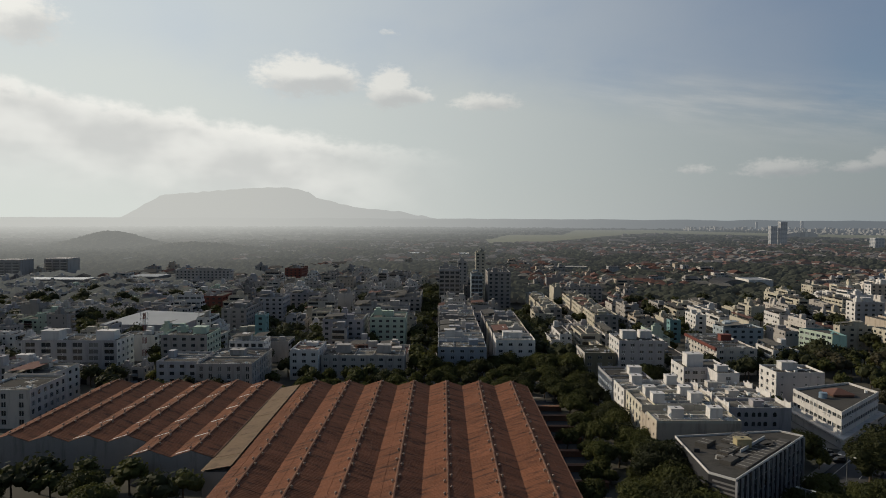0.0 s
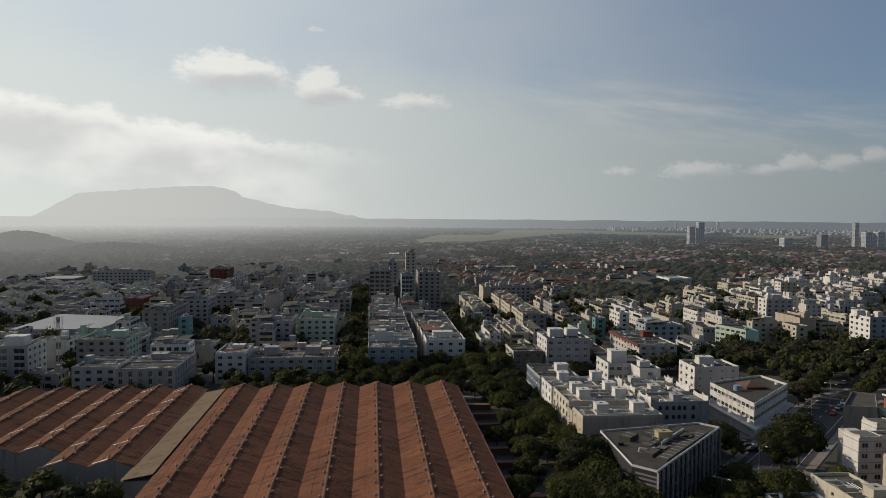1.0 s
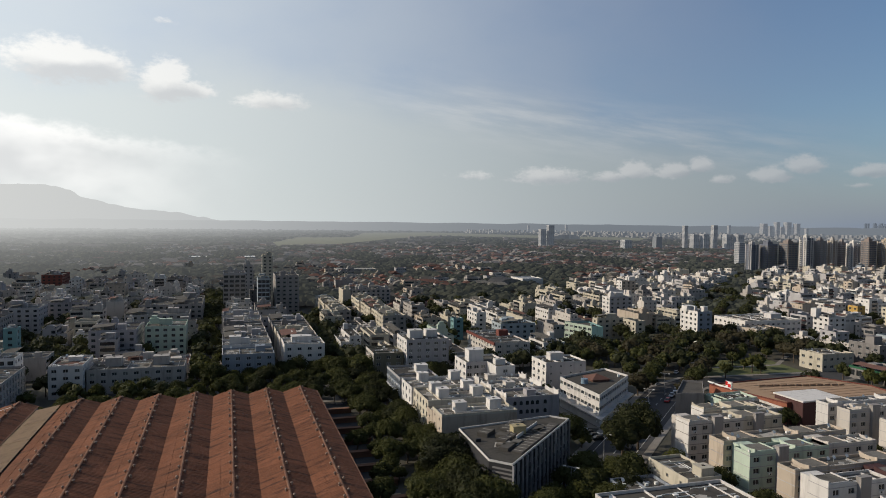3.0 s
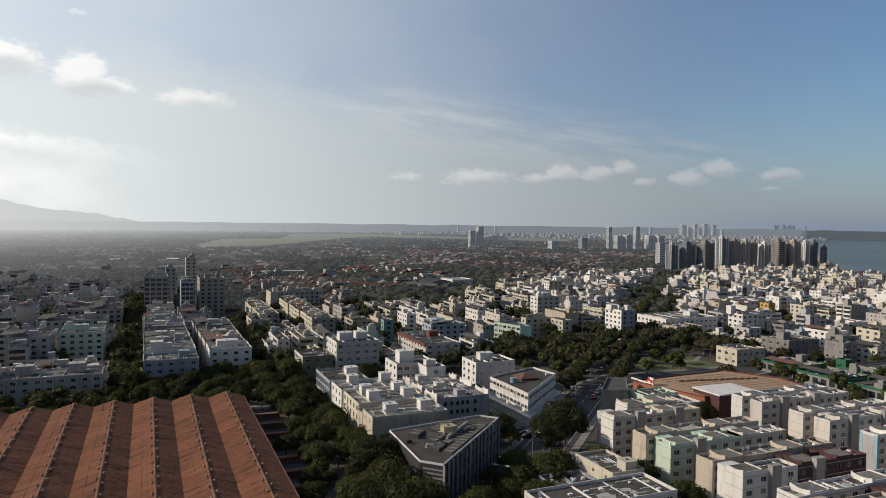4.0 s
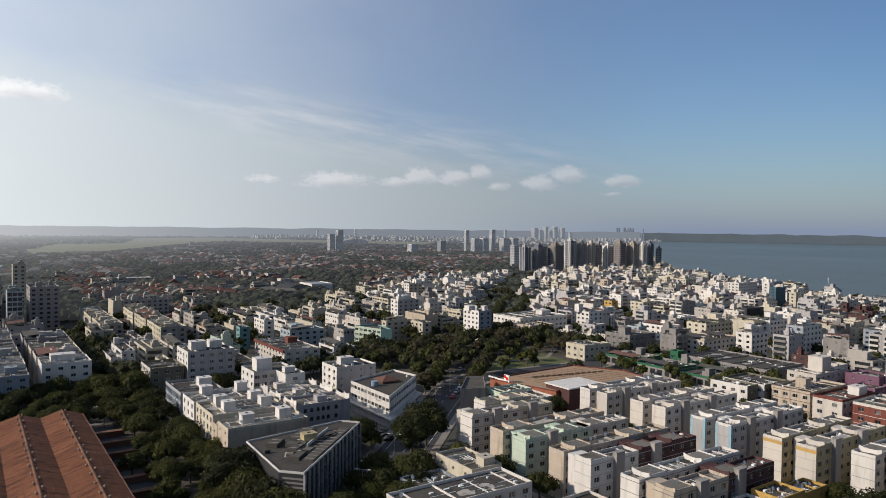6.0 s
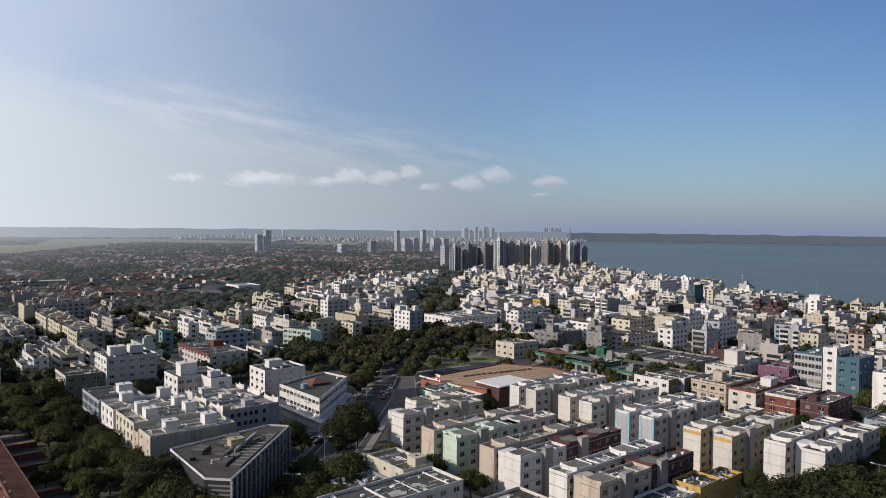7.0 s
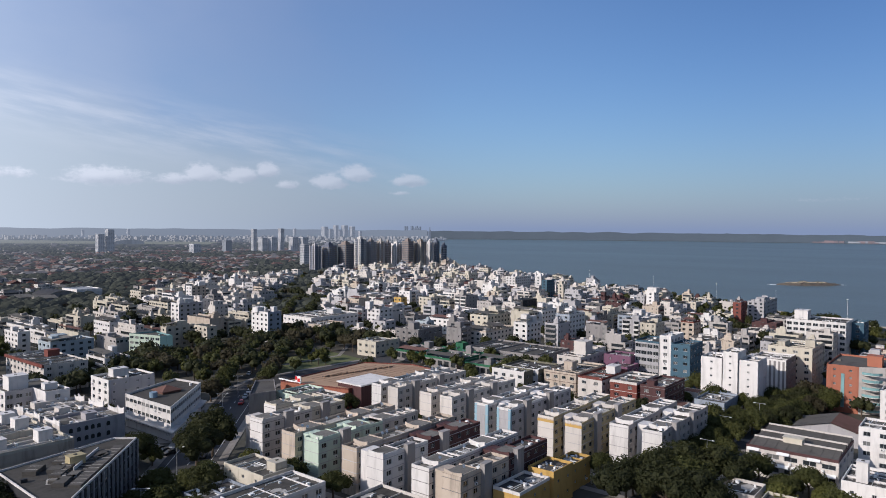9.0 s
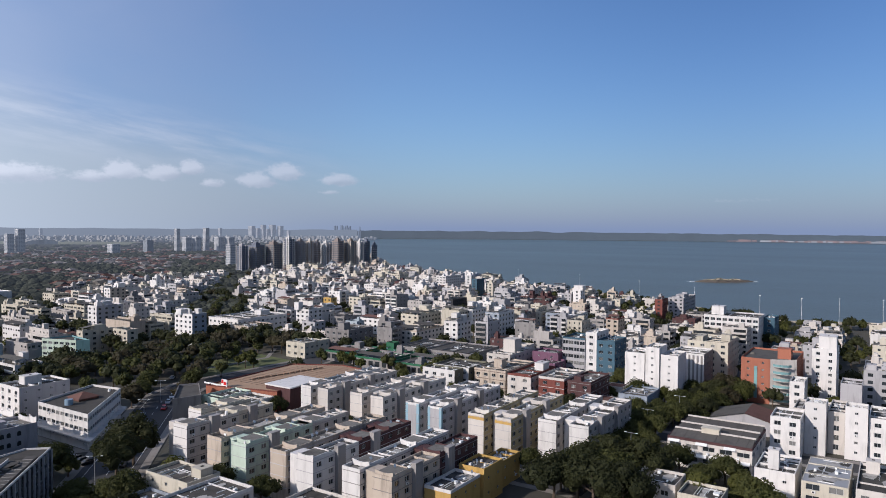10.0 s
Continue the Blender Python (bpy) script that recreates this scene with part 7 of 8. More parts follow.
def fill(zone, x0, x1, y0, y1, seed, walls, floors, sx=(12, 19), sy=(11, 17), gap=(1.0, 3.5), street=9, block=(64, 34), density=0.92):
    """Lots in blocks between streets."""
    rr = random.Random(seed)
    by = y0
    while by < y1:
        bx = x0
        while bx < x1:
            y = by
            while y < by + block[1] - 8:
                d = rr.uniform(*sy)
                x = bx + rr.uniform(0, 3)
                while x < bx + block[0] - 8:
                    w = rr.uniform(*sx)
                    if rr.random() < density:
                        fl = rr.choice(floors)
                        o = rr.uniform(0, 2.0)
                        lot(x, x + w, y + o, y + d + o * 0.5, fl, rr.choice(walls), zone, rr)
                    x += w + rr.uniform(*gap)
                y += d + rr.uniform(*gap) + 1
            bx += block[0] + street
        by += block[1] + street


W_SEA = [WHITE] * 5 + [OFFWHITE] * 8 + [CREAM] * 4 + [PALEGREY] * 4 + [TAN, WORN_HAZE_SHADE, WORN_PALE, WORN_PALE, WORN_PALE, WORN_PALE, PALEGREY, PALEGREY, GREY, BLUEGREY, BROWN]
W_CREAM = [CREAM] * 7 + [OFFWHITE] * 4 + [WORN_PALE] * 4 + [WHITE] * 2 + [TAN] * 3 + [MINT, GREY, BROWN]
W_GREY = [WHITE] * 8 + [OFFWHITE] * 7 + [WORN_PALE] * 6 + [PALEGREY] * 5 + [CREAM] * 3 + [LILAC, MINT, TAN, WORN_HAZE_SHADE, WORN_HAZE_SHADE, GREY]

fill("seaside", 245, 830, -60, 250, 11, W_SEA, [2, 2, 3, 3, 3, 4, 4, 5], sx=(9, 18), sy=(9, 16), gap=(1.0, 5.0), density=0.84)
fill("seaside", 305, 1010, 250, 760, 12, W_SEA, [2, 2, 2, 3, 3, 3, 4, 4, 5], sx=(9, 18), sy=(9, 16), gap=(1.0, 5.0), density=0.84)
fill("inland", 52, 300, 315, 610, 13, W_CREAM, [2, 3, 3, 4, 4], sx=(9, 13), sy=(18, 28), gap=(2, 6), block=(40, 60), density=0.93)
fill("inland", -460, -16, 262, 700, 14, W_GREY, [2, 3, 3, 4, 4, 4, 5], sx=(10, 20), sy=(9, 18), gap=(1.5, 6.5), block=(52, 60), density=0.72)
fill("inland", -3, 45, 432, 640, 15, W_GREY, [3, 4, 4, 5, 6], block=(48, 40))
keep(126, 162, 50, 84)
fill("inland", 105, 123, 60, 120, 16, W_SEA, [2, 3, 3], density=0.8)
fill("inland", 140, 160, 20, 55, 17, W_SEA, [2, 2, 3], density=0.8)
fill("inland", 300, 560, 500, 640, 18, W_CREAM, [2, 3, 4, 4, 6], density=0.75)
for zone, label in (("seaside", "far rows of white flats towards the bay"), ("inland", "far rows of pale flats inland")):
    setting("far_flats", STUFF[zone], CHEAP_MATS, label, "far flats", "stuff")


# ---- high-rise towers ----

def tower(a0, a1, r, h, wall, bands, label, slabs=None, frame_mat=None, house=True):
    """A tall block between two bearings at range r: window strips, floor slabs, corner piers and a roof house."""
    am = radians((a0 + a1) / 2)
    w = r * radians(a1 - a0) / (math.cos(am) + abs(math.sin(am)))
    d = w
    x, y = (r + w * 0.6) * math.sin(am), (r + w * 0.6) * math.cos(am)
    root = thing("apartment_tower", label, "apartment tower", "high-rise towers", "", x, y)
    keep(x - w / 2 - 3, x + w / 2 + 3, y - d / 2 - 3, y + d / 2 + 3)
    fh = 3.1
    floors = max(3, int(h / fh))
    g = Geo()
    g.box(-w / 2, w / 2, -d / 2, d / 2, 0, h)
    part("wall", g.mesh("wall", [wall]), root)
    b, e = Geo(), Geo()
    for f in range(floors):
        z = f * fh + 0.9
        for u0, u1 in ((-0.44, -0.2), (-0.12, 0.12), (0.2, 0.44)):
            b.box(w * u0, w * u1, -d / 2 - 0.12, -d / 2 + 0.05, z, z + 1.7, 0, True)
            b.box(-w / 2 - 0.12, -w / 2 + 0.05, d * u0, d * u1, z, z + 1.7, 0, True)
        for u0, u1 in ((-0.46, -0.18), (0.18, 0.46)):
            e.box(w * u0, w * u1, -d / 2 - 1.1, -d / 2 + 0.05, z - 0.95, z - 0.2, 0, True)
            e.box(-w / 2 - 1.1, -w / 2 + 0.05, d * u0, d * u1, z - 0.95, z - 0.2, 0, True)
    tagged(part("window_band", b.mesh("window_band", [bands]), root), kind="stuff")
    if slabs:
        tagged(part("balcony", e.mesh("balcony", [slabs]), root), kind="stuff")
    if frame_mat:
        pier = Geo()
        pier.box(-0.7, 0.7, -0.7, 0.7, 0, h + 1.2)
        me = pier.mesh("corner_pier", [frame_mat])
        for px, py in ((-w / 2, -d / 2), (w / 2, -d / 2), (-w / 2, d / 2), (w * 0.16, -d / 2), (-w / 2, -d * 0.16)):
            part("corner_pier", me, root, "", Matrix.Translation((px, py, 0)))
    if house:
        t = Geo()
        t.box(-w * 0.3, w * 0.22, -d * 0.25, d * 0.3, h, h + 3.4)
        t.box(-w * 0.1, w * 0.12, -d * 0.1, d * 0.15, h + 3.4, h + 5.2)
        part("roof_house", t.mesh("roof_house", [frame_mat or wall]), root)


# the dark ones are lightened: haze is put into the paint
TOWER_BROWN = paint("brown_tower_paint", (0.34, 0.285, 0.26), 0.2)
TOWER_ROSE = paint("rose_grey_tower_paint", (0.40, 0.35, 0.33), 0.2)
TOWER_NAVY = paint("navy_tower_paint", (0.20, 0.22, 0.275), 0.2)
TOWER_GLASS = paint("dark_tower_glazing", (0.155, 0.168, 0.195), 0.1)
TOWER_GREY = paint("grey_tower_paint", (0.33, 0.335, 0.345), 0.2)


def build_towers():
    # the cluster on the shore
    tower(40.55, 41.40, 1085, 41, TOWER_NAVY, TOWER_GLASS, "dark navy apartment tower with white piers near the shore", None, PALEGREY)
    tower(41.45, 42.70, 1094, 42, TOWER_NAVY, GREY, "dark navy broad apartment tower near the shore", TOWER_GREY)
    tower(42.78, 44.05, 1100, 44, TOWER_BROWN, TOWER_GLASS, "dark brown apartment tower with grey balconies near the shore", TOWER_GREY)
    tower(44.15, 45.02, 1150, 51, TOWER_NAVY, TOWER_GLASS, "navy apartment tower with white balcony bands near the shore", WHITE, WHITE)
    tower(45.05, 45.88, 1160, 47, TOWER_ROSE, TOWER_GREY, "rose-grey apartment tower near the shore", PALEGREY)
    tower(45.94, 46.52, 1172, 47, TAN, TOWER_BROWN, "tan apartment tower with brown strips near the shore", None, OFFWHITE)
    tower(46.56, 47.06, 1178, 45, TOWER_ROSE, TOWER_BROWN, "narrow rose-grey apartment tower near the shore", OFFWHITE)
    tower(47.12, 47.92, 1186, 43, WHITE, TOWER_GREY, "white apartment tower with glass bands near the shore", BLUEGREY, WHITE)
    tower(47.98, 48.92, 1166, 48, TOWER_BROWN, TOWER_GLASS, "brown apartment tower with pale floor edges near the shore", TOWER_ROSE)
    tower(49.00, 49.92, 1178, 47, TOWER_BROWN, TOWER_GREY, "brown apartment tower with tan balconies near the shore", TAN, TAN)
    tower(49.98, 50.45, 1215, 46, WHITE, TOWER_GREY, "slim white apartment tower at the shore", PALEGREY, WHITE)
    tower(50.48, 51.02, 1225, 47, TOWER_NAVY, TOWER_GLASS, "slim navy apartment tower at the shore", TOWER_GREY)
    tower(51.15, 51.62, 1238, 40, TOWER_NAVY, TOWER_GLASS, "last slim navy tower by the beach", WHITE)
    # paleness comes partly from haze emitted by the wall material
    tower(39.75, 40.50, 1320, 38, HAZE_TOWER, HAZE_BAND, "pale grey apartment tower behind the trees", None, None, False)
    # pale blocks behind the houses; their materials emit the haze
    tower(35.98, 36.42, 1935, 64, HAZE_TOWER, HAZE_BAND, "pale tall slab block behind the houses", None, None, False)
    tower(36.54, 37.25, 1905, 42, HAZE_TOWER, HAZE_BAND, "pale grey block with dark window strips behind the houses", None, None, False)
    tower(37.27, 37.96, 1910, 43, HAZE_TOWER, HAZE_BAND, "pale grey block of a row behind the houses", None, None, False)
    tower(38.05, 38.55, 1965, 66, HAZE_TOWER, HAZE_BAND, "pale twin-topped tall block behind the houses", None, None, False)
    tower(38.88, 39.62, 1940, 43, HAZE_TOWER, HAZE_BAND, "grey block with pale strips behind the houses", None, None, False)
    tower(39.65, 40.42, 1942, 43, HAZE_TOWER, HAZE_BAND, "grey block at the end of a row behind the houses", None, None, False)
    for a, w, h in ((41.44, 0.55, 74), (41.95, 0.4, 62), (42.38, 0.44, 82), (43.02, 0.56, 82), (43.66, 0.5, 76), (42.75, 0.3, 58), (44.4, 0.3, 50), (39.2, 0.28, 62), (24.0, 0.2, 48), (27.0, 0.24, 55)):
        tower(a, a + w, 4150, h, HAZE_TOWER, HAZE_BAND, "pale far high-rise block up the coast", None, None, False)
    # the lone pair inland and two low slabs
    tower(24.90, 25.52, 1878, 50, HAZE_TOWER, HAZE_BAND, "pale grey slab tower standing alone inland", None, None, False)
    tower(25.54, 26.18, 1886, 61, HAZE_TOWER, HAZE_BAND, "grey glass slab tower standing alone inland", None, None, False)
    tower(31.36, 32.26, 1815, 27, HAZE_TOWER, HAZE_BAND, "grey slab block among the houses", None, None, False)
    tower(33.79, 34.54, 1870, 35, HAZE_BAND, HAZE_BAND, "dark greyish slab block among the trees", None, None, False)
    # institutional slabs far on the sunny side
    for a0, a1, r, h in ((-32.6, -30.3, 878, 21), (-29.7, -27.4, 900, 20)):
        tower(a0, a1, r, h, WORN_PALE, GREY, "long pale slab building by the wooded hill", OFFWHITE, None, False)


build_towers()


# ---- house belt, woods and far town ----

def clump(x, y):
    """Where the belt is green (positive) and where it is built up (negative)."""
    sunny = max(0.0, min(1.0, (-0.14 - x / max(y, 1.0)) / 0.12)) if y > 640 else 0.0
    return noise.fractal(Vector((x * 0.011, y * 0.006, 5.0)), 1.0, 2.0, 3) + 0.35 * sunny


HOUSE_CELLS = set()


AIRFIELD = [(122, 1814), (287, 1946), (470, 2300), (560, 2500), (902, 3073), (1262, 2757), (1547, 2400), (1863, 2810), (1441, 3300), (1113, 3900), (700, 3702), (472, 2750), (250, 2669), (111, 2031)]


def field(x, y):
    """Open grass, and the strip in front of it that trees would hide."""
    for k in (1.0, 1.07):
        inside = False
        for (xa, ya), (xb, yb) in zip(AIRFIELD, AIRFIELD[1:] + AIRFIELD[:1]):
            if (ya > y * k) != (yb > y * k) and x * k < (xb - xa) * (y * k - ya) / (yb - ya) + xa:
                inside = not inside
        if inside:
            return True
    return False


def build_houses():
    """Rows of low houses between narrow streets, turned a little from quarter to quarter."""
    rr = random.Random(21)
    belt, remote = Geo(), Geo()
    for quarter in range(-9, 14):
        turn = radians(rr.uniform(-14, 14))
        c, s = math.cos(turn), math.sin(turn)
        qx = quarter * 130
        v = 460.0
        while v < 1780:
            u = -66.0
            while u < 66:
                w, d = rr.uniform(10, 19), rr.uniform(9, 13)
                x, y = qx + u * c - (v % 130 - 65) * s + rr.uniform(-1.5, 1.5), v + u * s + rr.uniform(-1.5, 1.5)
                u += w + rr.uniform(0.8, 4.0)
                if not -0.75 * y < x < 0.95 * y or x > coast_x(y) - 60 or near_avenue(x, y) or near_boulevard(x, y, 14):
                    continue
                if x < 52 and y < 560 or x >= 52 and y < 500 + max(0, x - 200) * 0.85 or x < -100 and y < 700:
                    continue
                if clump(x, y) > 0.04 or rr.random() < (0.55 if y > 1000 and x < 0.1 * y else 0.2) or field(x, y) or not is_free(x - 6, x + 6, y - 5, y + 5):
                    continue
                HOUSE_CELLS.add((int(x // 9), int(y // 9)))
                grey = x / y < 0.12
                mi = rr.choice((4, 12, 3, 5, 12, 13, 1, 5))
                ri = CHEAP_MATS.index(rr.choice([CLAY, CLAY, ROOF_SHEET, ROOF_SHEET, ROOF, ROOF_PALE] if grey else [CLAY, CLAY, CLAY, CLAY, ROOF_SHEET, ROOF, ROOF_PALE]))
                if math.hypot(x, y) > 1000:
                    gable_house(remote, x, y, w, d, 5.8 if rr.random() < 0.3 else 3.2, 2, rr.choice((0, 1, 1, 2)) if grey else rr.choice((0, 0, 1, 2)), rr, turn + rr.choice((0, math.pi / 2)))
                    continue
                g = belt
                if rr.random() < 0.16:
                    cheap_block(g, x - w / 2, x + w / 2, y - d / 2, y + d / 2, rr.choice((1, 2, 2, 3)), mi, ri, rr, tanks=rr.random() < 0.4)
                else:
                    gable_house(g, x, y, w, d, 5.8 if rr.random() < 0.3 else 3.2, mi, ri, rr, turn + rr.choice((0, math.pi / 2)))
            v += rr.choice((12.5, 13.5, 21.0))
    setting("house_belt", belt, CHEAP_MATS, "wide belt of low houses with red tiled roofs", "houses", "stuff")
    # remote roofs and walls emit the haze set in their materials
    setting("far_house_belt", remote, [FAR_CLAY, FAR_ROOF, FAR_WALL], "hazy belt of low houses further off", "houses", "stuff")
    # pale roofs and sheds scattered far off
    g = Geo()
    for _ in range(480):
        y = 1650 + 1500 * rr.random() ** 1.6
        x = rr.uniform(-0.72 * y, 0.75 * y)
        if x > coast_x(y) - 60 or field(x, y):
            continue
        big = rr.random() < 0.12
        gable_house(g, x, y, rr.uniform(25, 70) if big else rr.uniform(9, 22), rr.uniform(10, 22) if big else rr.uniform(8, 13), rr.uniform(3, 7), 0, 0, rr, rr.uniform(-0.2, 0.2))
    setting("far_sheds", g, [FAR_ROOF], "scattered pale roofs far inland", "far roofs", "stuff")
    # airport terminal with a long white roof beside the lone towers
    g, n = Geo(), 12
    for i in range(n):
        t0, t1 = i / n, (i + 1) / n
        h0, h1 = 9 + 9 * math.sin(math.pi * t0) ** 0.6, 9 + 9 * math.sin(math.pi * t1) ** 0.6
        xa, xb = 1292 + 118 * t0, 1292 + 118 * t1
        g.quad((xa, 2630, h0), (xb, 2630, h1), (xb, 2672, h1), (xa, 2672, h0))
        g.quad((xa, 2631, 0), (xb, 2631, 0), (xb, 2631, h1 - 1), (xa, 2631, h0 - 1))
    setting("terminal", g, [FAR_TOWN], "long white vaulted roof far inland", "terminal")
    # airfield
    g = Geo()
    g.poly([(x, y, 0.4) for x, y in AIRFIELD])
    setting("airfield", g, [FAR_FIELD], "pale grass airfield beyond the houses", "field")
    # white far town along the coast
    g = Geo()
    for _ in range(2300):
        a = rr.uniform(19, 52)
        r = 2900 + 1450 * rr.random() ** 0.7
        x, y = r * math.sin(radians(a)), r * math.cos(radians(a))
        if x > coast_x(y) - 30 and y < 2560 or x > 3230 + (y - 2560) * 0.9:
            continue
        if a < 26 and r < 3900 or a < 36 and r < 3400:
            continue
        h = rr.choice((6, 7, 8, 9, 11, 13, 20)) if r > 3500 else rr.choice((4, 6, 8))
        w = rr.uniform(6, 17)
        g.box(x - w / 2, x + w / 2, y - 7, y + 7, 0, h)
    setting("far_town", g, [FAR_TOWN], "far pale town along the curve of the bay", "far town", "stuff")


build_houses()


def crumple(g, x, y, z, rx, rz, rr, mat=0):
    """A low-sided, ragged leaf mass for trees that are far away."""
    n, m = 7, 3
    ph = rr.uniform(0, 6)
    rings = []
    for j in range(m):
        t = (j + 0.35) / m
        rings.append([(x + rx * math.sin(math.pi * (0.25 + 0.6 * t)) * rr.uniform(0.8, 1.12) * math.cos(ph + k * math.tau / n) * (1.02 - 0.14 * t),
                       y + rx * math.sin(math.pi * (0.25 + 0.6 * t)) * rr.uniform(0.8, 1.12) * math.sin(ph + k * math.tau / n) * (1.02 - 0.14 * t),
                       z + rz * (t * 0.95) * rr.uniform(0.75, 1.1)) for k in range(n)])
    low = [(p[0] * 0.6 + x * 0.4, p[1] * 0.6 + y * 0.4, z - 0.8) for p in rings[0]]
    rings = [low] + rings
    for a, b in zip(rings, rings[1:]):
        for k in range(n):
            j = (k + 1) % n
            g.quad(a[k], a[j], b[j], b[k], mat)
    top = (x + rr.uniform(-0.3, 0.3) * rx, y + rr.uniform(-0.3, 0.3) * rx, z + rz * 1.02)
    for k in range(n):
        g.poly([rings[-1][k], rings[-1][(k + 1) % n], top], mat)


def build_woods():
    rr = random.Random(33)
    near, hazy, far = Geo(), Geo(), Geo()
    for _ in range(21000):
        y = 400 + 1450 * rr.random() ** 1.1
        x = rr.uniform(-0.75 * y, 1.0 * y)
        if x > coast_x(y) - 25 or math.hypot(x, y) < 560:
            continue
        if (int(x // 9), int(y // 9)) in HOUSE_CELLS and rr.random() < 0.9:
            continue
        if not is_free(x - 2, x + 2, y - 2, y + 2) and rr.random() < 0.75:
            continue
        if y > 1500 and field(x, y):
            continue
        green = clump(x, y)
        if green < 0.0 and rr.random() < 0.45:
            continue
        s = rr.uniform(2.8, 5.6) + 4.0 * max(0.0, green)
        crumple(near if math.hypot(x, y) < 1000 else hazy, x, y, rr.uniform(1.5, 3.0), s * 1.15, s * rr.uniform(0.75, 1.0), rr)
    # both tree belts emit haze through their woodland material
    setting("far_trees", near, [FAR_WOODS], "dark trees between the far houses", "trees", "stuff")
    setting("farther_trees", hazy, [FAR_WOODS], "dark trees among the farthest houses", "trees", "stuff")
    for _ in range(8500):
        r = 1600 + 2800 * rr.random() ** 1.25
        a = rr.uniform(-36, 50)
        x, y = r * math.sin(radians(a)), r * math.cos(radians(a))
        if x > coast_x(y) - 30 and y < 2560 or x > 3200 or field(x, y):
            continue
        if clump(x * 0.25, y * 0.4) < -0.1 and rr.random() < 0.8:
            continue
        s = rr.uniform(6, 15)
        crumple(far, x, y, 1, s, rr.uniform(4, 7), rr)
    # wooded hills on the sunny side
    for cx, cy, sx, sy, top, n in ((-690, 1455, 62, 50, 30, 520), (-470, 1330, 70, 60, 13, 320), (-560, 1050, 120, 90, 5, 300)):
        for _ in range(n):
            u, v = rr.gauss(0, 1), rr.gauss(0, 1)
            h = top * math.exp(-(u * u + v * v) / 1.8)
            crumple(far, cx + u * sx, cy + v * sy, h - 1, rr.uniform(7, 12), rr.uniform(5, 9), rr)
    setting("far_woods", far, [FAR_WOODS], "dark woodland stretching to the horizon", "woods", "stuff")


build_woods()


# ---- trees near enough to tell apart ----

def crown_mesh(seed, width, height, leaves, leaf, mat):
    """A crown: uneven lobes carrying many small leaf sprays round ragged dark hearts."""
    rr, g = random.Random(seed), Geo()
    lobes = []
    for i in range(13):
        a, r = i * 2.4 + rr.uniform(-0.4, 0.4), width * 0.39 * math.sqrt((i + 0.3) / 13)
        lobes.append((r * math.cos(a), r * math.sin(a), height * (0.78 - 1.9 * (r / width) ** 2 + rr.uniform(-0.07, 0.05)), width * rr.uniform(0.13, 0.21)))
    for x, y, z, s in lobes:
        crumple(g, x, y, z - s * 0.55, s * 0.86, s * 1.05, rr)
    for _ in range(leaves):
        x, y, z, s = rr.choice(lobes)
        d = Vector((rr.gauss(0, 1), rr.gauss(0, 1), rr.gauss(0.35, 0.8))).normalized()
        p = Vector((x, y, z)) + Vector((d.x * s, d.y * s, d.z * s * 0.85)) * rr.uniform(0.86, 1.1)
        n = (d + Vector((rr.gauss(0, 0.38), rr.gauss(0, 0.38), rr.gauss(0.2, 0.38)))).normalized()
        u = n.orthogonal().normalized()
        u.rotate(Matrix.Rotation(rr.uniform(0, 6.28), 3, n))
        v = n.cross(u)
        l = leaf * rr.uniform(0.6, 1.3)
        w = l * rr.uniform(0.4, 0.75)
        g.quad(tuple(p - u * l), tuple(p - v * w + n * 0.1), tuple(p + u * l - n * 0.12 * l), tuple(p + v * w + n * 0.1))
    return g.mesh("crown", [mat])


def trunk_mesh(seed, height, spread):
    rr, g = random.Random(seed), Geo()

    def limb(a, b, r0, r1):
        a, b = Vector(a), Vector(b)
        d = (b - a).normalized()
        u = d.orthogonal().normalized()
        v = d.cross(u)
        lo = [tuple(a + (u * math.cos(k * math.tau / 6) + v * math.sin(k * math.tau / 6)) * r0) for k in range(6)]
        hi = [tuple(b + (u * math.cos(k * math.tau / 6) + v * math.sin(k * math.tau / 6)) * r1) for k in range(6)]
        for k in range(6):
            j = (k + 1) % 6
            g.quad(lo[k], lo[j], hi[j], hi[k])
    fork = (rr.uniform(-0.3, 0.3), rr.uniform(-0.3, 0.3), height * 0.34)
    limb((0, 0, -0.1), fork, 0.38, 0.27)
    for k in range(5):
        a = k * 1.26 + rr.uniform(-0.4, 0.4)
        tip = (spread * 0.32 * math.cos(a), spread * 0.32 * math.sin(a), height * rr.uniform(0.55, 0.75))
        limb(fork, tip, 0.2, 0.06)
    return g.mesh("trunk", [BARK])


TREES = []


def build_tree_kinds():
    for i, (w, h, leaves, leaf, mat, text) in enumerate((
            (11.5, 11.5, 1800, 0.36, LEAF, "broad dark-green street tree with a rounded crown"), (9.5, 10.5, 1450, 0.33, LEAF, "dark-green street tree with an uneven crown"),
            (14.0, 13.0, 2300, 0.38, LEAF_DARK, "large spreading dark-green shade tree"), (8.2, 9.0, 1100, 0.32, LEAF_LIGHT, "yellow-green street tree with a loose crown"),
            (11.5, 10.0, 1000, 0.4, LEAF_BROWN, "half-bare brownish tree with a wide crown"), (7.0, 7.0, 750, 0.36, LEAF, "small dark-green yard tree"))):
        t = thing("tree", text, "tree", "town trees", "", 0, -60 - i * 20)
        part("trunk", trunk_mesh(i + 3, h, w), t)
        part("crown", crown_mesh(i + 50, w, h, leaves, leaf, mat), t)
        TREES.append(t)


build_tree_kinds()
TREE_COUNT = [0]
FAR_LEAVES, FAR_TRUNKS = {}, Geo()


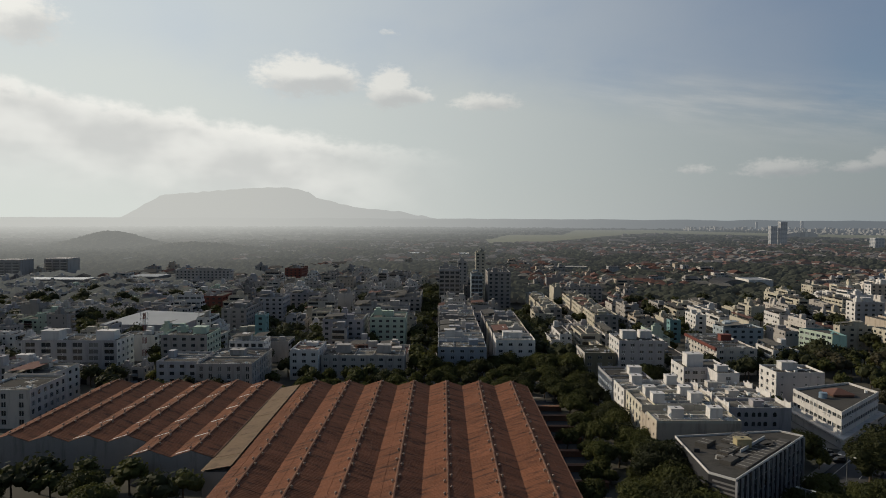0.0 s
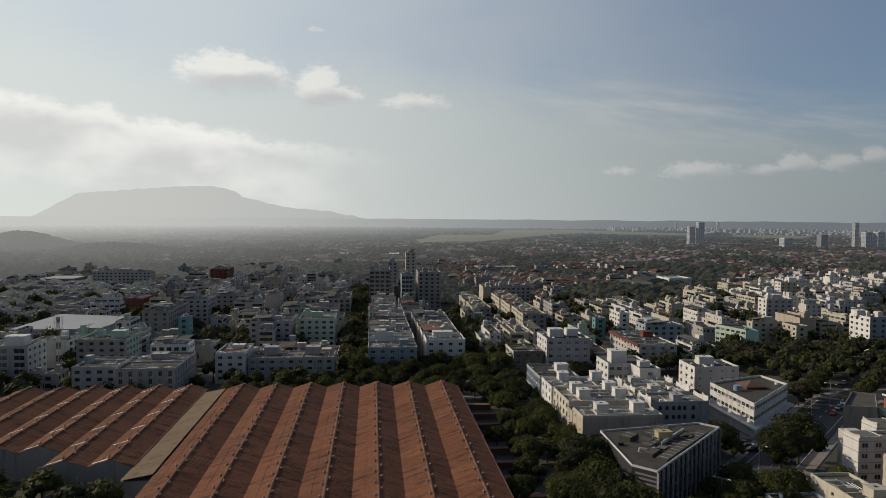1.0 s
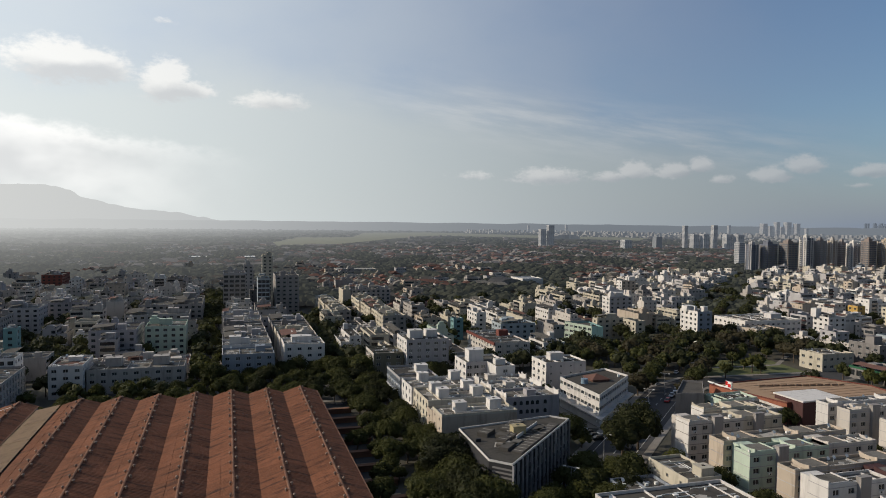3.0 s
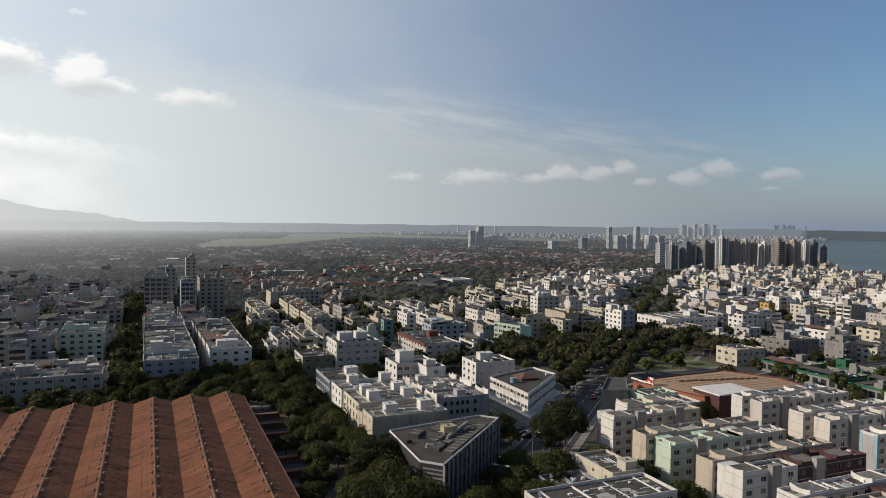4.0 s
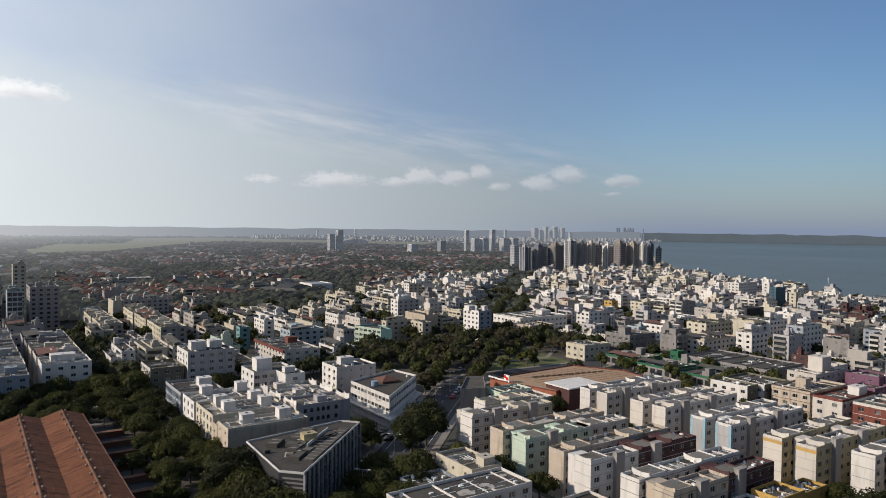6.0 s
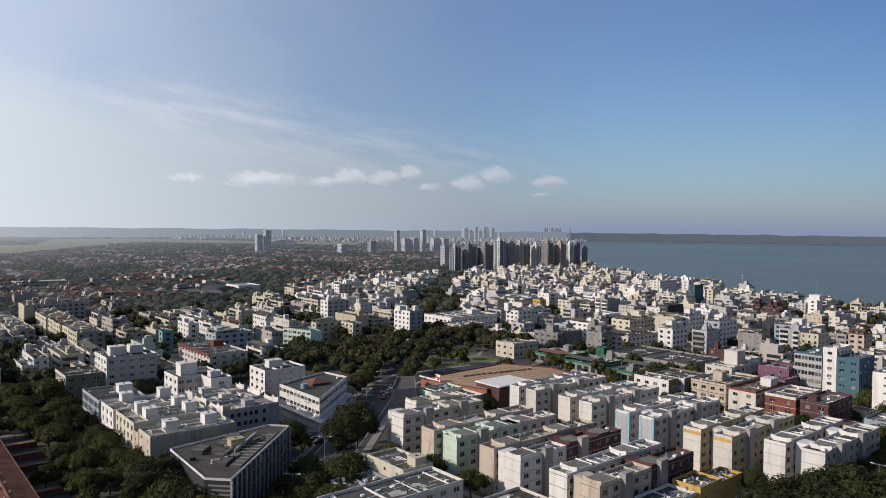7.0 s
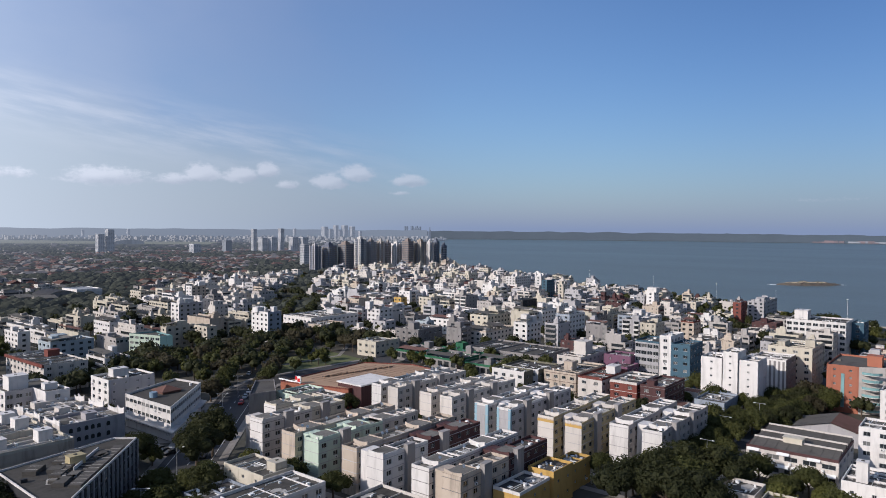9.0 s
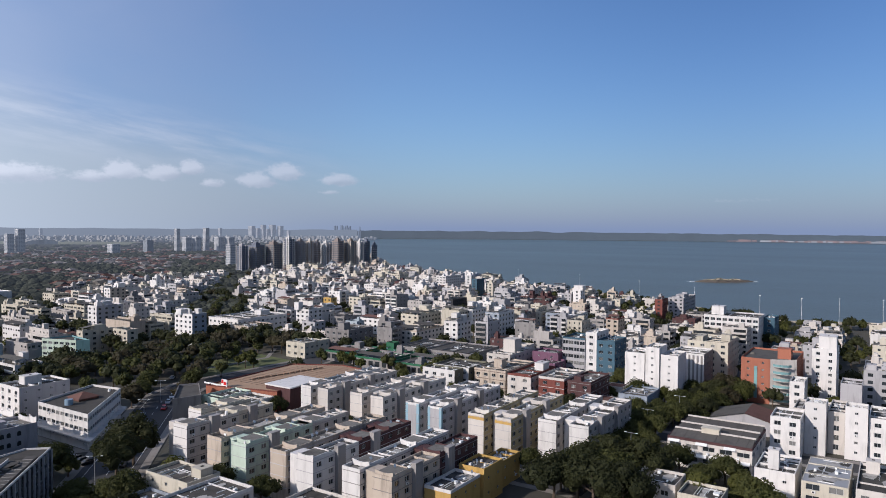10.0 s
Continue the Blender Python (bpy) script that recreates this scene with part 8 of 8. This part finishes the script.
def far_tree(x, y, kind, s, rr):
    """A tree of the joined rest: the same crown with fewer, larger sprays, and a plain trunk."""
    w, h = ((11.5, 11.0), (9.0, 10.0), (13.0, 12.5), (8.0, 8.5), (10.5, 9.5), (6.5, 7.0))[kind]
    g = FAR_LEAVES.setdefault(("LEAF", "LEAF_LIGHT", "LEAF_BROWN", "LEAF_DARK")[(3, 0, 3, 1, 2, 0)[kind]], Geo())
    w, h = w * s, h * s
    FAR_TRUNKS.tube(x, y, 0, h * 0.5, 0.3, 0.18, 5, 0, False)
    for i in range(9):
        a, r = i * 2.4 + rr.uniform(-0.4, 0.4), w * 0.36 * math.sqrt((i + 0.3) / 9)
        q = w * rr.uniform(0.15, 0.23)
        cx, cy, cz = x + r * math.cos(a), y + r * math.sin(a), h * (0.76 - 1.8 * (r / w) ** 2 + rr.uniform(-0.07, 0.05))
        crumple(g, cx, cy, cz - q * 0.5, q, q * 1.1, rr)
        for _ in range(12):
            d = Vector((rr.gauss(0, 1), rr.gauss(0, 1), rr.gauss(0.4, 0.8))).normalized()
            p = Vector((cx, cy, cz)) + d * q * rr.uniform(0.85, 1.2)
            n = (d + Vector((rr.gauss(0, 0.6), rr.gauss(0, 0.6), rr.gauss(0.2, 0.6)))).normalized()
            u = n.orthogonal().normalized()
            v = n.cross(u)
            l, m = rr.uniform(0.5, 0.95), rr.uniform(0.3, 0.55)
            g.quad(tuple(p - u * l), tuple(p - v * m), tuple(p + u * l), tuple(p + v * m))

USED_KIND = set()


def tree(x, y, kind, s=1.0, rr=rnd):
    if math.hypot(x, y) > 315 or TREE_COUNT[0] > 299:
        far_tree(x, y, kind, s, rr)
        return
    m = pose(x, y, 0, 0, 0, rr.uniform(0, 360)) @ Matrix.Diagonal((s * rr.uniform(0.9, 1.1), s * rr.uniform(0.9, 1.1), s * rr.uniform(0.85, 1.12), 1))
    if kind not in USED_KIND:
        USED_KIND.add(kind)
        TREES[kind].matrix_basis = m
    else:
        c = copy_thing(TREES[kind], m)
        c.matrix_basis = m
    TREE_COUNT[0] += 1


def grove(x0, x1, y0, y1, n, kinds, s=(0.8, 1.15), gap=5.5, seed=1, test=None):
    rr, done = random.Random(seed), []
    s = (s[0] * 1.12, s[1] * 1.12)
    for _ in range(n * 12):
        if len(done) >= n:
            break
        x, y = rr.uniform(x0, x1), rr.uniform(y0, y1)
        if any((x - a) ** 2 + (y - b) ** 2 < gap * gap for a, b in done) or (test and not test(x, y)):
            continue
        done.append((x, y))
        tree(x, y, rr.choice(kinds), rr.uniform(*s), rr)


def clear_of_blocks(x, y):
    return x < coast_x(y) - 30 and not any(a - 1.5 < x < b + 1.5 and c - 1.5 < y < d + 1.5 for a, b, c, d in SOLID)


SOLID = [b for b in RESERVED if b not in ((-66, -20, 262, 294), (-20, 60, 262, 317), (165, 300, 246, 346), (-14, -4, 262, 700), (42, 50, 262, 600), (32, 58, 100, 262), (232, 243, -50, 246), (243, 440, 58, 66), (170, 183, -50, 190))]
GREEN = [0, 0, 1, 1, 2, 3, 5]


def plant():
    free = clear_of_blocks
    grove(43, 58, 118, 285, 56, GREEN, (0.55, 0.8), 4.8, 1, free)
    grove(33, 44, 150, 215, 5, [1, 5], (0.6, 0.8), 7, 2, free)
    grove(57, 62, 180, 206, 6, GREEN, (0.6, 0.75), 5, 3, free)
    grove(-66, 62, 258, 296, 56, GREEN, (0.5, 0.78), 5.5, 4, free)
    grove(-3, 45, 298, 315, 14, [0, 1, 1], (0.6, 0.78), 6, 41, free)
    grove(-15, -11, 296, 640, 34, [0, 1, 1, 3, 5], (0.8, 1.05), 6, 5, free)
    grove(-7, -3, 296, 640, 26, [0, 1, 5], (0.7, 0.95), 7, 6, free)
    grove(43, 58, 290, 470, 36, GREEN, (0.8, 1.1), 7, 7, free)
    # avenue: trees along both kerbs, thick beyond the corner building
    for s in range(165, 420, 8):
        for side in (-9, 9):
            x, y = s + side * 0.707 + rnd.uniform(-1, 1), s + 73 - side * 0.707 + rnd.uniform(-1, 1)
            if free(x, y):
                tree(x, y, rnd.choice([0, 1, 1, 4]), rnd.uniform(0.85, 1.1))
    for s in range(206, 300, 12):
        tree(s + rnd.uniform(-4, 4), s + 75 + rnd.uniform(-4, 4), rnd.choice([0, 1, 4, 2]), rnd.uniform(0.75, 1.0))
    for x, y, k, q in ((97, 160, 0, 0.9), (92, 166, 1, 0.9), (105, 192, 1, 0.7), (95, 150, 2, 0.8), (70, 143, 1, 0.95), (76, 152, 5, 1.0), (66, 138, 0, 0.9), (84, 163, 5, 1.0),
                       (55, 146, 2, 0.85), (52, 156, 2, 0.85), (54, 168, 2, 0.85), (55, 184, 1, 0.8), (58, 196, 0, 0.75), (50, 140, 2, 0.8), (60, 139, 2, 0.75), (52, 130, 0, 0.85)):
        tree(x, y, k, q)
    grove(60, 103, 120, 240, 9, GREEN, (0.8, 1.1), 7, 8, lambda x, y: free(x, y) and 10 < abs(y - x - 73) * 0.707 < 15)
    tree(112, 180, 2, 1.2)
    tree(121, 186, 2, 1.15)
    for x, y, k, q in ((56.5, 189, 0, 0.95), (61.5, 190, 1, 1.0), (66, 189.5, 5, 0.95), (71, 190, 0, 0.85), (56.5, 178, 2, 1.05), (55, 170, 2, 1.1), (55.5, 162, 0, 1.2), (55, 154, 2, 1.05), (58, 147.5, 0, 1.1), (84, 287, 0, 1.0), (88, 286, 2, 0.85), (121.5, 253, 0, 0.6),
                       (126, 298, 0, 0.95), (133, 301, 2, 0.9), (158, 316, 2, 1.0), (165, 322, 0, 1.05), (176, 335, 4, 1.0)):
        tree(x, y, k, q)
    tree(116, 160.5, 3, 0.95)
    tree(119.5, 147, 1, 0.95)
    tree(115, 156, 1, 0.9)
    tree(120, 131, 1, 0.9)
    tree(86, 153, 0, 1.0)
    tree(80, 147, 3, 1.0)
    # park
    grove(172, 300, 248, 345, 40, [0, 1, 4, 4, 4, 4, 4, 2, 5], (0.7, 1.1), 9, 9, lambda x, y: free(x, y) and not (205 < x < 262 and 262 < y < 296) and abs(y - x - 73) * 0.707 > 11 and y > 268)
    grove(205, 262, 262, 296, 6, [1, 5, 3], (0.6, 0.8), 9, 10, free)
    grove(140, 240, 268, 330, 18, GREEN, (0.8, 1.1), 8, 11, lambda x, y: free(x, y) and abs(y - x - 73) * 0.707 > 12)
    # the right-hand streets
    grove(152, 187, 54, 75, 17, [2, 0, 2], (0.92, 1.1), 6.0, 12, free)
    grove(206, 232, 64, 74, 6, [0, 1, 1], (0.6, 0.8), 6, 28, free)
    grove(232, 252, 66, 80, 7, [0, 1, 1], (0.65, 0.85), 5, 29, free)
    grove(250, 300, 55, 75, 18, GREEN, (0.5, 0.75), 5.5, 13, free)
    grove(170, 206, 24, 60, 14, [0, 1, 5, 3], (0.7, 0.95), 5.5, 14, free)
    grove(233, 245, 80, 240, 16, GREEN, (0.6, 0.85), 8, 15, free)
    grove(170, 184, 84, 190, 12, [1, 5, 3], (0.6, 0.8), 9, 16, free)
    grove(262, 305, 172, 250, 20, GREEN, (0.7, 1.0), 7, 17, free)
    grove(272, 306, 56, 99, 16, GREEN, (0.6, 0.85), 5.5, 27, free)
    grove(290, 320, 50, 62, 6, [4, 3, 0], (0.8, 1.0), 6, 18, free)
    # below the old sheds
    grove(-135, -62, 128, 174, 30, [0, 0, 1, 1], (0.75, 1.0), 6.5, 19, free)
    tree(-78, 172, 3, 1.2)
    grove(-130, -70, 258, 268, 9, GREEN, (0.6, 0.8), 6, 20, free)
    # scattered yard trees
    grove(60, 300, 300, 560, 130, GREEN, (0.6, 1.0), 9, 21, lambda x, y: free(x, y) and not near_avenue(x, y, 8))
    grove(300, 760, 0, 640, 400, GREEN, (0.5, 0.85), 8, 22, free)
    grove(430, 600, -40, 190, 70, GREEN, (0.5, 0.8), 8, 24, free)
    grove(560, 780, 60, 400, 40, [1, 3, 5, 5], (0.5, 0.75), 8, 25, lambda x, y: coast_x(y) - 60 < x < coast_x(y) - 22)
    grove(300, 690, 370, 790, 80, [0, 4, 1, 1, 5], (0.6, 0.9), 6.5, 26, lambda x, y: free(x, y) and near_boulevard(x, y, 17) and not near_boulevard(x, y, 8))
    grove(-340, -18, 270, 600, 330, GREEN, (0.6, 0.95), 7, 23, free)


plant()
for kind, mat, text in (("LEAF", LEAF, "dark-green town trees further off"), ("LEAF_LIGHT", LEAF_LIGHT, "yellow-green town trees further off"), ("LEAF_BROWN", LEAF_BROWN, "brownish half-bare town trees further off"),
                        ("LEAF_DARK", LEAF_DARK, "deep-green broad town trees further off")):
    if kind in FAR_LEAVES:
        setting("tree_crowns", FAR_LEAVES[kind], [mat], text, "trees", "stuff")
setting("tree_trunks", FAR_TRUNKS, [BARK], "trunks of the town trees further off", "trees", "stuff")

# broad pavement round the corner building
path = Geo()
strip(path, [(118.6, 242), (118.8, 211), (123.5, 207.5), (151, 233)], 4.0, 0.16)
setting("corner_pavement", path, [PAVING], "pale pavement round the corner building", "pavement")

# park lawn and paths
lawn = Geo()
lawn.poly([(205, 262, 0.03), (262, 258, 0.03), (268, 296, 0.03), (232, 300, 0.03)])
setting("lawn", lawn, [GRASS], "worn green park lawn", "lawn")
path = Geo()
strip(path, [(226, 284), (262, 282), (285, 300)], 2.4, 0.07)
strip(path, [(226, 284), (222, 320)], 2.4, 0.075)
setting("park_path", path, [PAVING], "pale park path", "path")

# ---- cars and street furniture ----


def car_kind(mat, label):
    c = thing("car", label, "car", "parked cars", "", 0, -40)
    g = Geo()
    prof = [(-2.1, 0.35), (2.1, 0.35), (2.1, 0.75), (1.95, 0.88), (1.0, 0.95), (-2.0, 0.98), (-2.12, 0.8)]
    for s in (-0.85, 0.85):
        g.poly([(x, s, z) for x, z in (prof if s < 0 else prof[::-1])])
    for i in range(len(prof)):
        p, q = prof[i], prof[(i + 1) % len(prof)]
        g.quad((p[0], 0.85, p[1]), (q[0], 0.85, q[1]), (q[0], -0.85, q[1]), (p[0], -0.85, p[1]))
    part("body", g.mesh("body", [mat]), c)
    k = Geo()
    lo = [(-1.75, -0.78), (1.05, -0.78), (1.05, 0.78), (-1.75, 0.78)]
    hi = [(-1.35, -0.62), (0.35, -0.62), (0.35, 0.62), (-1.35, 0.62)]
    for i in range(4):
        j = (i + 1) % 4
        k.quad((*lo[i], 0.95), (*lo[j], 0.95), (*hi[j], 1.46), (*hi[i], 1.46))
    part("cabin_glass", k.mesh("cabin_glass", [GLASS]), c)
    r = Geo()
    r.box(-1.38, 0.38, -0.64, 0.64, 1.46, 1.5, 0)
    part("car_roof", r.mesh("car_roof", [mat]), c)
    w = Geo()
    rim = [(0.31 * math.cos(a * math.tau / 10), 0.31 * math.sin(a * math.tau / 10)) for a in range(10)]
    for s in (-0.1, 0.1):
        w.poly([(x, s, z) for x, z in (rim if s < 0 else rim[::-1])])
    for i in range(10):
        p, q = rim[i], rim[(i + 1) % 10]
        w.quad((p[0], 0.1, p[1]), (q[0], 0.1, q[1]), (q[0], -0.1, q[1]), (p[0], -0.1, p[1]))
    me = w.mesh("wheel", [TYRE])
    for x in (-1.3, 1.3):
        for y in (-0.8, 0.8):
            part("wheel", me, c, "", Matrix.Translation((x, y, 0.31)))
    return c


def build_cars():
    kinds = [car_kind(m, t + " hatchback parked at the kerb") for m, t in zip(CARS, ("white", "silver", "black", "red", "grey"))]
    rr, used = random.Random(3), set()

    def put(x, y, a):
        k = rr.choice((0, 0, 1, 1, 2, 3, 4))
        m = pose(x, y, 0.06, 0, 0, a)
        if k in used:
            copy_thing(kinds[k], m)
        else:
            used.add(k)
            kinds[k].matrix_basis = m
    for i in range(18):
        s = 90 + i * 6.6 + rr.uniform(-0.5, 0.5)
        side = rr.choice((-7.4, 7.4, -3, 3))
        put(s + side * 0.707, s + 73 - side * 0.707, 45 + (180 if side > 0 else 0))
    for i in range(9):
        put(118 - 4.2, 198 + i * 2.9, rr.choice((0, 180)))
    for i in range(7):
        put(173.2, 96 + i * 12 + rr.uniform(-1, 1), 90)
    for i in range(6):
        put(235 + 0.5, 84 + i * 14 + rr.uniform(-2, 2), 90)
    for i in range(6):
        put(-6.2, 300 + i * 9 + rr.uniform(-2, 2), 90)
    for k in range(len(kinds)):
        if k not in used:
            kinds[k].matrix_basis = pose(178.6, 30 + k * 7, 0.06, 0, 0, 90)


build_cars()


def build_lamps():
    t = thing("street_lamp", "tall grey street lamp with a double arm", "street lamp", "street lamps", "", 0, -30)
    g = Geo()
    g.tube(0, 0, 0, 9, 0.11, 0.06, 8)
    part("pole", g.mesh("pole", [STEEL]), t)
    a = Geo()
    a.box(-1.7, 1.7, -0.05, 0.05, 8.9, 9.02, 0, True)
    part("arm", a.mesh("arm", [STEEL]), t)
    h = Geo()
    h.box(-0.35, 0.35, -0.14, 0.14, 0, 0.14, 0, True)
    me = h.mesh("lamp_head", [PLASTIC])
    for x in (-1.7, 1.7):
        part("lamp_head", me, t, "", Matrix.Translation((x, 0, 8.92)))
    spots = [(82 + i * 22, 155 + i * 22, 45) for i in range(5)] + [(236, 70, 0), (206, 66, 0), (262, 66, 0)]
    t.matrix_basis = pose(spots[0][0], spots[0][1], 0.05, 0, 0, spots[0][2] + 90)
    for x, y, r in spots[1:]:
        copy_thing(t, pose(x, y, 0.05, 0, 0, r + 90))
    # tall mast lights along the beach
    m = thing("mast_light", "very tall slim beach floodlight mast", "mast light", "beach masts", "", 590, 60)
    g = Geo()
    g.tube(0, 0, 0, 19, 0.13, 0.07, 8)
    part("pole", g.mesh("pole", [PLASTIC]), m)
    h = Geo()
    h.box(-0.5, 0.5, -0.5, 0.5, 18.8, 19.2, 0, True)
    part("lamp_head", h.mesh("lamp_head", [PLASTIC]), m)
    for x, y in ((604, 36), (612, 8), (596, 90), (640, 150), (690, 215), (745, 300), (790, 400), (615, -20)):
        copy_thing(m, pose(x, y, 0))


build_lamps()
